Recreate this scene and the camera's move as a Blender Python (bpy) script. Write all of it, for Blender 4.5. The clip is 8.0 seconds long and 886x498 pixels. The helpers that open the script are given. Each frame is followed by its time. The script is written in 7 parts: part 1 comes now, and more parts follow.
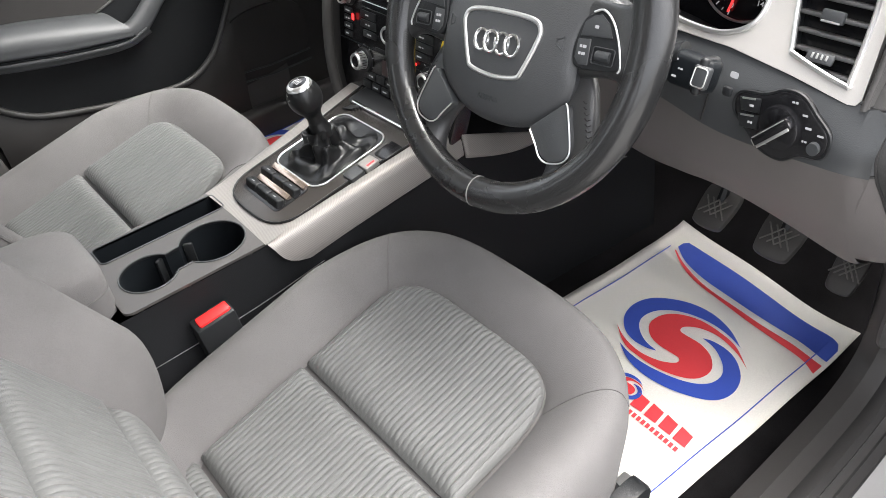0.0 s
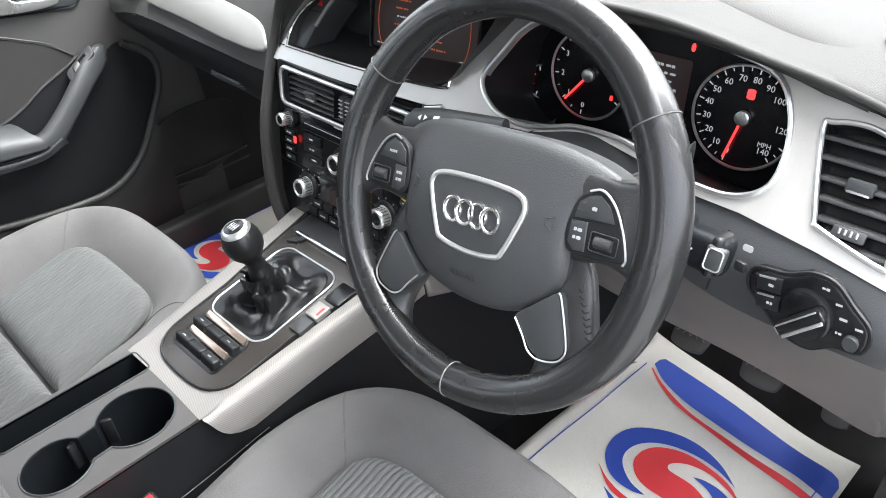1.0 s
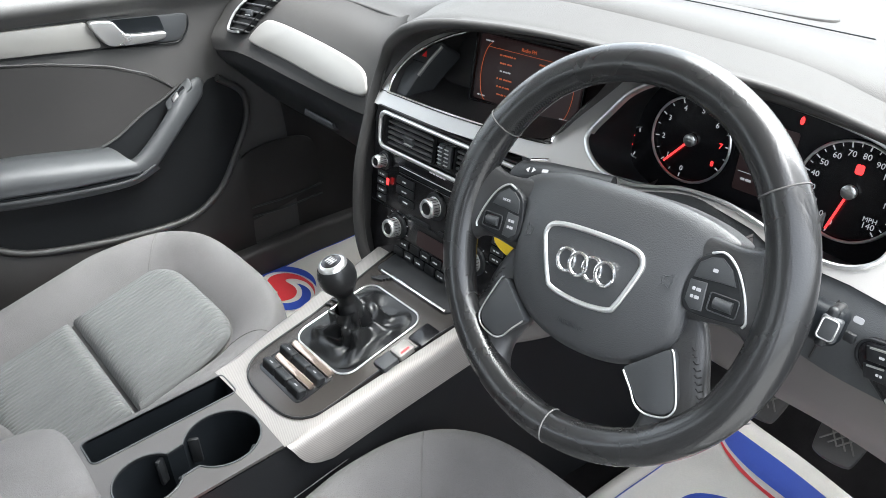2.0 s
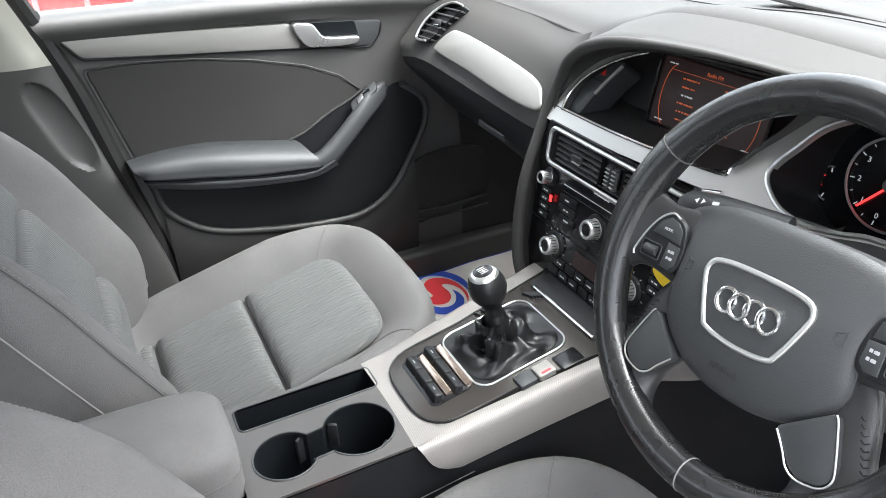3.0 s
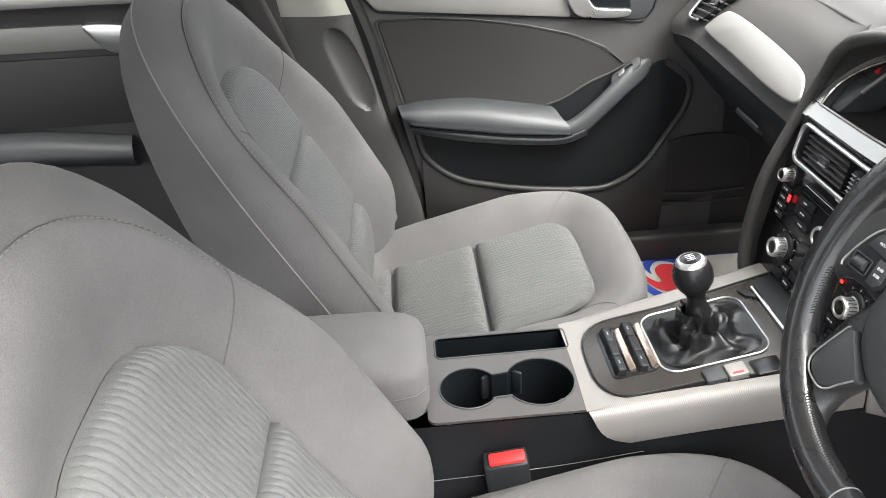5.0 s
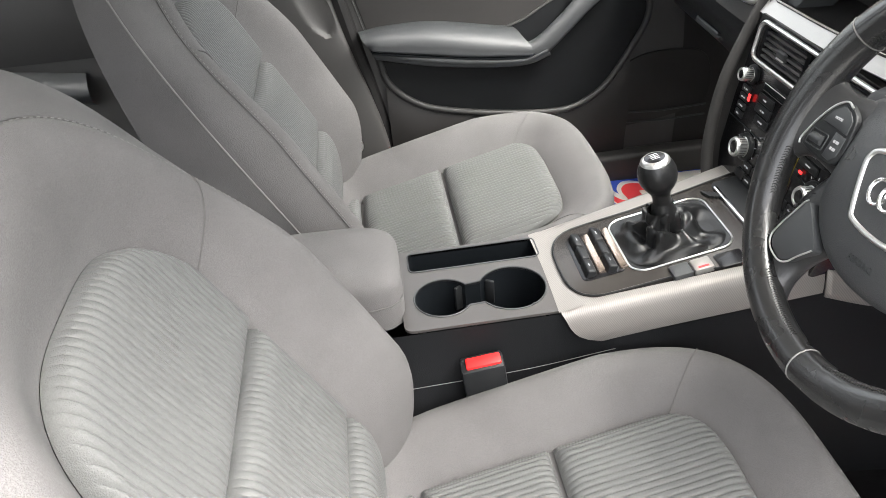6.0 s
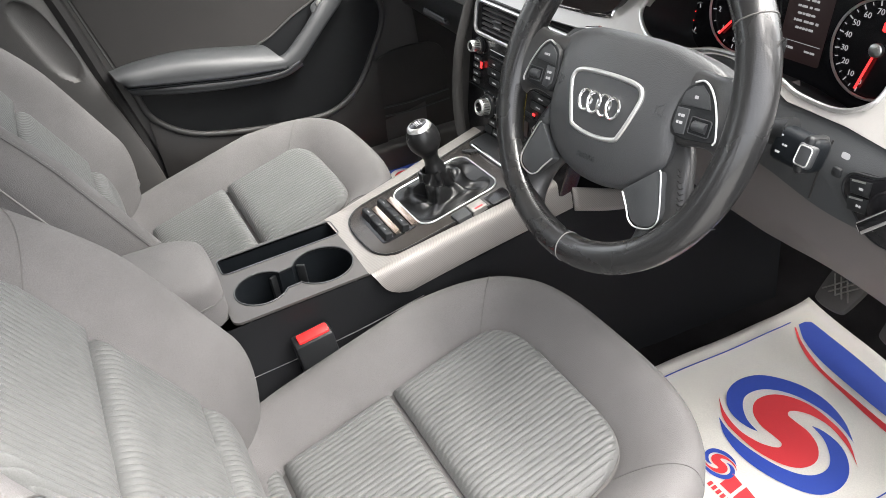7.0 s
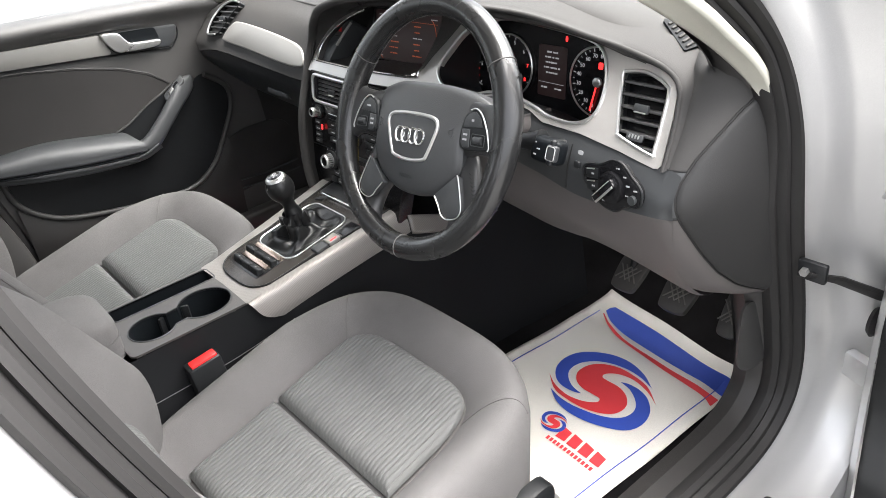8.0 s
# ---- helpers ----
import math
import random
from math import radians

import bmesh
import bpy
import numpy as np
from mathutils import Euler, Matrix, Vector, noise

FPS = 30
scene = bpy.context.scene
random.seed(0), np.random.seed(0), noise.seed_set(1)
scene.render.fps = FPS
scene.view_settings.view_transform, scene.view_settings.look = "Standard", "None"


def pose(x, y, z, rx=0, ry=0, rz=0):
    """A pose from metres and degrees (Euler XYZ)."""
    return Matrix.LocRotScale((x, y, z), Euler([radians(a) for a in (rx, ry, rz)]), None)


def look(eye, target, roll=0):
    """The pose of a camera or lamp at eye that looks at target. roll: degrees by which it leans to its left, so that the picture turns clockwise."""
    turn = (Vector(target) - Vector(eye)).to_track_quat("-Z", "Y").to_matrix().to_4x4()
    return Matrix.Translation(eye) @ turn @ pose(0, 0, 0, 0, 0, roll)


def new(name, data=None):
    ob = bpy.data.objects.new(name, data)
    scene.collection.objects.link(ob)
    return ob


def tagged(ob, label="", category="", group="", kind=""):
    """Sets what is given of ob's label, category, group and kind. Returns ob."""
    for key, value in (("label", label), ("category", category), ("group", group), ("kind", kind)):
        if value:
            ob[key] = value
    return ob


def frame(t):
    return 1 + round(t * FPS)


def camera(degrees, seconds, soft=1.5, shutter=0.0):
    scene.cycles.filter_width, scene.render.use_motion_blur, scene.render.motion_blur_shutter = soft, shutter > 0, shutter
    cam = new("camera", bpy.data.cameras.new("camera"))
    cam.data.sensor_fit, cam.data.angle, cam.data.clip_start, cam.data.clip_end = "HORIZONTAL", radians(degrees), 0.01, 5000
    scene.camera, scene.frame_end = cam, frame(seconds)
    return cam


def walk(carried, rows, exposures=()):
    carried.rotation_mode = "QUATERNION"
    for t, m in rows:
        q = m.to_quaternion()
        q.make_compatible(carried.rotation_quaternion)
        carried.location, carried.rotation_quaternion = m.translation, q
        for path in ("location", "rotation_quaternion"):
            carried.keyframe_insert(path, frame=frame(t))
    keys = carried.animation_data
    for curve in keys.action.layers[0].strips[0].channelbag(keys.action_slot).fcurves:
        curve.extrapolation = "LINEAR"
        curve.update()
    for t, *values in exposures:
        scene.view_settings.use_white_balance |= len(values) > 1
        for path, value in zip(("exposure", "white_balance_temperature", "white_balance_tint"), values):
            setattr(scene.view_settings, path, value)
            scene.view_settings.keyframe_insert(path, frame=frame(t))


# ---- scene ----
cam = camera(61.6, 8.0, soft=0.8)
PATH = [
    (0, (0.894, -0.511, 0.938), (-0.349, 0.433, -0.312), -5.8),
    (0.5, (0.786, -0.439, 0.947), (-0.406, 0.592, -0.285), -6.2),
    (1, (0.744, -0.404, 0.973), (-0.447, 0.708, -0.186), -4.4),
    (1.2, (0.733, -0.409, 0.979), (-0.468, 0.725, -0.149), -3.6),
    (2.3, (0.704, -0.488, 0.989), (-0.667, 0.547, -0.035), -1.5),
    (2.5, (0.701, -0.491, 0.983), (-0.727, 0.476, -0.03), -1.7),
    (3, (0.712, -0.456, 0.983), (-0.85, 0.291, -0.019), -2.3),
    (3.5, (0.747, -0.404, 0.998), (-0.909, 0.118, 0.006), -2.5),
    (4, (0.774, -0.382, 0.998), (-0.939, -0.074, 0.012), -2.7),
    (4.5, (0.78, -0.392, 1.0), (-0.949, -0.254, 0.003), -3.0),
    (4.7, (0.779, -0.396, 1.0), (-0.946, -0.302, -0.009), -3.1),
    (5.8, (0.802, -0.415, 0.959), (-0.851, -0.35, -0.165), -4.5),
    (6, (0.814, -0.409, 0.955), (-0.815, -0.28, -0.198), -5.1),
    (6.5, (0.858, -0.447, 0.951), (-0.7, -0.023, -0.23), -5.6),
    (7, (0.935, -0.473, 0.955), (-0.559, 0.213, -0.184), -6.8),
    (7.5, (1.054, -0.523, 0.975), (-0.396, 0.36, -0.082), -7.6),
    (8, (1.162, -0.595, 0.997), (-0.214, 0.465, 0.005), -7.1),
]
EXPOSURES = [(0, 2.90, 6550, 11), (0.5, 3.06, 6500, 10), (1, 3.16, 6250, 9), (2.5, 3.14, 6200, 8), (3.5, 3.10, 6350, 9), (4, 3.13, 6450, 10), (4.5, 3.18, 6500, 10), (6, 3.16, 6650, 10), (7, 3.08, 6650, 11), (7.5, 2.92, 6550, 11), (8, 2.78, 6550, 11)]
walk(cam, [(t, look(eye, target, roll)) for t, eye, target, roll in PATH], EXPOSURES)

# ---- world and light ----
world = bpy.data.worlds.new("overcast_sky")
scene.world = world
world.use_nodes = True
wn, wl = world.node_tree.nodes, world.node_tree.links
sky = wn.new("ShaderNodeTexSky")
sky.sky_type = 'NISHITA'
sky.sun_disc = False
sky.sun_elevation, sky.sun_rotation = radians(65), radians(36)
sky.air_density, sky.dust_density, sky.ozone_density = 1.0, 6.0, 1.0
whiten = wn.new("ShaderNodeHueSaturation")
whiten.inputs["Saturation"].default_value = 0.25
wl.new(sky.outputs[0], whiten.inputs["Color"])
wl.new(whiten.outputs[0], wn["Background"].inputs[0])
wn["Background"].inputs[1].default_value = 0.15

sun = new("sun", bpy.data.lights.new("sun", 'SUN'))
sun.data.energy, sun.data.angle, sun.data.color = 2.0, radians(75), (1.0, 0.965, 0.925)
sun.matrix_world = look((0.80, 1.10, 3.0), (0, 0, 0))


# ---- building helpers ----
def part(name, bm, material, parent, label="", smooth=True):
    me = bpy.data.meshes.new(name)
    bm.to_mesh(me)
    bm.free()
    if smooth:
        me.polygons.foreach_set("use_smooth", [True] * len(me.polygons))
        me.set_sharp_from_angle(angle=radians(38))
    me.materials.append(material)
    ob = new(name, me)
    if parent is not None:
        ob.parent = parent
    return tagged(ob, label)


def thing(name, label, category, at=(0, 0, 0), group="", kind=""):
    ob = new(name)
    ob.empty_display_size = 0.05
    ob.location = at
    return tagged(ob, label, category, group, kind)


def solid(ob, thickness, offset=-1.0):
    mod = ob.modifiers.new("thickness", 'SOLIDIFY')
    mod.thickness, mod.offset = thickness, offset
    return ob


def axes(origin, x, y, z):
    m = Matrix.Identity(4)
    for i, v in enumerate((x, y, z)):
        m.col[i][:3] = Vector(v).normalized()
    m.col[3][:3] = origin
    return m


def grid_bm(f, nu, nv, loop_u=False, loop_v=False):
    """A sheet f(i, j) with nu by nv points."""
    bm = bmesh.new()
    vs = [[bm.verts.new(f(i, j)) for i in range(nu)] for j in range(nv)]
    for j in range(nv if loop_v else nv - 1):
        for i in range(nu if loop_u else nu - 1):
            a, b = vs[j], vs[(j + 1) % nv]
            bm.faces.new((a[i], a[(i + 1) % nu], b[(i + 1) % nu], b[i]))
    return bm


def fillet(pts, r, n=4):
    """A closed outline of straight sides with rounded corners."""
    pts = [Vector(p) for p in pts]
    out = []
    for i, p in enumerate(pts):
        a, b = pts[i - 1] - p, pts[(i + 1) % len(pts)] - p
        q0, q1 = p + a * min(0.45, r / a.length), p + b * min(0.45, r / b.length)
        for k in range(n + 1):
            t = k / n
            out.append(tuple(q0 * (1 - t) ** 2 + p * (2 * t * (1 - t)) + q1 * t * t))
    return out


def spline(pts, n):
    """n points along a Catmull-Rom line through pts."""
    pts = [Vector(p) for p in pts]
    ext = [2 * pts[0] - pts[1]] + pts + [2 * pts[-1] - pts[-2]]
    out = []
    for k in range(n):
        s = k / (n - 1) * (len(pts) - 1)
        i = min(int(s), len(pts) - 2)
        t = s - i
        a, b, c, d = ext[i:i + 4]
        out.append(0.5 * (2 * b + (c - a) * t + (2 * a - 5 * b + 4 * c - d) * t * t + (3 * b - a - 3 * c + d) * t ** 3))
    return out


def patch(rows, nu=28, nv=20):
    """A smooth sheet through rows of control points."""
    cols = [spline(r, nu) for r in rows]
    lines = [spline([c[i] for c in cols], nv) for i in range(nu)]
    return grid_bm(lambda i, j: lines[i][j], nu, nv)


def slab(outline, depth, m=Matrix.Identity(4), bevel=0.0, segments=2):
    """An outline (x, y) in the frame m, made depth thick towards -z, with its upper rim rounded."""
    bm = bmesh.new()
    top = bm.faces.new([bm.verts.new((x, y, 0)) for x, y in outline])
    if top.normal.z < 0 or sum(a[0] * b[1] - b[0] * a[1] for a, b in zip(outline, list(outline[1:]) + [outline[0]])) < 0:
        top.normal_flip()
    made = bmesh.ops.extrude_face_region(bm, geom=[top])
    new_face = [g for g in made["geom"] if isinstance(g, bmesh.types.BMFace)][0]
    low = [v for v in bm.verts if v not in new_face.verts]
    for v in low:
        v.co.z -= depth
    bm.normal_update()
    if bevel:
        rim = [e for e in bm.edges if all(abs(v.co.z) < 1e-9 for v in e.verts)]
        bmesh.ops.bevel(bm, geom=rim, offset=bevel, segments=segments, profile=0.5, affect='EDGES', clamp_overlap=True)
    bmesh.ops.recalc_face_normals(bm, faces=bm.faces)
    bm.transform(m)
    return bm


def rounded(w, h, r, n=5, cx=0.0, cy=0.0):
    """Outline of a rectangle with round corners."""
    out = []
    for qx, qy, a0 in ((1, 1, 0), (-1, 1, 90), (-1, -1, 180), (1, -1, 270)):
        for k in range(n + 1):
            a = radians(a0 + 90 * k / n)
            out.append((cx + qx * (w / 2 - r) + r * math.cos(a), cy + qy * (h / 2 - r) + r * math.sin(a)))
    return out


def smooth_loop(pts, n=48):
    """A closed smooth outline through pts."""
    k = len(pts)
    out = []
    for s in range(n):
        u = s / n * k
        i = int(u)
        t = u - i
        a, b, c, d = (Vector(pts[(i + o) % k]) for o in (-1, 0, 1, 2))
        out.append(0.5 * (2 * b + (c - a) * t + (2 * a - 5 * b + 4 * c - d) * t * t + (3 * b - a - 3 * c + d) * t ** 3))
    return out


def tube(path, radius, n=10, closed=False, caps=True, flat=1.0, up=None):
    """A pipe along path. radius: one number or one a point; flat squeezes it along up."""
    path = [Vector(p) for p in path]
    k = len(path)
    rad = radius if isinstance(radius, (list, tuple)) else [radius] * k
    bm = bmesh.new()
    rings, side = [], None
    for i, p in enumerate(path):
        t = (path[(i + 1) % k] - path[i - 1]) if closed else (path[min(i + 1, k - 1)] - path[max(i - 1, 0)])
        t.normalize()
        if up is not None:
            side = t.cross(Vector(up)).normalized()
        elif side is None:
            side = t.orthogonal().normalized()
        else:
            side = (side - t * side.dot(t)).normalized()
        other = side.cross(t)
        rings.append([bm.verts.new(p + rad[i] * (math.cos(a) * side + flat * math.sin(a) * other)) for a in [2 * math.pi * q / n for q in range(n)]])
    for i in range(k if closed else k - 1):
        a, b = rings[i], rings[(i + 1) % k]
        for q in range(n):
            bm.faces.new((a[q], a[(q + 1) % n], b[(q + 1) % n], b[q]))
    if caps and not closed:
        bm.faces.new(rings[0]), bm.faces.new(rings[-1][::-1])
    bmesh.ops.recalc_face_normals(bm, faces=bm.faces)
    return bm


def lathe(profile, m=Matrix.Identity(4), n=32):
    """profile (radius, height) turned round the z axis of m; closed where the radius is 0."""
    bm = grid_bm(lambda i, j: (profile[j][0] * math.cos(2 * math.pi * i / n), profile[j][0] * math.sin(2 * math.pi * i / n), profile[j][1]), n, len(profile), loop_u=True)
    bmesh.ops.remove_doubles(bm, verts=bm.verts, dist=1e-6)
    bmesh.ops.recalc_face_normals(bm, faces=bm.faces)
    bm.transform(m)
    return bm


def block(w, d, h, m=Matrix.Identity(4), bevel=0.002, segments=2):
    """A box, its base centred on m's origin, with rounded edges."""
    bm = bmesh.new()
    bmesh.ops.create_cube(bm, size=1.0)
    for v in bm.verts:
        v.co = Vector((v.co.x * w, v.co.y * d, (v.co.z + 0.5) * h))
    if bevel:
        bmesh.ops.bevel(bm, geom=list(bm.edges), offset=min(bevel, 0.45 * min(w, d, h)), segments=segments, profile=0.5, affect='EDGES')
    bm.transform(m)
    return bm


def joined(*bms):
    out = bmesh.new()
    for b in bms:
        me = bpy.data.meshes.new("tmp")
        b.to_mesh(me)
        b.free()
        out.from_mesh(me)
        bpy.data.meshes.remove(me)
    return out


def words(text, size, m, depth=0.0003):
    """Flat lettering, centred on m's origin, in its xy plane."""
    cu = bpy.data.curves.new("lettering", 'FONT')
    cu.body, cu.size, cu.extrude, cu.align_x, cu.align_y, cu.resolution_u = text, size, depth, 'CENTER', 'CENTER', 2
    ob = bpy.data.objects.new("lettering", cu)
    me = bpy.data.meshes.new_from_object(ob)
    bm = bmesh.new()
    bm.from_mesh(me)
    bm.transform(m)
    bpy.data.objects.remove(ob)
    bpy.data.curves.remove(cu)
    bpy.data.meshes.remove(me)
    return bm


def text_line(width, height, m, seed, depth=0.0004):
    """A line of writing too small to read, as a row of plain bars."""
    rng = random.Random(seed)
    x, bars = -width / 2, []
    while x < width / 2 - height:
        w = min(height * rng.uniform(0.7, 2.6), width / 2 - x)
        bars.append(slab(rounded(w, height * rng.uniform(0.75, 1.0), height * 0.2, 2), depth, m @ pose(x + w / 2, 0, 0)))
        x += w + height * rng.choice((0.3, 0.3, 0.9))
    return joined(*bars)


# ---- materials ----
def material(name, colour, rough=0.5, metal=0.0, vary=0.12, scale=40.0, grain=0.0, grain_scale=900.0, sheen=0.0, coat=0.0, spec=0.5, dirt=0.0):
    """Colour that drifts at two scales, with a fine relief of its own."""
    ma = bpy.data.materials.new(name)
    ma.use_nodes = True
    nt = ma.node_tree
    bs = nt.nodes["Principled BSDF"]
    bs.inputs["Roughness"].default_value, bs.inputs["Metallic"].default_value = rough, metal
    bs.inputs["Sheen Weight"].default_value, bs.inputs["Coat Weight"].default_value = sheen, coat
    bs.inputs["Specular IOR Level"].default_value = spec
    co = nt.nodes.new("ShaderNodeTexCoord")
    big, fine = nt.nodes.new("ShaderNodeTexNoise"), nt.nodes.new("ShaderNodeTexNoise")
    big.inputs["Scale"].default_value, big.inputs["Detail"].default_value = scale * 0.2, 5
    fine.inputs["Scale"].default_value, fine.inputs["Detail"].default_value = grain_scale, 2
    for nz in (big, fine):
        nt.links.new(co.outputs["Object"], nz.inputs["Vector"])
    ramp = nt.nodes.new("ShaderNodeValToRGB")
    lo, hi = [max(0, c * (1 - vary)) for c in colour], [min(1, c * (1 + vary)) for c in colour]
    ramp.color_ramp.elements[0].position, ramp.color_ramp.elements[1].position = 0.3, 0.7
    ramp.color_ramp.elements[0].color, ramp.color_ramp.elements[1].color = (*lo, 1), (*hi, 1)
    nt.links.new(big.outputs["Fac"], ramp.inputs[0])
    mix = nt.nodes.new("ShaderNodeMix")
    mix.data_type, mix.blend_type = 'RGBA', 'MULTIPLY'
    mix.inputs[0].default_value = min(1.0, 0.25 + dirt)
    nt.links.new(ramp.outputs[0], mix.inputs[6])
    nt.links.new(fine.outputs["Fac"], mix.inputs[7])
    gain = nt.nodes.new("ShaderNodeMix")
    gain.data_type, gain.blend_type = 'RGBA', 'MULTIPLY'
    gain.inputs[0].default_value, gain.inputs[7].default_value = 1.0, (1.14, 1.14, 1.14, 1)
    nt.links.new(mix.outputs[2], gain.inputs[6])
    nt.links.new(gain.outputs[2], bs.inputs["Base Color"])
    rr = nt.nodes.new("ShaderNodeMapRange")
    rr.inputs[3].default_value, rr.inputs[4].default_value = max(0.02, rough - 0.07), min(1, rough + 0.07)
    nt.links.new(big.outputs["Fac"], rr.inputs[0])
    nt.links.new(rr.outputs[0], bs.inputs["Roughness"])
    if grain:
        bump = nt.nodes.new("ShaderNodeBump")
        bump.inputs["Strength"].default_value, bump.inputs["Distance"].default_value = grain, 0.0006
        nt.links.new(fine.outputs["Fac"], bump.inputs["Height"])
        nt.links.new(bump.outputs[0], bs.inputs["Normal"])
    return ma


def glow(name, colour, strength):
    ma = bpy.data.materials.new(name)
    ma.use_nodes = True
    bs = ma.node_tree.nodes["Principled BSDF"]
    bs.inputs["Base Color"].default_value = (*[0.3 * c for c in colour], 1)
    bs.inputs["Emission Color"].default_value, bs.inputs["Emission Strength"].default_value = (*colour, 1), strength
    return ma


def glass(name):
    """Clear thin pane: lets light straight through, with a faint mirror on it."""
    ma = bpy.data.materials.new(name)
    ma.use_nodes = True
    nt = ma.node_tree
    nt.nodes.remove(nt.nodes["Principled BSDF"])
    clear, shine, mix = [nt.nodes.new(k) for k in ("ShaderNodeBsdfTransparent", "ShaderNodeBsdfGlossy", "ShaderNodeMixShader")]
    clear.inputs[0].default_value = (0.97, 0.985, 0.98, 1)
    shine.inputs["Roughness"].default_value = 0.02
    mix.inputs[0].default_value = 0.05
    nt.links.new(clear.outputs[0], mix.inputs[1])
    nt.links.new(shine.outputs[0], mix.inputs[2])
    nt.links.new(mix.outputs[0], nt.nodes["Material Output"].inputs[0])
    return ma


CLOTH = material("grey_seat_cloth", (0.112, 0.109, 0.109), 0.92, vary=0.13, scale=40, grain=1.0, grain_scale=900, sheen=0.04, spec=0.15, dirt=0.3)
RIBBED = material("ribbed_grey_cloth", (0.082, 0.0848, 0.0835), 0.68, vary=0.06, scale=60, grain=0.8, grain_scale=1000, sheen=0.06, spec=0.42, dirt=0.25)
DOORCLOTH = material("dark_door_cloth", (0.028, 0.0268, 0.0262), 0.9, vary=0.10, scale=30, grain=0.7, grain_scale=1300, sheen=0.15, spec=0.2)
THREAD = material("grey_thread", (0.15, 0.146, 0.142), 0.8)
STITCH = material("dark_grey_leather_thread", (0.022, 0.022, 0.022), 0.9, spec=0.1)
SEAM = material("dark_seam_thread", (0.070, 0.068, 0.067), 0.9)
SOFT = material("dark_soft_plastic", (0.032, 0.0315, 0.031), 0.5, vary=0.10, scale=20, grain=0.55, grain_scale=1100)
# SOFT lightened: light falling on the passenger side is put into the colour.
LININGLIT = material("brightened_lining_plastic", (0.060, 0.0585, 0.057), 0.5, vary=0.10, scale=20, grain=0.55, grain_scale=1100)
DASHTOP = material("grained_dash_plastic", (0.048, 0.0468, 0.0455), 0.56, spec=0.15, vary=0.08, scale=14, grain=0.6, grain_scale=1000)
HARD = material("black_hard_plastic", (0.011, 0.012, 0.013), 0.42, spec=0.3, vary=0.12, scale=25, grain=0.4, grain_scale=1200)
SLATE = material("blue_grey_plastic", (0.033, 0.0355, 0.0375), 0.5, vary=0.1, scale=25, grain=0.4, grain_scale=1200)
KNEE = material("warm_grey_plastic", (0.085, 0.077, 0.075), 0.6, vary=0.08, scale=15, grain=0.4, grain_scale=1000)
WORN = material("worn_spoke_leather", (0.028, 0.0285, 0.029), 0.36, spec=0.5, vary=0.2, scale=60, grain=0.5, grain_scale=700)
LEATHER = material("black_leather", (0.008, 0.0085, 0.009), 0.3, spec=0.4, vary=0.15, scale=60, grain=0.45, grain_scale=700)
PAD = material("airbag_cover_plastic", (0.044, 0.046, 0.048), 0.42, vary=0.06, scale=20, grain=0.6, grain_scale=900)
SILVER = material("brushed_silver_trim", (0.50, 0.485, 0.465), 0.36, metal=0.6, vary=0.06, scale=25, grain=0.25, grain_scale=1500)
INLAY = material("satin_aluminium_inlay", (0.26, 0.253, 0.238), 0.42, metal=0.35, vary=0.05, scale=15, grain=0.15, grain_scale=1500)
# Chrome whose brown reflection is put into the base colour.
WARMCHROME = material("chrome_tinted_by_reflection", (0.46, 0.37, 0.31), 0.18, metal=0.9, vary=0.10, scale=60)
CHROME = material("polished_chrome", (0.80, 0.80, 0.80), 0.16, metal=1.0, vary=0.05, scale=30)
SATIN = material("satin_chrome", (0.66, 0.66, 0.65), 0.3, metal=0.9, vary=0.05, scale=30)
GLOSS = material("gloss_black", (0.008, 0.008, 0.009), 0.2, vary=0.1, spec=0.35)
SILLPLASTIC = material("scuffed_sill_plastic", (0.022, 0.021, 0.0205), 0.45, spec=0.35, vary=0.15, scale=30, grain=0.4)
RIMLEATHER = material("polished_rim_leather", (0.013, 0.0133, 0.0137), 0.27, vary=0.05, scale=60, grain=0.3, grain_scale=700, coat=0.25)
CHEEK = material("woven_silver_trim", (0.25, 0.235, 0.222), 0.42, metal=0.4, vary=0.05, scale=25, grain=0.5, grain_scale=1400)
nt = CHEEK.node_tree
weave = nt.nodes.new("ShaderNodeTexWave")
weave.bands_direction = 'DIAGONAL'
weave.inputs["Scale"].default_value, weave.inputs["Distortion"].default_value = 190.0, 0.4
dim = nt.nodes.new("ShaderNodeMix")
dim.data_type, dim.blend_type = 'RGBA', 'MULTIPLY'
dim.inputs[0].default_value = 0.22
nt.links.new([n for n in nt.nodes if n.bl_idname == "ShaderNodeTexCoord"][0].outputs["Object"], weave.inputs["Vector"])
base_in = nt.nodes["Principled BSDF"].inputs["Base Color"]
nt.links.new(base_in.links[0].from_socket, dim.inputs[6])
nt.links.new(weave.outputs["Color"], dim.inputs[7])
nt.links.new(dim.outputs[2], base_in)
PLATE = material("grey_holder_plate", (0.066, 0.062, 0.060), 0.36, metal=0.25, vary=0.08, scale=30, grain=0.25)
GUN = material("dark_metallic_panel", (0.055, 0.050, 0.046), 0.24, metal=0.5, vary=0.08, scale=30, grain=0.2)
DOOREXT = material("silver_car_paint", (0.50, 0.50, 0.497), 0.34, metal=0.45, vary=0.03, scale=6, coat=0.6)
RUBBER = material("black_rubber", (0.014, 0.0135, 0.0135), 0.6, spec=0.3, vary=0.15, scale=40)
VSLAT = material("vent_slat_plastic", (0.05, 0.05, 0.05), 0.33, vary=0.08, grain=0.2)
PEDAL = material("worn_pedal_rubber", (0.055, 0.053, 0.05), 0.55, vary=0.2, scale=60, grain=0.4)
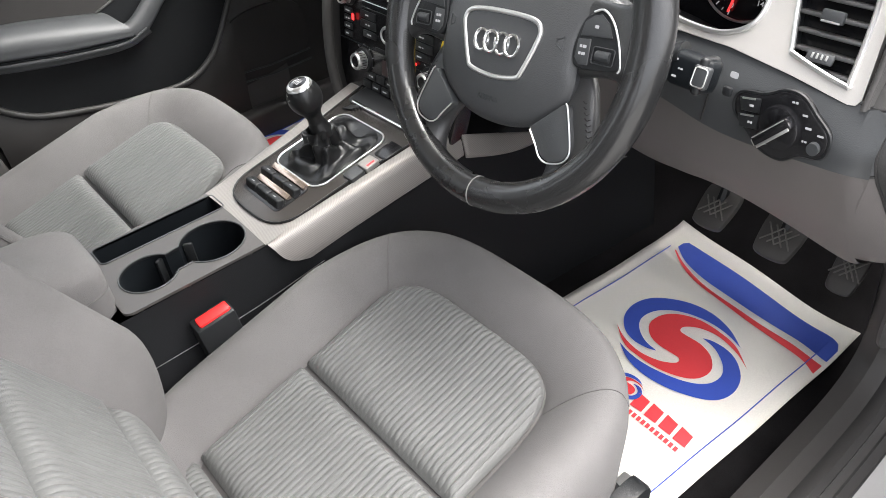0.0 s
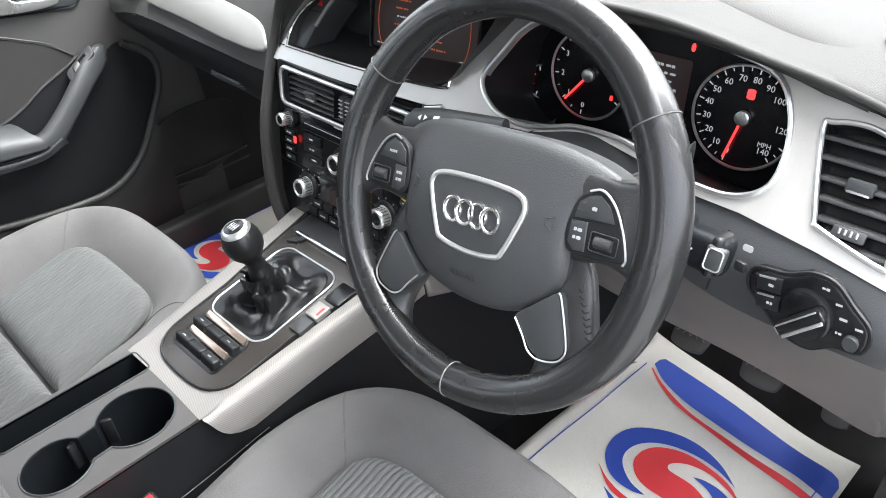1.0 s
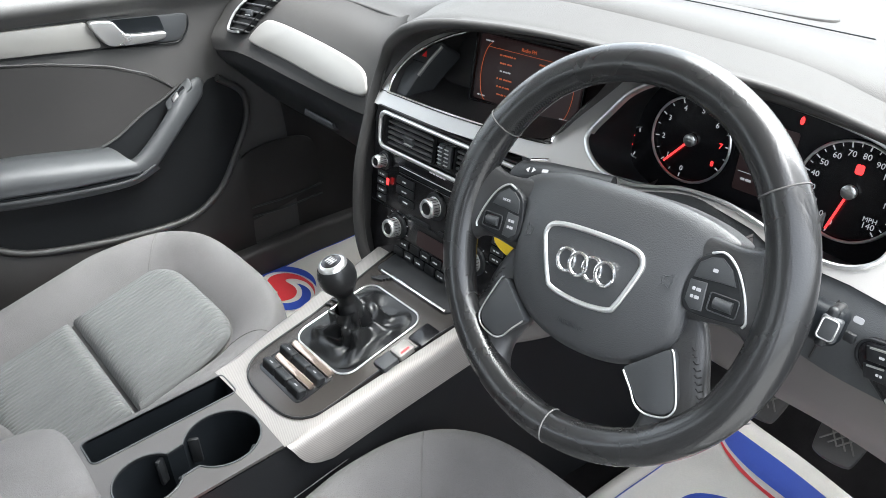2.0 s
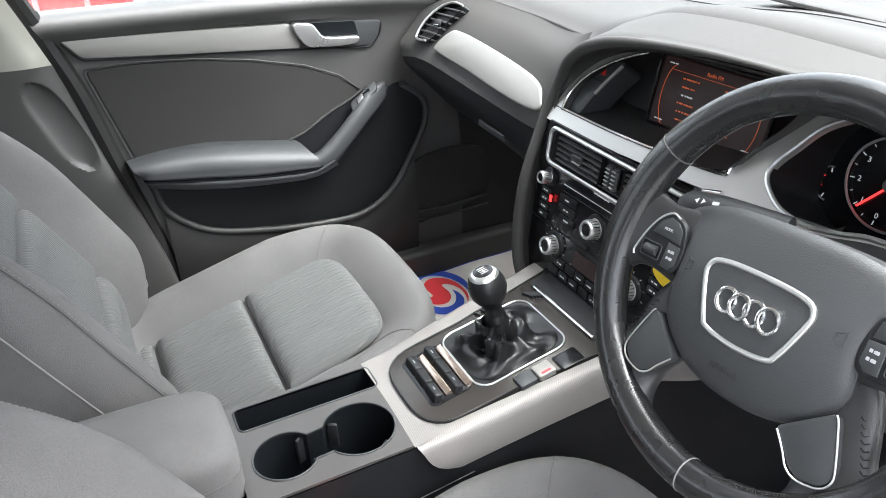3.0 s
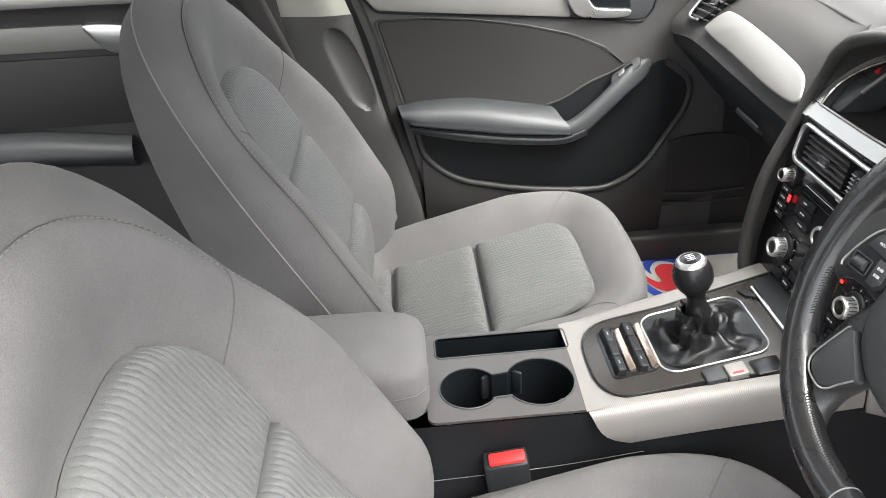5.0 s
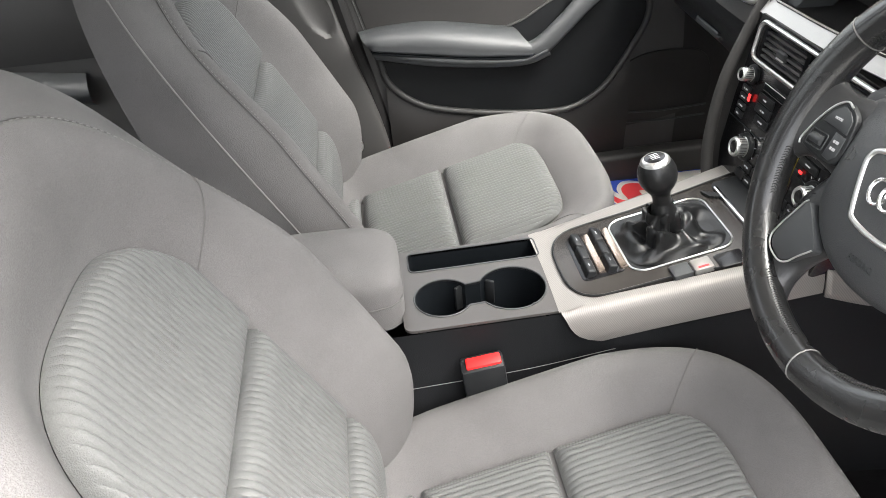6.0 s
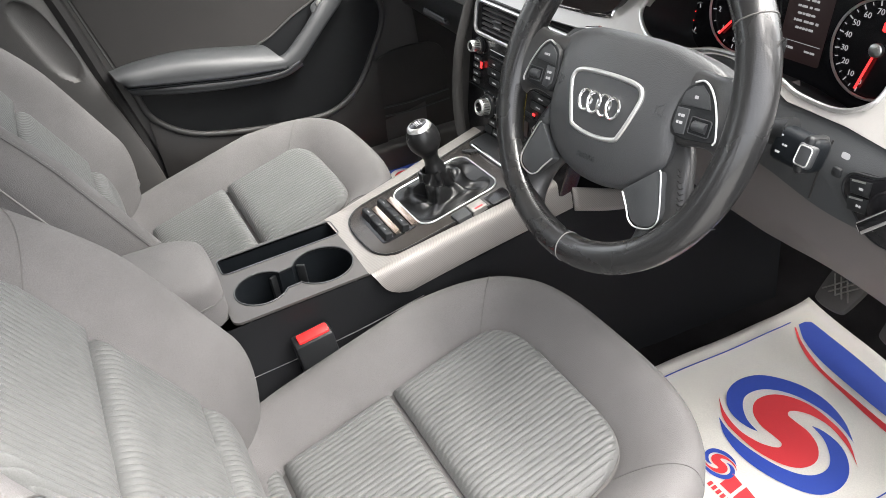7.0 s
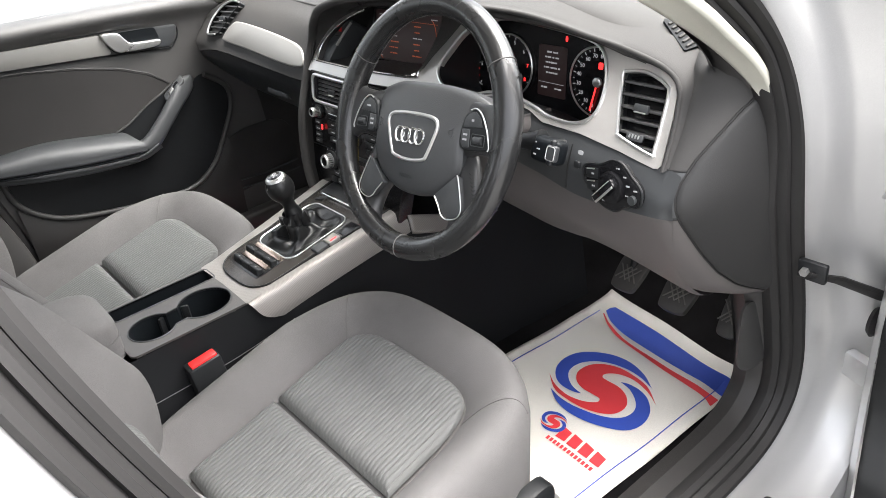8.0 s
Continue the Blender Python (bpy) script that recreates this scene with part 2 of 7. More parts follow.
PEDALRIB = material("scuffed_rubber_rib", (0.13, 0.125, 0.115), 0.5, vary=0.2, scale=60)
TUNNELSIDE = material("dark_slate_tunnel_plastic", (0.009, 0.0095, 0.0105), 0.55, spec=0.15, vary=0.15, scale=25, grain=0.5)
TUNNEL = material("black_tunnel_plastic", (0.006, 0.0075, 0.009), 0.5, spec=0.12, vary=0.1, scale=25, grain=0.4)
CARPET = material("black_carpet", (0.010, 0.0095, 0.010), 0.98, vary=0.3, scale=60, grain=1.0, grain_scale=600, spec=0.03)
PAPER = material("white_paper", (0.76, 0.735, 0.67), 0.7, vary=0.025, scale=20, grain=0.12, grain_scale=500)
BLUE = material("blue_print", (0.03, 0.075, 0.42), 0.6, vary=0.05)
RED = material("red_print", (0.72, 0.045, 0.055), 0.6, vary=0.05)
BUCKLE = material("red_plastic", (0.75, 0.02, 0.02), 0.4, vary=0.06)
# Darker than SOFT: shade on the dash end is put into the colour.
CAPSHADE = material("shade_darkened_cap_plastic", (0.020, 0.020, 0.020), 0.5, spec=0.3, vary=0.08, scale=15, grain=0.5, grain_scale=900)
PALE = material("pale_pillar_fabric", (0.40, 0.395, 0.345), 0.8, vary=0.04, scale=20, grain=0.3)
HEADLINER = material("pale_headlining_fabric", (0.66, 0.65, 0.61), 0.85, vary=0.04, scale=20, grain=0.3)
BELT = material("woven_belt", (0.035, 0.033, 0.032), 0.8, vary=0.15, grain=0.6, grain_scale=1500)
# Faint glow is added to printed marks as well, though they are no lamps.
WHITE = glow("white_glowing_print", (0.75, 0.76, 0.78), 0.045)
REDGLOW = glow("red_lit_needle", (1.0, 0.03, 0.03), 0.35)
ORANGE = glow("orange_screen_text", (1.0, 0.20, 0.05), 0.032)
SCREENBG = glow("dark_screen", (0.04, 0.02, 0.02), 0.03)
YELLOW = material("yellow_tag", (0.85, 0.60, 0.02), 0.5, vary=0.05)
TARMAC = material("tarmac", (0.17, 0.17, 0.165), 0.9, vary=0.25, scale=4, grain=0.8, grain_scale=200)
WALLGREY = material("grey_cladding", (0.32, 0.34, 0.35), 0.7, vary=0.1, scale=2)
CLEAR = glass("window_glass")
# ---- setting: ground, floor, body ----
bm = bmesh.new()
for x, y in ((-400, -400), (400, -400), (400, 400), (-400, 400)):
    bm.verts.new((x, y, -0.30))
bm.faces.new(bm.verts)
tagged(part("ground", bm, TARMAC, None, "grey worn tarmac of a parking yard", False), category="ground", kind="structure")


def floor_z(y):
    """Height of the carpet along the car: level, then up to the toe board."""
    if y < 0.55:
        return 0.0
    if y < 0.70:
        return 0.08 * ((y - 0.55) / 0.15) ** 1.6
    return 0.08 + (y - 0.70) * 1.5


bm = grid_bm(lambda i, j: (-0.74 + 1.48 * i / 30, -1.9 + 2.85 * j / 90, floor_z(-1.9 + 2.85 * j / 90) + 0.002 * math.sin(i * 2.1) * math.sin(j * 1.7)), 31, 91)
floor = solid(tagged(part("floor", bm, CARPET, None, "black carpet on the car floor and toe board"), category="car floor", kind="structure"), 0.02)

shell = thing("car_body", "silver car body round the open front door", "car body", (0, 0, 0), kind="structure")
# roof, rear wall and screens close the cabin
bm = patch([[(-0.62, 0.05, 1.13), (0, 0.08, 1.17), (0.60, 0.05, 1.13)], [(-0.60, -0.6, 1.18), (0, -0.6, 1.22), (0.58, -0.6, 1.18)], [(-0.60, -1.9, 1.10), (0, -1.95, 1.13), (0.58, -1.9, 1.10)]], 16, 16)
roof = solid(tagged(part("ceiling", bm, HEADLINER, None, "pale fabric headlining under the roof"), category="headlining", kind="structure"), 0.03, 1.0)
# Plain unseen wall, added to close the cabin and keep its back dark.
bm = patch([[(-0.74, -1.92, -0.02), (0, -1.95, -0.02), (0.74, -1.92, -0.02)], [(-0.72, -1.92, 0.70), (0, -1.95, 0.70), (0.72, -1.92, 0.70)]], 8, 8)
solid(tagged(part("wall_rear", bm, SOFT, None, "plain dark wall closing the unseen back of the cabin"), category="wall", kind="structure"), 0.03)
# Unseen pane, added so that light from behind reaches the fascia.
bm = patch([[(-0.72, -1.92, 0.70), (0, -1.95, 0.70), (0.72, -1.92, 0.70)], [(-0.62, -1.88, 1.10), (0, -1.93, 1.13), (0.60, -1.88, 1.10)]], 8, 6)
rear_screen = solid(tagged(part("window_3", bm, CLEAR, None, "unseen clear rear screen glass, added to let light in from behind"), category="window", kind="structure"), 0.004)
rear_screen.visible_shadow = False
bm = patch([[(-0.74, 0.72, 0.70), (0, 0.92, 0.70), (0.74, 0.72, 0.70)], [(-0.62, 0.04, 1.13), (0, 0.07, 1.17), (0.60, 0.04, 1.13)]], 20, 12)
wind = solid(tagged(part("windscreen", bm, CLEAR, None, "clear curved windscreen glass"), category="windscreen", kind="structure"), 0.004)
wind.visible_shadow = False
# unseen rear driver's side, below and round its window, added to block light
bm = patch([[(0.765, -1.92, -0.02), (0.765, -1.3, -0.02), (0.765, -0.70, -0.02)], [(0.765, -1.92, 0.40), (0.765, -1.3, 0.40), (0.765, -0.72, 0.40)], [(0.755, -1.92, 0.72), (0.755, -1.3, 0.72), (0.755, -0.78, 0.72)]], 8, 8)
solid(tagged(part("wall_right_rear", bm, SOFT, None, "unseen dark rear door trim behind the driver, added to block light"), category="wall", kind="structure"), 0.03, 1.0)
bm = patch([[(0.755, -0.94, 0.72), (0.755, -0.78, 0.72)], [(0.62, -0.94, 1.13), (0.62, -0.72, 1.13)]], 4, 6)
solid(tagged(part("wall_right_pillar", bm, SOFT, None, "unseen dark middle pillar trim behind the driver, added to block light"), category="wall", kind="structure"), 0.03, 1.0)
# scuttle and bonnet beyond the screen
bm = patch([[(-0.75, 0.74, 0.66), (0, 0.94, 0.66), (0.75, 0.74, 0.66)], [(-0.75, 1.0, 0.64), (0, 1.2, 0.68), (0.75, 1.0, 0.64)], [(-0.7, 1.8, 0.52), (0, 2.0, 0.56), (0.7, 1.8, 0.52)]], 20, 12)
part("bonnet", bm, DOOREXT, shell)
bm = tube([(-0.55, 0.80, 0.705), (-0.1, 0.96, 0.71), (0.15, 0.945, 0.71), (0.55, 0.82, 0.705)], 0.014, 8)
part("wiper", bm, RUBBER, shell)
# front bulkhead
bm = patch([[(-0.75, 0.93, 0.4), (0.75, 0.93, 0.4)], [(-0.75, 0.93, 0.70), (0.75, 0.93, 0.70)]], 4, 4)
part("bulkhead", bm, CARPET, shell)

# driver's door opening: path of its rim (y, z) at the side of the car
RIM = [(-0.655, 1.02), (-0.63, 0.90), (-0.603, 0.76), (-0.557, 0.60), (-0.49, 0.40), (-0.41, 0.22), (-0.30, 0.11), (-0.12, 0.07), (0.08, 0.060), (0.24, 0.056), (0.325, 0.074), (0.378, 0.125), (0.387, 0.20), (0.366, 0.301), (0.342, 0.385), (0.317, 0.469), (0.292, 0.563), (0.270, 0.645), (0.247, 0.715), (0.214, 0.776), (0.166, 0.832), (0.100, 0.888), (0.0, 0.958), (-0.12, 1.03)]


def rim_x(z):
    """The side leans inwards above the waist."""
    return 0.765 - (0.0 if z < 0.58 else 0.30 * (z - 0.58) ** 2 / 0.40 if z < 0.78 else 0.30 * (z - 0.68))


def rim_path(out, shift, n=220):
    """The rim's line moved outwards (x) and away from the opening."""
    pts = spline([(0, y, z) for y, z in RIM], n)
    res = []
    for i, p in enumerate(pts):
        t = (pts[min(i + 1, n - 1)] - pts[max(i - 1, 0)]).normalized()
        away = Vector((0, t.z, -t.y))
        q = p + away * (shift * (1.0 if shift > 0 or p.y < 0 else 1.0 - 0.42 * max(0.0, min(1.0, (p.z - 0.52) / 0.12, (0.81 - p.z) / 0.08))))
        res.append(Vector((rim_x(p.z) + out, q.y, q.z)))
    return res


def rim_band(prof):
    """A moulding along the rim; prof: (outwards, away) pairs."""
    lines = [rim_path(o, s) for o, s in prof]
    return grid_bm(lambda i, j: lines[j][i], 220, len(prof))


part("inner_seal", rim_band([(-0.034, -0.034), (-0.026, -0.041), (-0.014, -0.042), (-0.006, -0.036), (-0.006, -0.030), (-0.014, -0.027)]), RUBBER, shell, "black rubber inner seal lip")
part("door_seal", rim_band([(-0.014, -0.029), (-0.004, -0.029), (0.004, -0.025), (0.006, -0.019), (0.000, -0.016), (0.008, -0.014), (0.016, -0.010), (0.018, -0.004), (0.012, 0.001), (0.004, 0.003)]), RUBBER, shell, "black rubber door seal")
part("door_jamb", rim_band([(0.006, 0.000), (0.012, 0.004), (0.020, 0.012), (0.024, 0.035), (0.030, 0.055), (0.052, 0.075), (0.085, 0.085), (0.105, 0.095), (0.11, 0.14), (0.10, 0.25), (0.08, 0.36)]), DOOREXT, shell, "silver painted door jamb")

# inner sill and kick trim between floor and seal
def trim_line(off, inn):
    pts = rim_path(inn, off)
    return pts[60:184]


sill = thing("sill_trim", "black plastic sill and kick panel trim", "sill trim", (0, 0, 0), kind="structure")
L0, L1, L2, L3 = trim_line(-0.030, -0.020), trim_line(-0.040, -0.036), trim_line(-0.052, -0.050), trim_line(-0.045, -0.075)
L3 = [Vector((min(p.x, 0.715), p.y, p.z)) for p in L3]
L4 = [Vector((0.690, p.y, max(-0.01, floor_z(p.y) - 0.01) if p.z < 0.2 else p.z - 0.02)) for p in L3]
rows = [L0, L1, L2, L3, L4]
bm = grid_bm(lambda i, j: rows[j][i], len(L0), 5)
part("sill_cover", bm, SILLPLASTIC, sill, "black grained plastic sill cover")
bm = slab(smooth_loop([(-0.03, 0.055), (0.0, 0.06), (0.028, 0.03), (0.032, -0.05), (0.0, -0.07), (-0.03, -0.045)], 30), 0.006, axes((0.722, 0.325, 0.262), (0.25, 1, 0.0), (0, 0, 1), (-1, 0.25, 0)), 0.003)
part("bonnet_release", bm, SOFT, sill)
bm = slab(rounded(0.10, 0.028, 0.008), 0.004, axes((0.835, 0.18, 0.055), (0, 1, 0), (-1, 0, 0), (0, 0, 1)), 0.001)
part("scuff_plate", bm, CHROME, sill, "bright metal scuff plate")

# A-pillar trim above the dash end
apil = tagged(part("pillar_trim", patch([
    [(0.738, 0.236, 0.672), (0.744, 0.246, 0.664), (0.750, 0.258, 0.648)], [(0.722, 0.217, 0.701), (0.736, 0.214, 0.706), (0.749, 0.216, 0.706)],
    [(0.700, 0.166, 0.750), (0.722, 0.160, 0.758), (0.740, 0.158, 0.756)], [(0.686, 0.059, 0.818), (0.708, 0.064, 0.826), (0.729, 0.078, 0.818)],
    [(0.62, -0.13, 0.945), (0.645, -0.12, 0.955), (0.668, -0.10, 0.948)], [(0.58, -0.31, 1.07), (0.600, -0.30, 1.083), (0.62, -0.29, 1.08)]], 10, 40), PALE, None, "pale fabric covered windscreen pillar trim"), category="pillar trim", kind="structure")
solid(apil, 0.012)
apl = tagged(part("pillar_trim", patch([[(-0.735, 0.225, 0.655), (-0.70, 0.29, 0.665), (-0.68, 0.42, 0.68)], [(-0.70, 0.10, 0.80), (-0.67, 0.16, 0.81), (-0.65, 0.25, 0.83)], [(-0.64, -0.3, 1.08), (-0.62, -0.24, 1.09), (-0.60, -0.1, 1.11)]], 10, 24), PALE, None, "pale fabric covered windscreen pillar trim"), category="pillar trim", kind="structure")
solid(apl, 0.012)

# open driver's door, hinged at the front
door = thing("front_door", "silver front door standing wide open on its check strap", "car door", (0.865, 0.46, 0))
DM = axes((0.865, 0.46, 0), (0.80, -0.60, 0), (0, 0, 1), (-0.60, -0.80, 0))
dl = DM.copy()
def door_patch(rows):
    b = patch(rows, 16, 16)
    b.transform(Matrix.Translation((-0.865, -0.46, 0)) @ dl)
    return b
part("inner_skin", door_patch([[(0.07, -0.10, 0.04), (0.5, -0.10, 0.05), (1.0, -0.05, 0.04)], [(0.07, 0.35, 0.06), (0.5, 0.35, 0.08), (1.02, 0.35, 0.06)], [(0.07, 0.64, 0.05), (0.5, 0.66, 0.06), (1.04, 0.68, 0.05)]]), HARD, door, "dark plastic door lining")
part("edge", door_patch([[(0.07, -0.12, 0.045), (0.02, -0.12, 0.02), (0.0, -0.12, -0.05)], [(0.07, 0.3, 0.06), (0.02, 0.3, 0.03), (0.0, 0.3, -0.06)], [(0.07, 0.66, 0.05), (0.02, 0.66, 0.02), (0.0, 0.66, -0.05)]]), DOOREXT, door)
part("outer_skin", door_patch([[(0.0, -0.14, -0.06), (0.5, -0.14, -0.08), (1.03, -0.1, -0.06)], [(0.0, 0.3, -0.09), (0.5, 0.3, -0.11), (1.03, 0.3, -0.09)], [(0.0, 0.68, -0.05), (0.5, 0.7, -0.06), (1.04, 0.7, -0.05)]]), DOOREXT, door)
b = tube([(0.03, 0.62, 0.0), (0.25, 0.84, -0.02), (0.5, 1.02, -0.04), (0.95, 1.06, -0.05)], 0.022, 8)
b.transform(Matrix.Translation((-0.865, -0.46, 0)) @ dl)
part("window_frame", b, DOOREXT, door)
# check strap and wiring boot
strap = thing("check_strap", "black steel check strap bolted to the door jamb", "check strap", (0.797, 0.322, 0.408))
part("strap", tube([(0.004, -0.016, 0.0), (0.030, 0.020, -0.016), (0.063, 0.100, -0.070), (0.09, 0.15, -0.10)], [0.006, 0.010, 0.012, 0.012], 8, flat=0.5), RUBBER, strap)
part("bracket", block(0.040, 0.010, 0.030, pose(0.004, -0.006, -0.014), 0.003), HARD, strap, "black pressed steel bracket")
part("bolt", lathe([(0, 0.007), (0.006, 0.007), (0.007, 0.0)], axes((-0.004, -0.011, 0.0), (1, 0, 0), (0, 0, 1), (0, -1, 0)), 6), SATIN, strap, "bright hexagon bolt")
boot = thing("wiring_boot", "ribbed black rubber wiring sleeve at the door hinge", "cable sleeve", (0.850, 0.432, 0.285))
prof = [(0.020 + 0.005 * (k % 2), 0.006 * k) for k in range(16)]
part("sleeve", lathe(prof, axes((0, 0, 0), (0, 1, 0), (0, 0, 1), (1, 0.15, -0.1)), 16), RUBBER, boot)
hinge = thing("door_hinge", "silver painted steel lower door hinge", "hinge", (0.85, 0.43, 0.17))
part("leaf", block(0.05, 0.02, 0.045, pose(0, 0, 0, 0, 0, -20), 0.004), DOOREXT, hinge)
upper_hinge = thing("door_hinge", "silver painted steel upper door hinge", "hinge", (0.838, 0.405, 0.500))
part("leaf", block(0.045, 0.02, 0.045, pose(0, 0, 0, 0, 0, -20), 0.004), DOOREXT, upper_hinge)
part("pin", lathe([(0, 0.03), (0.007, 0.03), (0.007, -0.03), (0, -0.03)], pose(0.026, -0.008, 0.022), 12), SATIN, upper_hinge)
part("pin", lathe([(0, 0.03), (0.007, 0.03), (0.007, -0.03), (0, -0.03)], pose(0.028, -0.008, 0.022), 12), SATIN, hinge)
# ---- seats ----
def lobed(th, a, b_up, b_low, n_up, n_low):
    """Radius of a rounded outline in the direction th."""
    c, s = abs(math.cos(th)), math.sin(th)
    b, n = (b_up, n_up) if s > 0 else (b_low, n_low)
    return ((c / a) ** n + (abs(s) / b) ** n) ** (-1 / n)




def insert_sheet(half, y0, y1, place, puff, columns=289, rows=40):
    """A padded panel with ribs running along it; y0, y1 give its ends at x, place puts (x, y, h) into the seat."""
    def f(i, j):
        x = -half + 2 * half * i / (columns - 1)
        a, b = y0(x), y1(x)
        v = j / (rows - 1)
        y = a + (b - a) * v
        ex = min(1.0, (half - abs(x)) / 0.035)
        ey = min(1.0, min(y - a, b - y) / 0.028) if b > a else 0
        e = max(0.0, min(ex, ey))
        swell = puff * math.sqrt(max(0.0, 1 - (1 - e) ** 2))
        wear = max(0.0, min(1.0, (min(half - abs(x), y - a, b - y) - 0.012) / 0.05)) if b > a else 0.0
        rib = (0.0032 - 0.0011 * wear) * abs(math.sin(math.pi * 36 * i / (columns - 1))) ** 0.5 * min(1, e * 2.5)
        return place(x, y, swell + rib - 0.006)
    return grid_bm(f, columns, rows)


def seam_line(pts, r=0.0012):
    return tube(spline(pts, 16), 0.7 * r, 5)


def build_seat(cx, dy, db, dz, label, group):
    seat = thing("car_seat", label, "car seat", (cx, dy, 0), group)

    def zc(y):
        return 0.205 + 0.25 * (y + 0.25)
    CY = -0.24
    N, Q = 120, 22

    def cushion(i, j):
        th = 2 * math.pi * i / N
        ri, ro = lobed(th, 0.152, 0.183, 0.20, 5.0, 9), lobed(th, 0.258, 0.272, 0.25, 3.3, 7)
        s = math.sin(th)
        high = 0.046 if s < 0.3 else 0.046 - 0.022 * min(1, (s - 0.3) / 0.5)
        if j < Q:
            q = j / (Q - 1)
            r = ri + (ro - ri) * (1 - (1 - q) ** 1.25)
            x, y = r * math.cos(th), CY + r * s
            h = -0.014 + (high + 0.014) * math.sin(math.pi * min(1, q / 0.62) / 2) ** 0.9 if q < 0.62 else high - (high + 0.03) * (1 - math.sqrt(max(0, 1 - ((q - 0.62) / 0.38) ** 2)))
            return (x, y, zc(y) + h)
        k = (j - Q + 1) / 4
        x, y = ro * math.cos(th) * (1 - 0.03 * k), CY + ro * s * (1 - 0.03 * k)
        top = zc(y) - 0.03
        return (x, y, top + (0.075 - top) * k)
    cush = part("cushion", grid_bm(cushion, N, Q + 4, loop_u=True), CLOTH, seat, "plain grey cloth cushion bolster")
    # backing under the panels
    bm = grid_bm(lambda i, j: (-0.158 + 0.316 * i / 9, -0.45 + 0.41 * j / 9, zc(-0.45 + 0.41 * j / 9) - 0.012), 10, 10)
    part("liner", bm, SEAM, cush)

    def arch(x):
        u = min(1.0, abs(x) / 0.152)
        return CY + 0.183 * max(0.0, 1 - u ** 5.0) ** (1 / 5.0)
    put = lambda x, y, h: (x, y, zc(y) + h)
    part("front_panel", insert_sheet(0.151, lambda x: -0.246, lambda x: max(-0.246, arch(x)), put, 0.0142), RIBBED, cush, "ribbed grey-green cloth panel")
    part("rear_panel", insert_sheet(0.151, lambda x: -0.418, lambda x: -0.252, put, 0.015), RIBBED, cush, "ribbed grey-green cloth panel")
    part("tail_panel", insert_sheet(0.151, lambda x: -0.50, lambda x: -0.424, put, 0.015, rows=16), RIBBED, cush)
    for sx in (-1, 1):
        pts = []
        for q in range(9):
            th = math.radians(90 - sx * 47)
            i = th / (2 * math.pi) * N
            p = Vector(cushion(i, 1 + q * 2.4))
            pts.append(p + Vector((0, 0, 0.0006)))
        part("seam", seam_line(pts), SEAM, cush)
    # base and runners
    base = part("base_trim", slab(rounded(0.50, 0.44, 0.05, cx=0, cy=-0.24), 0.06, pose(0, 0, 0.085), 0.01), HARD, seat, "black plastic seat base")
    part("side_cover", slab(smooth_loop([(-0.50, 0.03), (-0.20, 0.02), (-0.08, 0.04), (-0.035, 0.10), (-0.05, 0.150), (-0.20, 0.125), (-0.50, 0.085)], 48), 0.025, axes((0.264, 0, 0), (0, 1, 0), (0, 0, 1), (1, 0, 0)), 0.006), HARD, base)
    for sx in (-0.2, 0.2):
        part("runner", block(0.035, 0.5, 0.03, pose(sx, -0.22, 0.0), 0.004), SATIN, base)

    # backrest: local x across, s up the back, h out of it
    UP, OUT = Vector((0, -0.452, 0.892)), Vector((0, 0.892, 0.452))
    O = Vector((0, -0.565 + db - dy, 0.472 + dz))

    def at(x, s, h):
        bend = -2.0 * max(0.0, -0.19 - s) ** 1.65
        return O + Vector((x, 0, 0)) + UP * s + OUT * (h - 0 + bend)
    SY = -0.10

    def back(i, j):
        th = 2 * math.pi * i / N
        ri, ro = lobed(th, 0.150, 0.280, 0.27, 3.4, 12), lobed(th, 0.250, 0.405, 0.30, 2.3, 7)
        wide = lobed(th, 0.266, 0.450, 0.305, 3.3, 7)
        s = math.sin(th)
        y1 = SY + ro * s
        fall = max(0.0, min(1.0, (y1 + 0.02) / 0.22))
        fall = fall * fall * (3 - 2 * fall)
        high, edge = 0.068 - 0.028 * fall, 0.056 - 0.027 * fall
        if j < Q:
            q = j / (Q - 1)
            r = ri + (ro - ri) * (1 - (1 - q) ** 1.15)
            x, y = r * math.cos(th), SY + r * s
            peak = 0.76
            h = -0.007 + (high + 0.007) * math.sin(math.pi / 2 * q / peak) ** 1.15 if q < peak else high - (high - edge) * ((q - peak) / (1 - peak)) ** 2
            return at(x, y, h)
        k = (j - Q + 1) / 8
        rear = -0.12 + 0.095 * max(0.0, min(1.0, (y1 + 0.02) / 0.31)) ** 1.3
        mid = -0.002
        if k < 0.4:
            u = k / 0.4
            r, h = ro + (wide - ro) * math.sin(math.pi * u / 2), edge + (mid - edge) * u
        else:
            u = (k - 0.4) / 0.6
            r, h = wide - 0.012 * u - 0.10 * max(0, u - 0.8) / 0.2, mid + (rear - mid) * min(1, u * 1.12)
        return at(r * math.cos(th), SY + r * s, h)
    bk = part("backrest", grid_bm(back, N, Q + 8, loop_u=True), CLOTH, seat, "plain grey cloth backrest bolster")
    bmr = bmesh.new()
    bmr.faces.new([bmr.verts.new(back(i, Q + 7)) for i in range(0, N, 3)])
    part("back_panel", bmr, HARD, bk)
    bm = grid_bm(lambda i, j: at(-0.150 + 0.30 * i / 9, -0.38 + 0.48 * j / 19, -0.016), 10, 20)
    part("liner", bm, SEAM, bk)

    def arch2(x):
        u = min(1.0, abs(x) / 0.150)
        return SY + 0.280 * max(0.0, 1 - u ** 3.4) ** (1 / 3.4)
    put2 = lambda x, y, h: at(x, y, h)
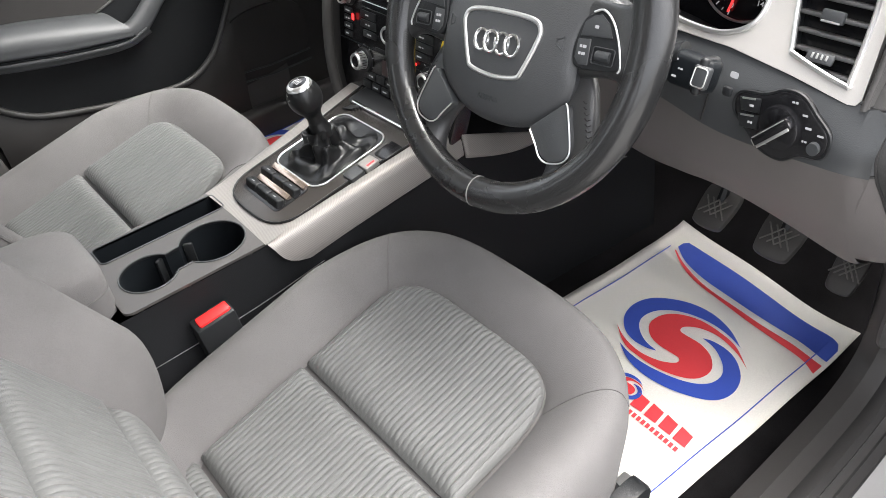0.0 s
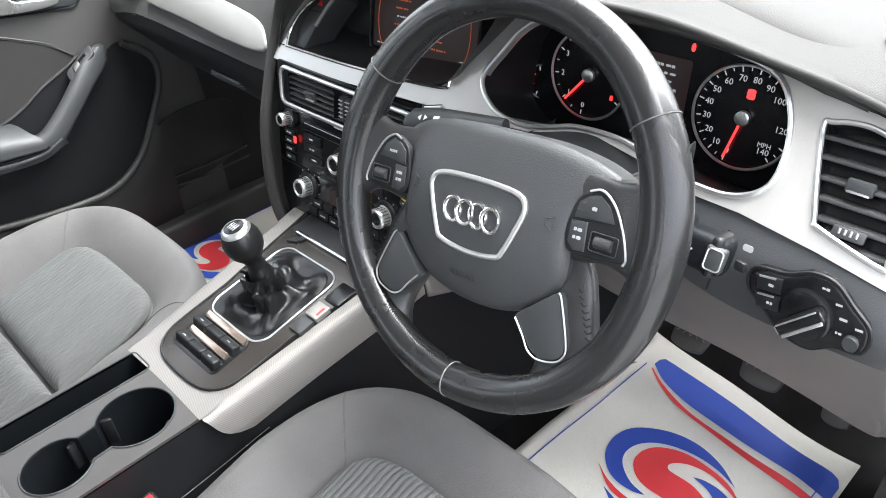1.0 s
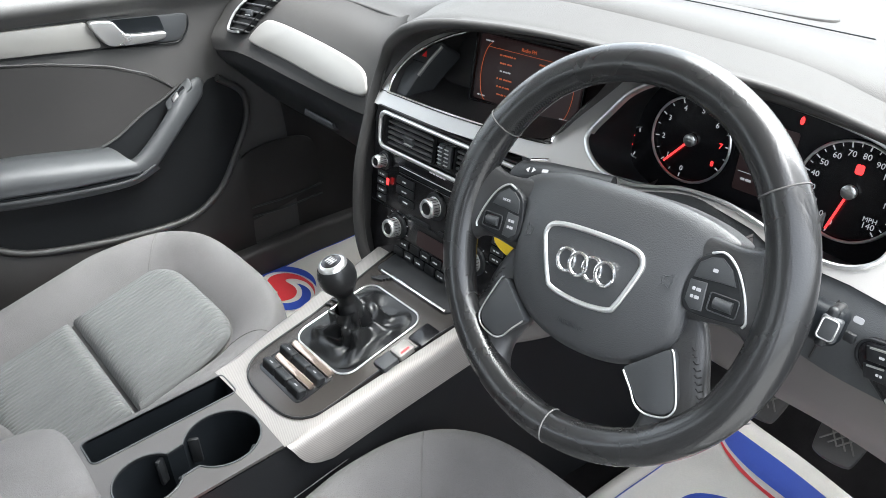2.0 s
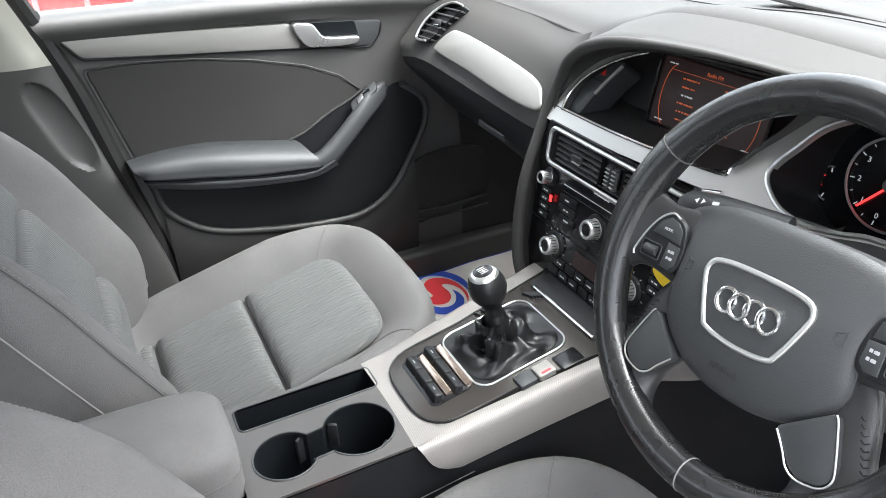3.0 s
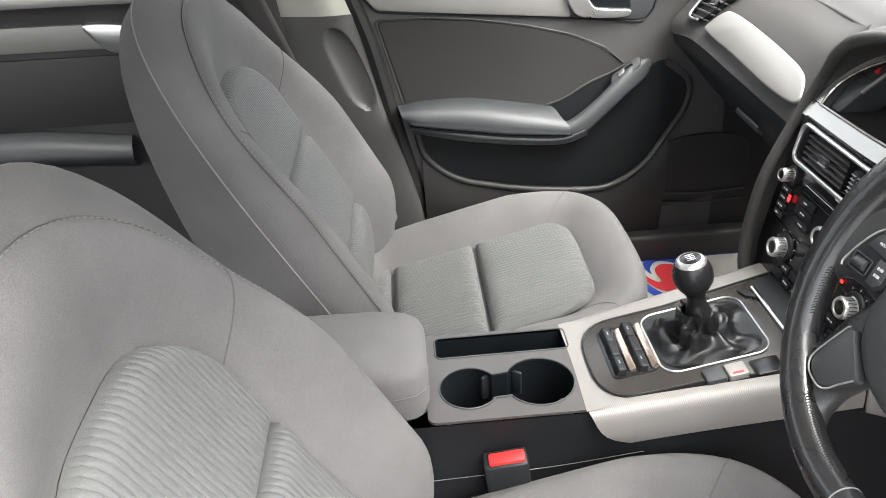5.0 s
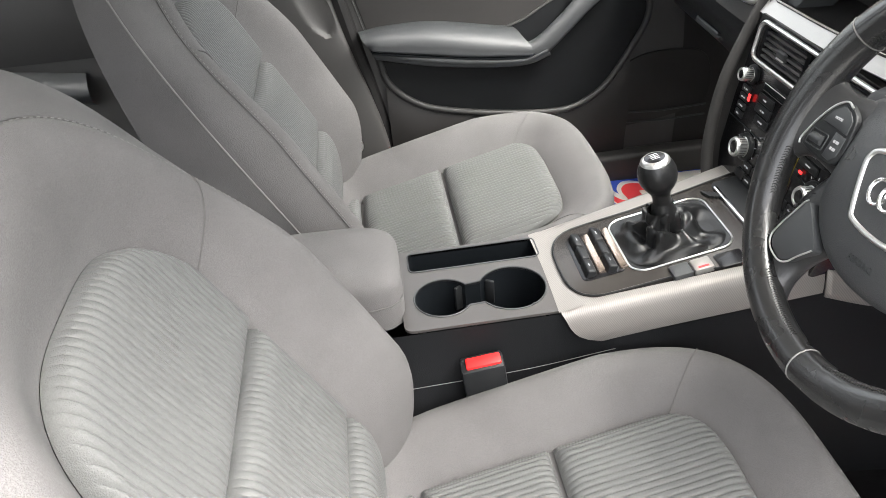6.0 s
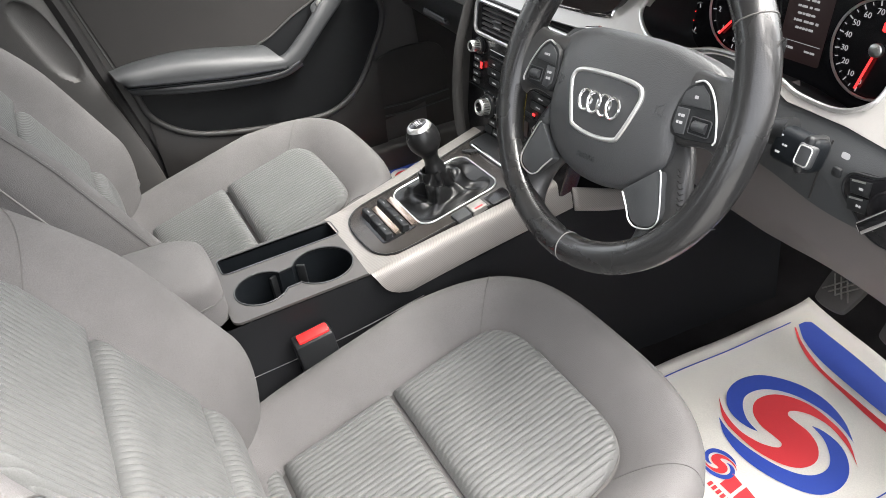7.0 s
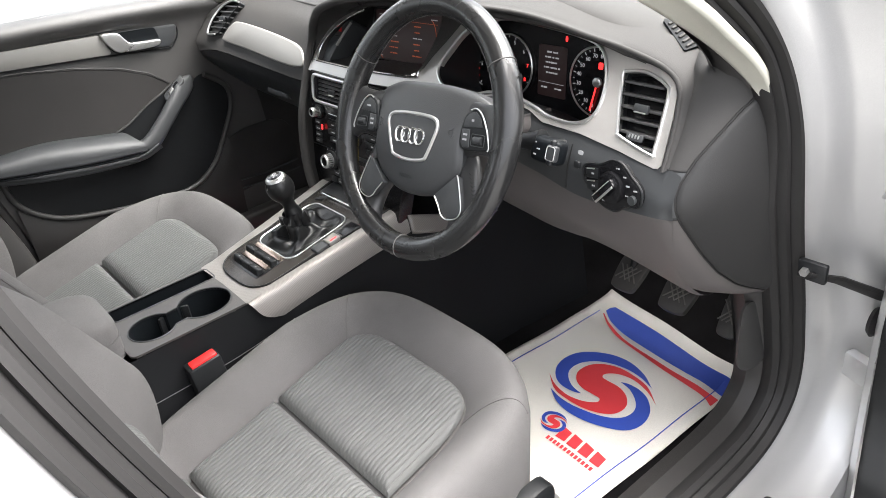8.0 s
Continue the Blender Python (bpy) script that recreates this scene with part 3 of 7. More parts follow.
    part("upper_panel", insert_sheet(0.149, lambda x: 0.003, lambda x: max(0.003, arch2(x)), put2, 0.0195), RIBBED, bk, "ribbed grey-green cloth panel")
    part("middle_panel", insert_sheet(0.149, lambda x: -0.163, lambda x: -0.003, put2, 0.0195), RIBBED, bk, "ribbed grey-green cloth panel")
    part("lower_panel", insert_sheet(0.149, lambda x: -0.385, lambda x: -0.169, put2, 0.0195), RIBBED, bk, "ribbed grey-green cloth panel")
    # piping seam along the edge of the bolster and round the side
    loop = [Vector(back(i, Q - 1)) + OUT * 0.0012 for i in range(-9, 70)]
    part("seam", tube(loop, 0.0011, 5), SEAM, bk, "stitched edge seam")
    row = [Vector(back(-9 + 79 * k / 420, Q - 1.7)) + OUT * 0.0008 for k in range(421)]
    tagged(part("stitching", joined(*[tube([row[k], row[k + 1]], 0.0005, 4) for k in range(0, 420, 2)]), THREAD, bk), kind="stuff")
    loop = [Vector(back(i, Q + 2.2)) for i in range(-9, 70)]
    part("piping", tube(loop, 0.0013, 6), THREAD, bk, "pale grey side piping")
    for sx in (-1, 1):
        th = math.radians(90 - sx * 40)
        i = th / (2 * math.pi) * N
        part("seam", seam_line([Vector(back(i, 1 + q * 2.2)) + OUT * 0.0008 for q in range(9)]), SEAM, bk)
    # headrest on two posts
    hr = part("headrest", joined(grid_bm(lambda i, j: O + UP * (0.462 + 0.100 * math.sin(math.pi * (j / 15 - 0.5))) + Vector((0.135 * math.cos(2 * math.pi * i / 28) * max(0.02, math.cos(math.pi * (j / 15 - 0.5))) ** 0.35, 0, 0)) + OUT * (0.0 + 0.052 * math.sin(2 * math.pi * i / 28) * max(0.02, math.cos(math.pi * (j / 15 - 0.5))) ** 0.35), 28, 16, loop_u=True)), SOFT, seat, "dark padded headrest")
    for sx in (-0.075, 0.075):
        part("post", tube([at(sx, 0.30, 0.0), at(sx, 0.46, 0.0)], 0.0065, 10), CHROME, seat, "chrome headrest post")
        part("post_guide", lathe([(0, 0.012), (0.012, 0.012), (0.019, 0.0)], axes(at(sx, 0.345, 0.002), (1, 0, 0), tuple(OUT), tuple(UP)), 16), HARD, seat)
    return seat


build_seat(0.365, 0.0, 0.0, 0.0, "grey cloth driver's seat with ribbed centre panels", "front seats")
build_seat(-0.378, -0.042, -0.036, 0.008, "grey cloth passenger seat with ribbed centre panels", "front seats")

# buckle beside the driver's seat
bk_m = axes((0.103, -0.305, 0.160), (0.98, 0.0, -0.1), (0.0, 0.99, 0.10), (0.1, -0.10, 0.98))
buckle = thing("belt_buckle", "black seat belt buckle with a red release button", "seat belt buckle", (0.098, -0.30, 0.165))
loc = Matrix.Translation((-0.098, 0.30, -0.165)) @ bk_m
part("housing", block(0.030, 0.058, 0.115, loc, 0.005), HARD, buckle)
part("button", block(0.018, 0.047, 0.010, loc @ pose(0.001, 0.002, 0.109), 0.003), BUCKLE, buckle, "red release button")

# ---- centre console ----
console = thing("centre_console", "dark centre console with silver surround and cup holders", "centre console", (0, -0.15, 0))
console_at = Matrix.Translation((0, 0.15, 0))


def cz(y):
    """Height of the console's top along the car."""
    return 0.316 if y < -0.20 else 0.316 + 0.052 * min(1.0, (y + 0.20) / 0.27) + 0.01 * max(0, (y - 0.07) / 0.05)


def cpart(name, bm, ma, parent=None, label="", smooth=True):
    bm.transform(console_at)
    return part(name, bm, ma, parent or console, label, smooth)


# tunnel sides
def edge_x(y):
    """Half width of the console's top along the car."""
    t = max(0.0, min(1.0, (y + 0.185) / 0.06))
    return 0.089 + t * (0.010 + 0.034 * max(0.0, (y + 0.205) / 0.325))


def tunnel(i, j, sx):
    y = -0.75 + 1.3 * i / 60
    t = max(0.0, min(1.0, (y + 0.185) / 0.06))
    top = cz(y) - 0.003 - 0.048 * t
    v = j / 8
    return (sx * (edge_x(y) + 0.004 * t + 0.030 * (1 - v) ** 1.5), y, -0.01 + (top + 0.01) * v)


for sx in (-1, 1):
    cpart("side_wall", grid_bm(lambda i, j: tunnel(i, j, sx), 61, 9), TUNNELSIDE, None, "dark slate plastic tunnel side")
cpart("seam", seam_line([(0.0985, -0.42, 0.225), (0.0985, -0.25, 0.232), (0.111, -0.10, 0.262), (0.128, 0.05, 0.285)], 0.0008), SATIN)

# cup holder box: top plate with openings, cups, slot
CUP1, CUP2, RC1, RC2 = (0.028, -0.352), (0.026, -0.257), 0.040, 0.047


def hole_outline(n=40):
    """The joined outline of the two cups and the channel between them."""
    pts = []
    for k in range(n + 1):
        a = radians(-150 + 300 * k / n) + math.pi / 2
        pts.append((CUP2[0] + RC2 * math.cos(a), CUP2[1] + RC2 * math.sin(a)))
    for k in range(n + 1):
        a = radians(-145 + 290 * k / n) - math.pi / 2
        pts.append((CUP1[0] + RC1 * math.cos(a), CUP1[1] + RC1 * math.sin(a)))
    return pts


def plate_with_holes(outer, holes, z, depth):
    """A flat plate with openings cut through it."""
    bm = bmesh.new()
    loops = []
    for lp in [outer] + holes:
        vs = [bm.verts.new((x, y, z)) for x, y in lp]
        loops.append([bm.edges.new((vs[i], vs[(i + 1) % len(vs)])) for i in range(len(vs))])
    bmesh.ops.triangle_fill(bm, use_beauty=True, use_dissolve=False, edges=[e for l in loops for e in l], normal=(0, 0, 1))
    res = bmesh.ops.extrude_face_region(bm, geom=list(bm.faces))
    for g in res["geom"]:
        if isinstance(g, bmesh.types.BMVert):
            g.co.z -= depth
    bmesh.ops.recalc_face_normals(bm, faces=bm.faces)
    return bm


SLOT = rounded(0.046, 0.190, 0.008, 4, -0.060, -0.298)
box = cpart("holder_plate", plate_with_holes(rounded(0.178, 0.220, 0.012, 4, -0.001, -0.300), [hole_outline(), SLOT], 0.318, 0.004), PLATE, None, "grey plate round the cup holders")
well = hole_outline()
wall = lambda outline, z0, z1: grid_bm(lambda i, j: (outline[i][0], outline[i][1], z0 + (z1 - z0) * j), len(outline), 2, loop_u=True)
cpart("cup_well", wall(well, 0.317, 0.215), TUNNEL, box)
cpart("slot_well", wall(SLOT, 0.317, 0.250), TUNNEL, box)
bm = bmesh.new()
bm.faces.new([bm.verts.new((x, y, 0.216)) for x, y in rounded(0.12, 0.215, 0.01, 3, 0.025, -0.30)])
bm.faces.new([bm.verts.new((x, y, 0.251)) for x, y in SLOT])
cpart("well_floor", bm, TUNNEL, box, smooth=False)
cpart("rim", tube([(x, y, 0.3185) for x, y in well], 0.0013, 6, closed=True), SLATE, box)
cpart("rim", tube([(x, y, 0.3185) for x, y in SLOT], 0.0013, 6, closed=True), SLATE, box)
for x, y, a in ((0.000, -0.328, 30), (0.047, -0.318, -40), (-0.004, -0.283, -30), (0.06, -0.235, 40), (0.055, -0.385, 60)):
    cpart("cup_grip", block(0.006, 0.014, 0.040, pose(x, y, 0.272, 0, 0, a), 0.003), HARD, box)

# silver surround: top frame and deep side cheeks
def sur(i, j, sx):
    y = -0.205 + 0.325 * i / 40
    t = (y + 0.205) / 0.325
    xo = 0.098 + 0.034 * t
    prof = ((xo - (0.020 if sx > 0 else 0.036), 0.003), (xo - 0.010, 0.0025), (xo - 0.004, 0.0005), (xo - 0.0005, -0.004), (xo + 0.002, -0.010), (xo + 0.004, -0.018), (xo + 0.006, -0.026), (xo + 0.0075, -0.033), (xo + 0.0085, -0.039 - 0.001 * t), (xo + 0.009, -0.044 - 0.002 * t))
    x, dz = prof[j]
    v = max(0.0, (j - 2) / 7)
    fwd = (0.020 * v + 0.030 * v ** 4) * (1 - t) ** 3
    return (sx * x, y + fwd, cz(y) + dz)


for sx in (-1, 1):
    ob = cpart("silver_side", grid_bm(lambda i, j: sur(i, j, sx), 41, 10), CHEEK, None, "brushed silver trim with a fine weave")
    # the trim runs on forward and down beside the tunnel
    tail = lambda i, j: (sx * (edge_x(0.121 + 0.155 * i / 16) + 0.002 + 0.008 * j / 5), 0.121 + 0.155 * i / 16, cz(0.12) - 0.012 - 0.055 * i / 16 - 0.038 * (1 - 0.75 * (i / 16) ** 3) * j / 5)
    solid(cpart("silver_tail", grid_bm(tail, 17, 6), CHEEK, None), 0.003)
cpart("silver_cross", patch([[(-0.092, -0.208, 0.3185), (0, -0.206, 0.3185), (0.092, -0.208, 0.3185)], [(-0.092, -0.188, 0.322), (0, -0.168, 0.3225), (0.092, -0.188, 0.322)], [(-0.085, -0.150, 0.327), (0, -0.160, 0.326), (0.085, -0.150, 0.327)]], 24, 10), CHEEK, None)
# dark shift panel
def shift_outline(n=14):
    out = [(0.113, 0.125), (-0.098, 0.125), (-0.078, -0.06)]
    for k in range(n + 1):
        a = math.pi + math.pi * k / n
        out.append(((0.086 if math.cos(a) > 0 else 0.077) * math.copysign(abs(math.cos(a)) ** 0.65, math.cos(a)), -0.128 + 0.064 * math.sin(a) * abs(math.sin(a)) ** -0.3 if abs(math.sin(a)) > 1e-6 else -0.128))
    out.append((0.088, -0.06))
    return out


PSLOPE = math.atan2(0.052, 0.27)
PM = axes((0, 0, cz(0.0) + 0.0045), (1, 0, 0), (0, math.cos(PSLOPE), math.sin(PSLOPE)), (0, -math.sin(PSLOPE), math.cos(PSLOPE)))
panel = cpart("shift_panel", slab(shift_outline(), 0.012, PM, 0.004), GUN, None, "dark metallic panel round the gear lever")
cpart("panel_lip", tube([PM @ Vector((x * 0.985, y * 0.985 - 0.001, 0.0002)) for x, y in shift_outline()], 0.0014, 6, closed=True), HARD, panel)
# two rows of switches behind the lever, each a curved bar of three keys under a bright strip
cpart("switch_tray", slab(rounded(0.104, 0.062, 0.010), 0.002, PM @ pose(-0.002, -0.135, 0.0012), 0.0008), GLOSS, panel, "gloss black tray under the switches")
for y, w in ((-0.150, 0.094), (-0.121, 0.098)):
    for q in range(3):
        cpart("switch", slab(rounded(w / 3 - 0.0010, 0.013, 0.0030), 0.014, PM @ pose(-0.002 + (q - 1) * w / 3, y, 0.0105, -24), 0.0034, 4), HARD, panel, "black rounded push switch")
        if q != 1:
            cpart("mark", text_line(0.007, 0.0022, PM @ pose(-0.002 + (q - 1) * w / 3, y - 0.001, 0.0111, -24), 160 + q), WHITE, panel)
    cpart("chrome_bar", slab(rounded(w * 0.94, 0.010, 0.002), 0.006, PM @ pose(-0.002, y + 0.0125, 0.0052, 14), 0.0015), WARMCHROME, panel, "bright strip between switches")
# gaiter frame and gaiter
frame_out = rounded(0.124, 0.142, 0.022, 6, 0.0, -0.030)
cpart("gaiter_frame", tube([PM @ Vector((x, y, 0.0015)) for x, y in frame_out], 0.0014, 8, closed=True), SATIN, panel, "satin silver gaiter frame")
cpart("gaiter_well", slab(rounded(0.121, 0.139, 0.021, 6, 0.0, -0.030), 0.001, PM @ pose(0, 0, 0.0009)), LEATHER, panel)
# parking brake switch pair and pocket
for k in range(2):
    cpart("brake_switch", slab(rounded(0.024, 0.026, 0.003), 0.008, PM @ pose(0.083, -0.045 + 0.028 * k, 0.005, 0, 0, 0), 0.002), SLATE if k == 0 else INLAY, panel, "grey brake switch")
cpart("warning_mark", slab(rounded(0.003, 0.014, 0.001), 0.001, PM @ pose(0.090, -0.017, 0.0056)), REDGLOW, panel)
cpart("pocket", slab(rounded(0.028, 0.036, 0.004), 0.002, PM @ pose(0.085, 0.020, 0.0015), 0.0005), GLOSS, panel, "open black coin pocket")
# side grille slats and ashtray lid
for k in range(4):
    cpart("grille_slat", slab(rounded(0.012, 0.0035, 0.001), 0.004, PM @ pose(-0.0735 + 0.002 * k, -0.030 + 0.011 * k, 0.0035, 0, 0, 20), 0.001), HARD, panel)
    cpart("grille_slat", slab(rounded(0.020, 0.0035, 0.001), 0.004, PM @ pose(-0.060 + 0.003 * k, 0.05 + 0.004 * k, 0.0035, 0, 0, 20), 0.001), HARD, panel)
lid = cpart("ashtray_lid", slab(rounded(0.165, 0.060, 0.008), 0.005, PM @ pose(0.0, 0.095, 0.003), 0.002), HARD, panel, "black ashtray lid")
cpart("lid_strip", slab(rounded(0.145, 0.006, 0.002), 0.004, PM @ pose(0.004, 0.067, 0.0055), 0.0015), CHROME, lid, "chrome strip")

# gear lever: gaiter, collar, knob
lever = thing("gear_lever", "manual gear lever with a black leather gaiter", "gear lever", (0.0, -0.04, 0.36))
LV = Matrix.Translation((0.0, 0.04, -0.36))


def gaiter(i, j):
    a = 2 * math.pi * i / 60
    v = j / 24
    bx = 0.060 * math.copysign(abs(math.cos(a)) ** 0.55, math.cos(a))
    by = -0.03 + 0.069 * math.copysign(abs(math.sin(a)) ** 0.55, math.sin(a))
    top = Vector((0.010, -0.042, 0.052))
    r = (1 - v) ** 2.1 if v < 1 else 0
    x = top.x + (bx - top.x) * r + 0.016 * math.cos(a) * (1 - r)
    y = top.y + (by - top.y) * r + 0.016 * math.sin(a) * (1 - r)
    fold = 0.006 * math.sin(3 * a + 6 * v) * math.sin(math.pi * v) + 0.004 * math.sin(7 * a - 9 * v + 1.3) * math.sin(math.pi * v) ** 0.7
    crease = 0.005 * math.sin(5 * v * math.pi + 2 * math.sin(a)) * math.sin(math.pi * v)
    z = 0.002 + 0.052 * v ** 1.35 + fold + crease
    return PM @ Vector((x + fold * 0.9 * math.cos(a), y + fold * 0.9 * math.sin(a), z))


bm = grid_bm(gaiter, 60, 25, loop_u=True)
bm.transform(LV)
part("gaiter", bm, LEATHER, lever, "creased black leather gaiter")
GK = axes((0.010, -0.043, 0.393), (1, 0, 0.045), (0, 0.975, 0.225), (-0.045, -0.225, 0.973))
bm = lathe([(0.0165, -0.004), (0.0170, 0.006), (0.0150, 0.014), (0.0130, 0.022)], LV @ GK, 28)
part("collar", bm, LEATHER, lever, "black leather collar")
bm = lathe([(0.0125, 0.020), (0.0118, 0.031), (0.0140, 0.039), (0.0198, 0.047), (0.0240, 0.055), (0.0256, 0.063), (0.0250, 0.072), (0.0222, 0.080), (0.0192, 0.0845)], LV @ GK, 32)
part("knob", bm, LEATHER, lever, "black leather gear knob")
bm = lathe([(0.0196, 0.0845), (0.0184, 0.0875), (0.0160, 0.0898), (0.0135, 0.0905)], LV @ GK, 32)
part("knob_ring", bm, SATIN, lever, "satin chrome cap ring")
bm = lathe([(0.0136, 0.0903), (0.009, 0.0915), (0, 0.0920)], LV @ GK, 32)
cap = part("knob_cap", bm, GLOSS, lever)
marks = [block(0.0012, 0.011, 0.0004, LV @ GK @ pose(dx, 0, 0.0918), 0) for dx in (-0.006, -0.002, 0.002, 0.006)] + [block(0.013, 0.0012, 0.0004, LV @ GK @ pose(0, 0, 0.0920), 0)]
part("shift_pattern", joined(*marks), WHITE, cap)

# armrest between the seats
armrest = thing("armrest", "grey cloth padded armrest lid between the seats", "armrest", (0.0, -0.55, 0.31))


def arm(i, j):
    th = 2 * math.pi * i / 64
    r = lobed(th, 0.074, 0.145, 0.26, 6, 7)
    if j < 10:
        q = (j / 9)
        f = math.sin(math.pi * q / 2)
        h = 0.092 - 0.030 * (1 - math.cos(math.pi * q / 2)) ** 1.6
        x, y = r * f * math.cos(th), r * f * math.sin(th)
        return (x, y, h + 0.02 * (-y))
    k = (j - 9) / 4
    return (r * math.cos(th), r * math.sin(th), 0.062 * (1 - k) + 0.02 * (-r * math.sin(th)) * (1 - k))


part("lid", grid_bm(arm, 64, 14, loop_u=True), CLOTH, armrest, "grey cloth lid")
part("seam", tube([Vector(arm(i, 10.5)) * 1.002 for i in range(64)], 0.0012, 5, closed=True), SEAM, armrest)
# ---- steering wheel ----
WT = radians(24)
WM = axes((0.365, 0.0, 0.63), (1, 0, 0), (0, math.sin(WT), math.cos(WT)), (0, -math.cos(WT), math.sin(WT)))
wheel = thing("steering_wheel", "black leather four-spoke steering wheel with silver accents", "steering wheel", (0.365, 0, 0.63))
WL = Matrix.Translation((-0.365, 0, -0.63)) @ WM @ pose(0.003, 0, 0, 0, 0, 5.2)
def rim_pt(a, r=0.1705, h=0.0):
    return WL @ Vector((r * math.sin(radians(a)), r * math.cos(radians(a)), h))


def grip(a):
    """The rim swells towards the hub at its two sides."""
    d = abs((a + 180) % 360 - 180)
    return 0.0030 * max(0.0, 1 - ((d - 78) / 44) ** 2)


rim = part("rim", tube([rim_pt(a * 2, 0.1705 - 0.6 * grip(a * 2)) for a in range(180)], [0.0170 + 0.8 * grip(a * 2) for a in range(180)], 24, closed=True, flat=0.94, up=tuple(WL.to_3x3() @ Vector((0, 0, 1)))), RIMLEATHER, wheel, "black leather rim, worn shiny")
for a in (-56.5, 56.5, 180):
    g = grip(a)
    m = WL @ pose((0.1705 - 0.6 * g) * math.sin(radians(a)), (0.1705 - 0.6 * g) * math.cos(radians(a)), 0, 0, 0, -a)
    ring = [m @ Vector((0, (0.0171 + 0.8 * g) * math.cos(2 * math.pi * k / 24), 0.94 * (0.0171 + 0.8 * g) * math.sin(2 * math.pi * k / 24))) for k in range(24)]
    part("rim_seam", tube(ring, 0.0008, 5, closed=True), THREAD if a == 180 else SEAM, rim)
# herringbone stitching round the inside of the rim
def inner_pt(a, q):
    """A point on the hub side of the rim; q turns it from the face to the back."""
    g = grip(a)
    rr, c = 0.0171 + 0.8 * g, 0.1705 - 0.6 * g
    return rim_pt(a, c - rr * math.cos(q), 0.94 * rr * math.sin(q))


st = []
for k in range(-86, 86):
    a = 2 * k
    if min(abs(abs(a) - 78), 99) < 21 or min(abs(abs(a) - 131), 99) < 15:
        continue
    st += [tube([inner_pt(a + d, 0.56), inner_pt(a + d + 0.6, 0.40)], 0.0005, 4) for d in (0.0, 1.0)] + [tube([inner_pt(a + d, 0.24), inner_pt(a + d + 0.6, 0.40)], 0.0005, 4) for d in (0.0, 1.0)]
tagged(part("stitching", joined(*st), STITCH, rim), kind="stuff")


def web(sections, e=0.75, n=28, steps=30):
    """A padded arm of the wheel through sections (ax, ay, bx, by, height, half thickness)."""
    rows = [np.array(q) for q in spline_rows(sections, steps)]

    def f(i, j):
        ax, ay, bx, by, h, t = rows[j]
        a = 2 * math.pi * i / n
        c, q = math.copysign(abs(math.cos(a)) ** e, math.cos(a)), math.copysign(abs(math.sin(a)) ** e, math.sin(a))
        return WL @ Vector(((ax + bx) / 2 + (bx - ax) / 2 * c, (ay + by) / 2 + (by - ay) / 2 * c, h + t * q))
    b = grid_bm(f, n, steps, loop_u=True)
    bmesh.ops.recalc_face_normals(b, faces=b.faces)
    return b


def spline_rows(rows, n):
    """Rows of numbers of any length, run through smoothly."""
    rows = [np.array(r, float) for r in rows]
    ext = [2 * rows[0] - rows[1]] + rows + [2 * rows[-1] - rows[-2]]
    out = []
    for k in range(n):
        u = k / (n - 1) * (len(rows) - 1)
        i = min(int(u), len(rows) - 2)
        t = u - i
        a, b, c, d = ext[i:i + 4]
        out.append(0.5 * (2 * b + (c - a) * t + (2 * a - 5 * b + 4 * c - d) * t * t + (3 * b - a - 3 * c + d) * t ** 3))
    return out


# airbag cover, domed, with a shoulder over each switch pod
HALFPAD = [(0.0, 0.0635), (0.05, 0.0625), (0.085, 0.0565), (0.106, 0.0490), (0.115, 0.0425), (0.108, 0.0350), (0.098, 0.0240), (0.0935, 0.004), (0.0930, -0.016), (0.0935, -0.040), (0.083, -0.063), (0.058, -0.083), (0.030, -0.092)]
PADPTS = HALFPAD + [(0.0, -0.0945)] + [(-x, y) for x, y in HALFPAD[:0:-1]]
pl = smooth_loop(PADPTS, 130)


def pad_h(x, y):
    f = math.hypot(x / 0.112, (y + 0.012) / 0.086)
    return 0.0135 - 0.017 * min(1.25, f) ** 2.6


def dome(i, j):
    p = pl[i]
    if j < 13:
        f = math.sin(math.pi / 2 * j / 12) if j > 8 else j / 9.3
        f = min(f, 1.0)
        x, y = p.x * f, -0.012 + (p.y + 0.012) * f
        return WL @ Vector((x, y, pad_h(x, y) - 0.0055 * max(0.0, (f - 0.90) / 0.10) ** 2))
    k = (j - 12) / 4
    x, y = p.x * (1 - 0.02 * k), -0.012 + (p.y + 0.012) * (1 - 0.02 * k)
    return WL @ Vector((x, y, pad_h(p.x, p.y) - 0.0055 - 0.032 * k))


pad = part("airbag_cover", grid_bm(dome, 130, 17, loop_u=True), PAD, wheel, "grained dark grey airbag cover")
BADGE = [(-0.044, 0.0155), (-0.02, 0.0185), (0.02, 0.0185), (0.044, 0.0155), (0.0515, 0.008), (0.050, -0.004), (0.038, -0.034), (0.030, -0.042), (0, -0.0455), (-0.030, -0.042), (-0.038, -0.034), (-0.050, -0.004), (-0.0515, 0.008)]
bl = smooth_loop(BADGE, 64)
part("badge_plate", slab([tuple(p) for p in bl], 0.012, WL @ pose(0, 0, 0.0122), 0.001), PAD, pad, "dark badge plate")
part("badge_frame", tube([WL @ Vector((p.x, p.y, 0.0115)) for p in bl], 0.0027, 10, closed=True), SATIN, pad, "satin silver badge frame")
for k in range(4):
    c = (-0.0214 + 0.0143 * k, -0.012)
    ring = [WL @ Vector((c[0] + 0.0094 * math.cos(2 * math.pi * q / 36), c[1] + 0.0104 * math.sin(2 * math.pi * q / 36), 0.0140 + 0.0012 * (k % 2))) for q in range(36)]
    part("badge_ring", tube(ring, 0.0018, 8, closed=True), CHROME, pad, "chrome ring emblem")
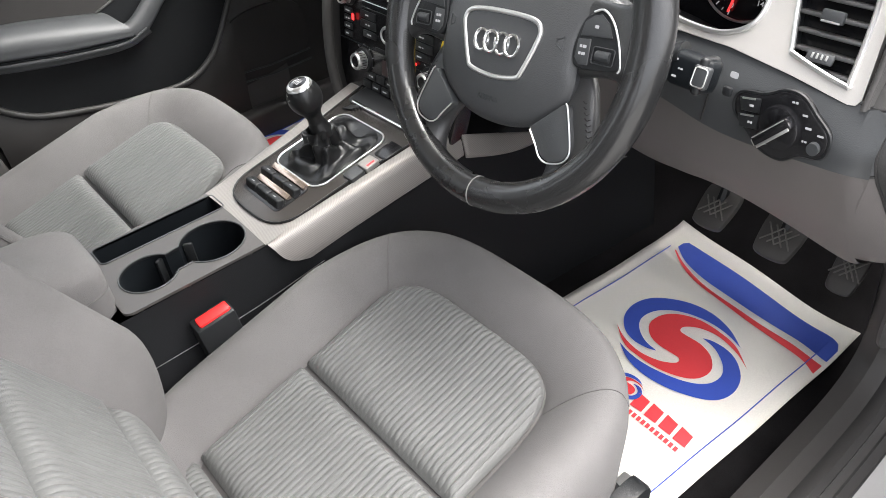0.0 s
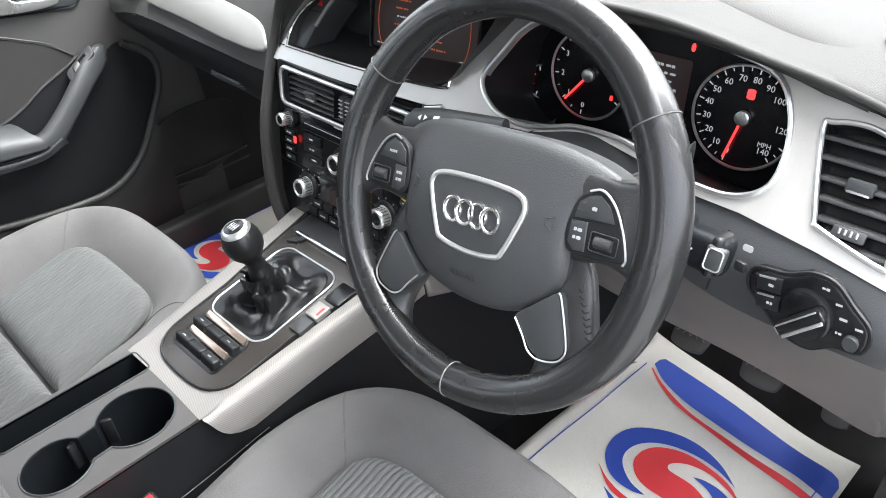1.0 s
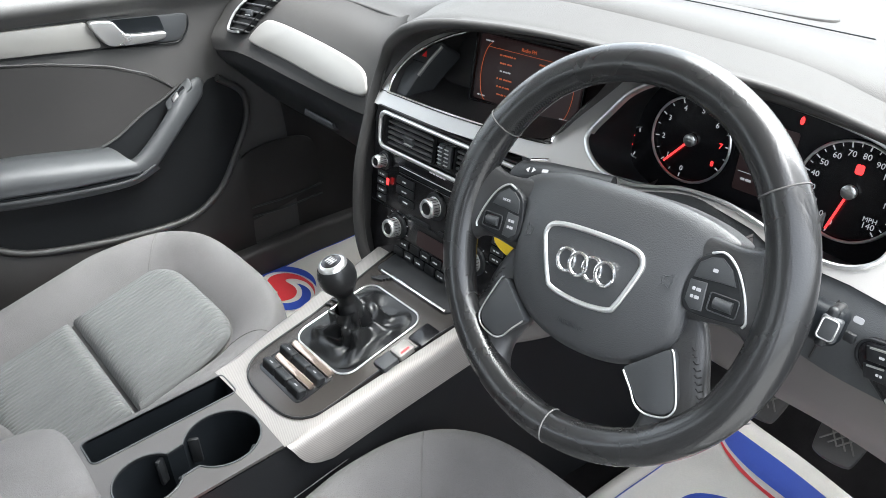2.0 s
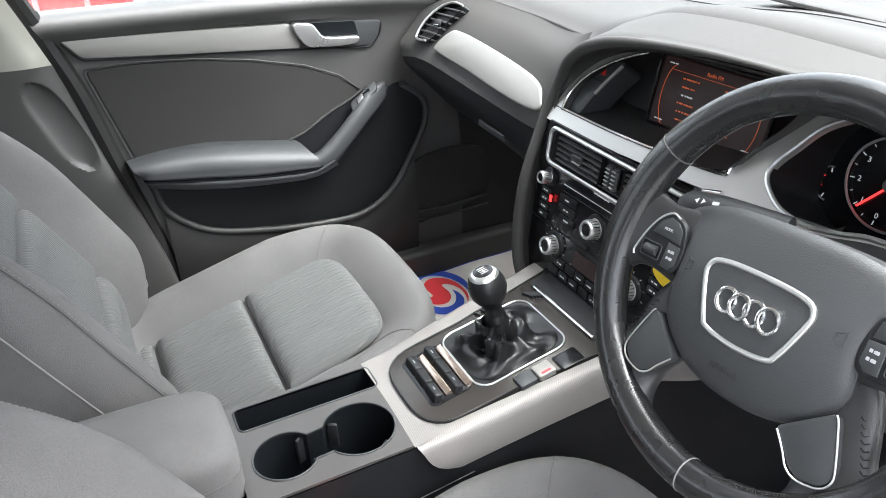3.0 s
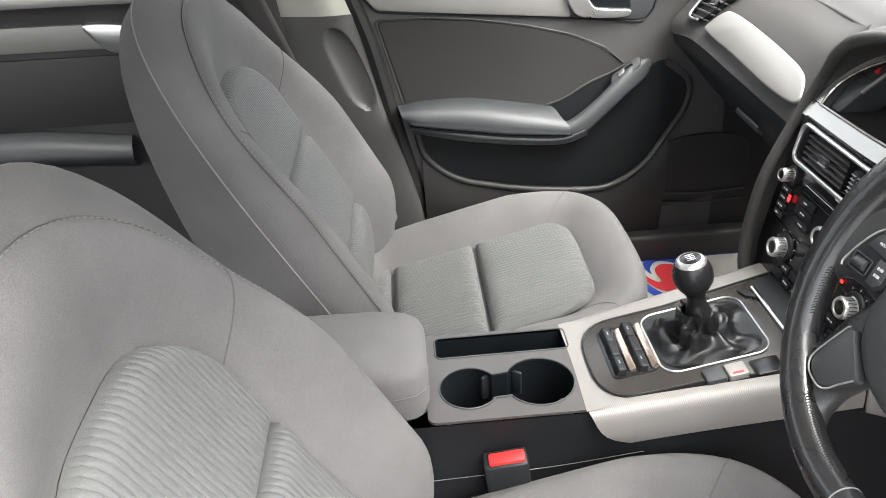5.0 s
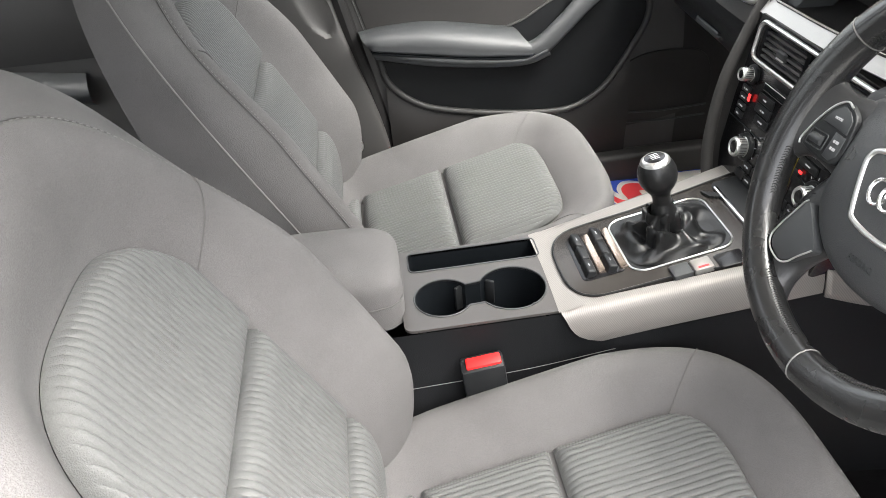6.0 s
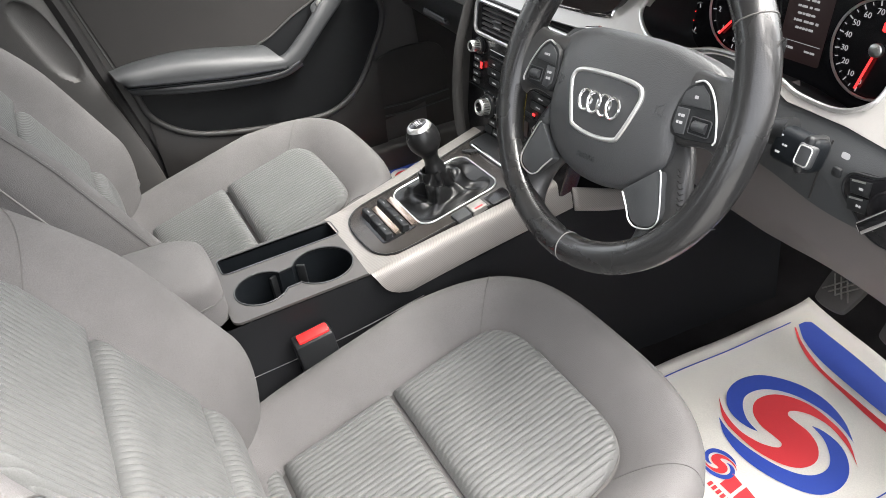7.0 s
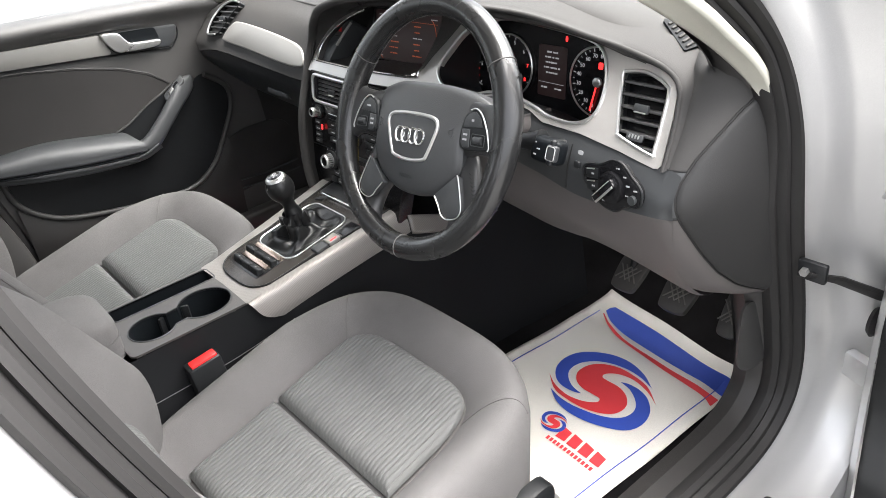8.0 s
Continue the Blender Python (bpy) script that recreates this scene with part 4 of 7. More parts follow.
part("airbag_lettering", words("AIRBAG", 0.0085, WL @ pose(-0.004, -0.069, pad_h(0, -0.069) + 0.0003, 16, 0, 0)), SLATE, pad, "embossed lettering")
for sx in (-1, 1):
    hm = [(0.071, 0.004), (0.071, -0.003), (0.074, -0.003), (0.0785, -0.006), (0.0785, 0.007), (0.074, 0.004), (0.071, 0.004)]
    part("horn_mark", tube([WL @ Vector((sx * x, y, pad_h(x, y) + 0.0002)) for x, y in hm], 0.0005, 5), SLATE, pad, "embossed horn sign")
# upper spokes with switch pods, lower spokes with silver-edged panels
for sx in (-1, 1):
    S = lambda rows: [(sx * a, b, sx * c, d, h, t) for a, b, c, d, h, t in rows]
    part("spoke", web(S([(0.060, 0.046, 0.060, -0.030, -0.013, 0.011), (0.095, 0.046, 0.095, -0.027, -0.012, 0.011), (0.125, 0.044, 0.127, -0.022, -0.009, 0.011), (0.145, 0.051, 0.147, -0.028, -0.006, 0.012), (0.160, 0.072, 0.160, -0.050, -0.003, 0.012), (0.172, 0.086, 0.166, -0.068, -0.003, 0.008)])), WORN, wheel, "black leather spoke")
    pod = [(sx * x, y) for x, y in ((0.094, 0.0250), (0.104, 0.0330), (0.114, 0.0355), (0.126, 0.0270), (0.1365, 0.0100), (0.1435, -0.0090), (0.1400, -0.0145), (0.115, -0.0180), (0.097, -0.0180), (0.090, -0.0120), (0.0885, 0.004))]
    p = part("switch_pod", slab([tuple(q) for q in smooth_loop(pod, 66)], 0.016, WL @ pose(0, 0, 0.0045), 0.0022, 3), HARD, wheel, "black switch pod")
    top = WL @ pose(0, 0, 0.0049)
    edge = [top @ Vector((sx * x, y, 0)) for x, y in ((0.104, 0.0335), (0.1145, 0.0362), (0.1270, 0.0275), (0.1378, 0.0100), (0.1448, -0.0090), (0.1435, -0.0150))]
    part("pod_edge", tube(spline(edge, 30), 0.0011, 8), SATIN, p, "satin silver edge")
    key = [(sx * x, y) for x, y in ((0.0965, 0.0235), (0.1045, 0.0300), (0.1135, 0.0325), (0.1235, 0.0255), (0.1300, 0.0135), (0.112, 0.0125), (0.0945, 0.0110))]
    part("key", slab(key, 0.003, top @ pose(0, 0, 0.0008), 0.0008), SLATE, p)
    part("key", slab([(sx * x, y) for x, y in ((0.0930, 0.0085), (0.1075, 0.0095), (0.1090, -0.0140), (0.0985, -0.0150), (0.0925, -0.0090))], 0.003, top @ pose(0, 0, 0.0008), 0.0008), SLATE, p)
    part("scroll_frame", tube([top @ Vector((sx * 0.1245 + x, -0.0035 + y, 0.0008)) for x, y in rounded(0.0240, 0.0150, 0.002, 3)], 0.0006, 5, closed=True), SLATE, p)
    part("scroll_wheel", tube([top @ Vector((sx * 0.117, -0.0035, -0.0005)), top @ Vector((sx * 0.132, -0.0035, -0.0005))], 0.0048, 14), SLATE, p, "ribbed scroll wheel")
    part("mark", words("MODE", 0.0036, top @ pose(-0.112, 0.0205, 0.0012)) if sx < 0 else text_line(0.0060, 0.0032, top @ pose(0.112, 0.021, 0.0012), 71), WHITE, p)
    for dy in (0.002, -0.0045):
        part("mark", text_line(0.0075, 0.0030, top @ pose(sx * 0.1005, dy, 0.0012), 72), WHITE, p)
    part("spoke", web(S([(0.040, -0.062, 0.096, -0.014, -0.020, 0.010), (0.054, -0.081, 0.110, -0.032, -0.019, 0.011), (0.066, -0.099, 0.120, -0.056, -0.016, 0.011), (0.0755, -0.117, 0.127, -0.080, -0.016, 0.012), (0.0740, -0.137, 0.141, -0.096, -0.011, 0.013), (0.058, -0.155, 0.160, -0.088, -0.003, 0.012), (0.048, -0.166, 0.170, -0.084, -0.003, 0.008)])), WORN, wheel, "black leather spoke")
    pan = [(sx * x, y) for x, y in ((0.0555, -0.0860), (0.0930, -0.0530), (0.0975, -0.0590), (0.1095, -0.0900), (0.1105, -0.1010), (0.1040, -0.1085), (0.0880, -0.1125), (0.0780, -0.1090), (0.0700, -0.0990))]
    PT = WL @ pose(0, 0, 0.0012, -2)
    q = part("spoke_panel", slab(fillet(pan, 0.005), 0.010, PT, 0.001), SLATE, wheel, "dark panel with a silver edge")
    line = [(0.0945, -0.0530), (0.0985, -0.0590), (0.1105, -0.0900), (0.1115, -0.1015), (0.1045, -0.1097), (0.0880, -0.1138), (0.0772, -0.1100), (0.0690, -0.0995), (0.0580, -0.0870)]
    part("panel_edge", tube(spline([PT @ Vector((sx * x, y, 0.0004)) for x, y in line], 48), 0.0009, 8), SATIN, q, "satin silver edge")
    st = []
    for k in range(9):
        x, y = 0.1090 + 0.0024 * k, -0.048 - 0.0050 * k
        st += [tube([WL @ Vector((sx * (x - 0.004), y, -0.0085 + 0.0006 * k)), WL @ Vector((sx * (x - 0.001), y - 0.0020, -0.0088 + 0.0006 * k))], 0.0006, 4), tube([WL @ Vector((sx * (x + 0.0018), y, -0.0105 + 0.0006 * k)), WL @ Vector((sx * (x - 0.001), y - 0.0020, -0.0088 + 0.0006 * k))], 0.0006, 4)]
    tagged(part("stitching", joined(*st), STITCH, wheel), kind="stuff")
# column shroud behind the wheel
part("column_shroud", patch([[(-0.06, 0.05, -0.005), (0.0, 0.04, 0.012), (0.06, 0.05, -0.005)], [(-0.07, 0.17, -0.02), (0.0, 0.17, -0.005), (0.07, 0.17, -0.02)]], 12, 6), HARD, wheel)
part("lower_shroud", patch([[(-0.06, 0.05, -0.005), (-0.065, 0.05, -0.03), (0.0, 0.04, -0.065), (0.065, 0.05, -0.03), (0.06, 0.05, -0.005)], [(-0.07, 0.20, -0.02), (-0.075, 0.20, -0.05), (0.0, 0.20, -0.10), (0.075, 0.20, -0.05), (0.07, 0.20, -0.02)]], 24, 8), KNEE, wheel, "warm grey lower shroud")
part("hub", lathe([(0.05, -0.005), (0.06, -0.03), (0.055, -0.075), (0, -0.075)], WL, 28), HARD, wheel)
# column stalks
stalk = thing("wiper_stalk", "black wiper stalk with white symbols", "column stalk", (0.44, 0.075, 0.605))
part("arm", tube([(0.0, 0.0, 0.0), (0.05, 0.012, 0.003), (0.078, 0.016, 0.008)], [0.008, 0.011, 0.016], 12), HARD, stalk)
HS = pose(0.092, 0.012, -0.004, -18, 4, 4)
part("head", block(0.046, 0.028, 0.034, HS @ pose(0, 0, -0.014), 0.008, 3), TUNNEL, stalk, "black stalk head")
part("collar", block(0.010, 0.031, 0.037, HS @ pose(0.012, 0, -0.0155), 0.006, 3), HARD, stalk)
part("rocker", block(0.017, 0.010, 0.022, HS @ pose(0.014, -0.0125, -0.008), 0.003, 3), SLATE, stalk, "grey rocker switch")
part("rocker_trim", tube([HS @ Vector((0.014 + x, -0.0172, 0.003 + y)) for x, y in rounded(0.013, 0.018, 0.003, 3)], 0.0008, 5, closed=True), SATIN, stalk, "satin silver edge")
for k in range(3):
    part("mark", text_line(0.0052, 0.0022, HS @ pose(-0.012 + 0.004 * (k % 2), -0.0144, 0.012 - 0.008 * k, 90, 0, 0), 200 + k), WHITE, stalk)
stalk2 = thing("indicator_stalk", "black indicator stalk with white symbols", "column stalk", (0.302, 0.106, 0.636))
part("arm", tube([(0.0, 0.0, 0.0), (-0.030, -0.007, -0.004), (-0.070, -0.018, -0.010), (-0.104, -0.027, -0.015), (-0.113, -0.030, -0.017)], [0.011, 0.014, 0.0185, 0.0180, 0.011], 18, flat=0.8), HARD, stalk2, "tapered black lever")
part("chrome_tip", tube([(-0.088, 0.000, -0.003), (-0.108, -0.006, -0.006)], [0.0055, 0.0045], 10), CHROME, stalk2, "chrome end of the cruise lever")
SKA = axes((-0.078, -0.0325, 0.0030), (0.94, 0.25, 0.14), (-0.05, 0.62, 0.78), (0.05, -0.78, 0.62))
part("arrow_mark", joined(slab([(-0.006, 0), (-0.002, 0.003), (-0.002, -0.003)], 0.0004, SKA @ pose(-0.006, 0, 0.0)), slab([(0.006, 0), (0.002, 0.003), (0.002, -0.003)], 0.0004, SKA @ pose(-0.006, 0, 0.0))), WHITE, stalk2)
part("beam_mark", text_line(0.009, 0.0040, SKA @ pose(0.012, 0, 0.0), 33), WHITE, stalk2)
# key with a yellow tag
tag = thing("key_tag", "yellow plastic key tag hanging by the column", "key tag", (0.178, 0.080, 0.523))
part("tag_plate", slab([tuple(p) for p in smooth_loop([(-0.018, 0.016), (0.0, 0.013), (0.020, 0.016), (0.022, -0.004), (0.006, -0.013), (-0.016, -0.010), (-0.022, 0.0)], 36)], 0.002, axes((0, 0, 0), (0.95, 0.0, -0.25), (0.2, 0.3, 0.95), (0.1, -0.95, 0.3)), 0.0006), YELLOW, tag)
part("tag_ring", tube([(0.006 + 0.006 * math.cos(a * 0.4), 0, 0.022 + 0.008 * math.sin(a * 0.4)) for a in range(16)], 0.001, 5, closed=True), SATIN, tag)

# ---- dashboard ----
FA = radians(35)
FM = axes((0, 0.15, 0.605), (1, 0, 0), (0, math.sin(FA), math.cos(FA)), (0, -math.cos(FA), math.sin(FA)))
dash = thing("dashboard", "dark grained dashboard with silver fascia trim", "dashboard", (0, 0.3, 0.6))
D0 = Matrix.Translation((0, -0.3, -0.6))


def dpart(name, bm, ma, parent=None, label="", smooth=True):
    bm.transform(D0)
    return part(name, bm, ma, parent or dash, label, smooth)


def fpt(x, w, h=0.0):
    return FM @ Vector((x, w, h))


# upper pad: hump over screen and dials, falling away to the passenger's side
top_rows = [
    [(-0.745, 0.215, 0.640), (-0.60, 0.245, 0.684), (-0.40, 0.255, 0.688), (-0.24, 0.240, 0.690), (-0.12, 0.205, 0.700), (0.0, 0.185, 0.728), (0.16, 0.178, 0.742), (0.32, 0.186, 0.742), (0.46, 0.200, 0.732), (0.56, 0.212, 0.708), (0.65, 0.215, 0.668), (0.70, 0.225, 0.630)],
    [(-0.745, 0.28, 0.660), (-0.60, 0.30, 0.700), (-0.40, 0.31, 0.706), (-0.24, 0.30, 0.710), (-0.12, 0.26, 0.735), (0.0, 0.24, 0.772), (0.16, 0.23, 0.786), (0.32, 0.24, 0.780), (0.46, 0.25, 0.762), (0.56, 0.26, 0.735), (0.65, 0.26, 0.700), (0.71, 0.26, 0.640)],
    [(-0.745, 0.42, 0.675), (-0.60, 0.45, 0.705), (-0.40, 0.47, 0.712), (-0.24, 0.46, 0.715), (-0.12, 0.44, 0.722), (0.0, 0.43, 0.738), (0.16, 0.42, 0.745), (0.32, 0.42, 0.742), (0.46, 0.42, 0.735), (0.56, 0.40, 0.7275), (0.66, 0.38, 0.712), (0.735, 0.37, 0.665)],
    [(-0.745, 0.70, 0.680), (-0.60, 0.76, 0.695), (-0.40, 0.82, 0.698), (-0.24, 0.86, 0.698), (-0.12, 0.88, 0.698), (0.0, 0.89, 0.698), (0.16, 0.88, 0.698), (0.32, 0.85, 0.698), (0.46, 0.81, 0.698), (0.56, 0.77, 0.698), (0.66, 0.73, 0.695), (0.74, 0.69, 0.680)],
]
toppad = dpart("top_pad", patch(top_rows, 80, 40), DASHTOP, None, "grained dark grey top pad")
toppad.modifiers.new("thickness", 'SOLIDIFY').thickness = 0.010
# seam of the airbag lid and the defroster strip
dpart("top_seam", tube(spline([(-0.70, 0.36, 0.688), (-0.40, 0.42, 0.7105), (-0.15, 0.44, 0.7215), (0.02, 0.43, 0.741), (0.16, 0.42, 0.7475), (0.40, 0.43, 0.741)], 60), 0.0009, 5), HARD, toppad)
dpart("speaker_cover", slab([tuple(p) for p in smooth_loop([(-0.22, -0.03), (-0.15, 0.04), (0.10, 0.05), (0.2, 0.02), (0.2, -0.05), (-0.1, -0.05)], 48)], 0.006, axes((0.10, 0.53, 0.733), (1, 0, 0), (0, 1, -0.11), (0, 0.11, 1)), 0.003), DASHTOP, toppad, "raised speaker cover")
DMM = axes((0.608, 0.269, 0.7246), (0.80, -0.46, -0.32), (0.44, 0.89, 0.06), (0.28, -0.17, 0.94))
DVO = fillet([(-0.036, -0.012), (-0.034, 0.012), (0.034, 0.013), (0.038, -0.015)], 0.004)
vent_d = dpart("demister_vent", slab(DVO, 0.004, DMM @ pose(0, 0, 0.0012)), TUNNEL, toppad, "black slatted demister vent")
for k in range(6):
    dpart("slat", block(0.0040, 0.021, 0.003, DMM @ pose(-0.026 + 0.0108 * k, 0.0, 0.0004, 0, 0, 22), 0.001), DASHTOP, vent_d)

# passenger front face, inlay, glove box
pf = [
    [(-0.745, 0.215, 0.640), (-0.60, 0.245, 0.684), (-0.40, 0.255, 0.688), (-0.24, 0.240, 0.690), (-0.13, 0.190, 0.720)],
    [(-0.735, 0.185, 0.615), (-0.60, 0.205, 0.652), (-0.40, 0.210, 0.654), (-0.24, 0.195, 0.655), (-0.15, 0.165, 0.66)],
    [(-0.72, 0.150, 0.585), (-0.60, 0.165, 0.597), (-0.40, 0.165, 0.590), (-0.24, 0.160, 0.588), (-0.16, 0.150, 0.60)],
    [(-0.71, 0.145, 0.560), (-0.60, 0.150, 0.573), (-0.40, 0.150, 0.566), (-0.24, 0.150, 0.560), (-0.17, 0.145, 0.565)],
]
face = dpart("passenger_face", patch(pf, 50, 20), DASHTOP, None)
gl = [
    [(-0.715, 0.150, 0.558), (-0.60, 0.156, 0.568), (-0.40, 0.156, 0.561), (-0.24, 0.156, 0.555), (-0.165, 0.150, 0.56)],
    [(-0.715, 0.165, 0.53), (-0.60, 0.165, 0.525), (-0.40, 0.165, 0.52), (-0.24, 0.163, 0.515), (-0.17, 0.155, 0.51)],
    [(-0.715, 0.24, 0.46), (-0.60, 0.23, 0.45), (-0.40, 0.23, 0.44), (-0.24, 0.22, 0.43), (-0.175, 0.20, 0.43)],
    [(-0.715, 0.38, 0.38), (-0.60, 0.38, 0.36), (-0.40, 0.38, 0.35), (-0.24, 0.38, 0.35), (-0.175, 0.34, 0.35)],
]
glove = dpart("glove_box", patch(gl, 40, 24), HARD, None, "dark glove box lid")
dpart("glove_handle", slab(rounded(0.10, 0.020, 0.008), 0.012, axes((-0.385, 0.176, 0.500), (1, 0, -0.02), (0, 0.5, 0.86), (0, -0.86, 0.5)), 0.004), SLATE, glove)
dpart("handle_lip", slab(rounded(0.085, 0.006, 0.002), 0.006, axes((-0.375, 0.168, 0.503), (1, 0, -0.02), (0, 0.5, 0.86), (0, -0.86, 0.5)), 0.002), SLATE, glove)
inl = [(-0.580, 0.172, 0.598), (-0.545, 0.186, 0.633), (-0.50, 0.190, 0.640), (-0.35, 0.184, 0.634), (-0.245, 0.176, 0.624), (-0.212, 0.166, 0.608), (-0.212, 0.158, 0.586), (-0.30, 0.157, 0.583), (-0.45, 0.162, 0.590), (-0.55, 0.165, 0.593)]
IM = axes((-0.4, 0.170, 0.61), (1, 0, 0), (0, 0.45, 0.89), (0, -0.89, 0.45))
inl2 = [(IM.inverted() @ Vector(p)).xy for p in inl]
dpart("aluminium_inlay", slab([tuple(p) for p in smooth_loop([tuple(p) for p in inl2], 72)], 0.010, IM @ pose(0, 0, 0.0075), 0.004, 3), INLAY, None, "pale satin aluminium inlay")


def vent(m, outline, slats, w, h, name="air_vent", rake=0.0, tilt=0, frame_r=0.0036):
    """An air vent: bright frame, dark well, slats and a thumb tab. m: its plane."""
    v = dpart(name, slab(outline, 0.004, m @ pose(0, 0, -0.020)), GLOSS, None, "dark slatted air vent with bright frame")
    side_wall = grid_bm(lambda i, j: m @ Vector((outline[i][0], outline[i][1], -0.022 + 0.022 * j)), len(outline), 2, loop_u=True)
    dpart("well", side_wall, HARD, v)
    if frame_r > 0.001:
        dpart("vent_frame", tube([m @ Vector((x, y, 0.001)) for x, y in outline], frame_r, 8, closed=True), SATIN, v, "satin chrome frame")
    ys = [p[1] for p in outline]
    for k in range(slats):
        y = min(ys) + (max(ys) - min(ys)) * (k + 0.7) / (slats + 0.4)
        cross = []
        n = len(outline)
        for i in range(n):
            a, b = outline[i], outline[(i + 1) % n]
            if (a[1] - y) * (b[1] - y) < 0:
                cross.append(a[0] + (b[0] - a[0]) * (y - a[1]) / (b[1] - a[1]))
        if len(cross) >= 2:
            x0, x1 = min(cross), max(cross)
            dpart("slat", block(x1 - x0 - 0.003, 0.0038, 0.015, m @ pose((x0 + x1) / 2, y, -0.0165, 14 + tilt, 0, rake), 0.0014), VSLAT, v)
    cx = sum(p[0] for p in outline) / len(outline)
    cy = sum(ys) / len(ys)
    dpart("tab", block(0.022, 0.012, 0.006, m @ pose(cx, cy, -0.004, 20, 0, 0), 0.002), SLATE, v)
    dpart("tab_edge", block(0.018, 0.002, 0.003, m @ pose(cx, cy - 0.006, -0.001, 20, 0, 0), 0.001), SATIN, v)
    return v


# passenger side vent
PVM = axes((-0.605, 0.192, 0.632), (0.99, 0.06, 0.12), (-0.05, 0.60, 0.80), (0, -0.80, 0.60))
vent(PVM @ pose(0, 0, 0.012), [tuple(p) for p in smooth_loop([(-0.058, -0.030), (-0.052, 0.006), (-0.020, 0.036), (0.020, 0.046), (0.058, 0.040), (0.030, 0.006), (0.004, -0.030), (-0.03, -0.036)], 48)], 6, 0.1, 0.08, rake=-4, frame_r=0.0008)
dpart("vent_frame", tube(spline([PVM @ Vector((x, y, 0.0135)) for x, y in ((-0.012, -0.0365), (-0.035, -0.037), (-0.056, -0.030), (-0.052, 0.006), (-0.020, 0.036), (0.020, 0.046), (0.057, 0.041))], 50), 0.0024, 8), SATIN, None, "satin chrome arc round the side vent")

# driver's silver fascia with cut-outs for dials and vent
CL = [(0.210, 0.044), (0.222, 0.080), (0.245, 0.116), (0.30, 0.142), (0.38, 0.142), (0.47, 0.134), (0.515, 0.122), (0.538, 0.092), (0.547, 0.055), (0.542, 0.028), (0.515, 0.013), (0.470, 0.014), (0.440, 0.022), (0.395, 0.030), (0.345, 0.028), (0.315, 0.019), (0.280, 0.012), (0.240, 0.018)]
cl = [tuple(p) for p in smooth_loop(CL, 90)]
VENT = [(0.566, 0.088), (0.572, 0.097), (0.600, 0.100), (0.632, 0.089), (0.642, 0.074), (0.651, 0.006), (0.648, -0.002), (0.594, 0.012), (0.588, 0.020)]
vn = [tuple(p) for p in smooth_loop(VENT, 54)]
FAS = [(-0.170, -0.014), (-0.168, 0.0075), (0.0, 0.011), (0.15, 0.021), (0.168, 0.034), (0.190, 0.078), (0.212, 0.106), (0.235, 0.135), (0.30, 0.158), (0.40, 0.156), (0.50, 0.142), (0.56, 0.116), (0.60, 0.111), (0.625, 0.105), (0.642, 0.095), (0.652, 0.080), (0.659, 0.050), (0.664, 0.018), (0.668, -0.010), (0.665, -0.016), (0.658, -0.017), (0.60, -0.007), (0.53, 0.002), (0.46, 0.004), (0.43, 0.016), (0.39, 0.022), (0.345, 0.018), (0.30, 0.008), (0.25, 0.004), (0.20, 0.0), (0.15, -0.002), (0.0, -0.011)]


def cut_slab(outer, holes, depth, m):
    b = plate_with_holes(outer, holes, 0.0, depth)
    b.transform(m)
    return b


fas = dpart("silver_fascia", cut_slab(FAS, [cl, vn], 0.010, FM), SILVER, None, "satin silver fascia panel", True)
dpart("dial_surround", tube([fpt(x, w, 0.001) for x, w in cl], 0.0028, 8, closed=True), SATIN, fas, "bright surround of the dials")
dpart("fascia_edge", tube(spline([fpt(x, w, 0.002) for x, w in [(-0.143, 0.0085)] + FAS[2:9]], 50), 0.0022, 6), CHROME, fas)
vent(FM @ pose(0, 0, 0.0), vn, 6, 0.08, 0.1, tilt=6, frame_r=0.0025)
dpart("vent_wheel", block(0.026, 0.010, 0.004, FM @ pose(0.617, 0.015, -0.002), 0.002), SLATE, fas)
for k in range(4):
    dpart("wheel_rib", block(0.0020, 0.005, 0.002, FM @ pose(0.610 + 0.0045 * k, 0.0155, 0.0015), 0.0005), SATIN, fas)
# dial well
NW = len(cl)
back_y = 0.268


def well_pt(i, j):
    a = fpt(*cl[i])
    t = j / 4
    return Vector((a.x * (1 - 0.02 * t) + 0.39 * 0.02 * t, a.y + (back_y + 0.012 - a.y) * t, a.z - 0.055 * t * max(0.0, min(1.0, (0.665 - a.z) / 0.03)) - 0.006 * t))


cluster = dpart("cluster_well", grid_bm(well_pt, NW, 5, loop_u=True), HARD, None, "instrument cluster with two round dials")
CM = axes((0.385, back_y, 0.642), (1, 0, 0), (0, 0.12, 0.993), (0, -0.993, 0.12))
dpart("dial_plate", slab(rounded(0.40, 0.20, 0.02), 0.004, CM @ pose(0, -0.015, 0)), GLOSS, cluster, "gloss black dial plate")


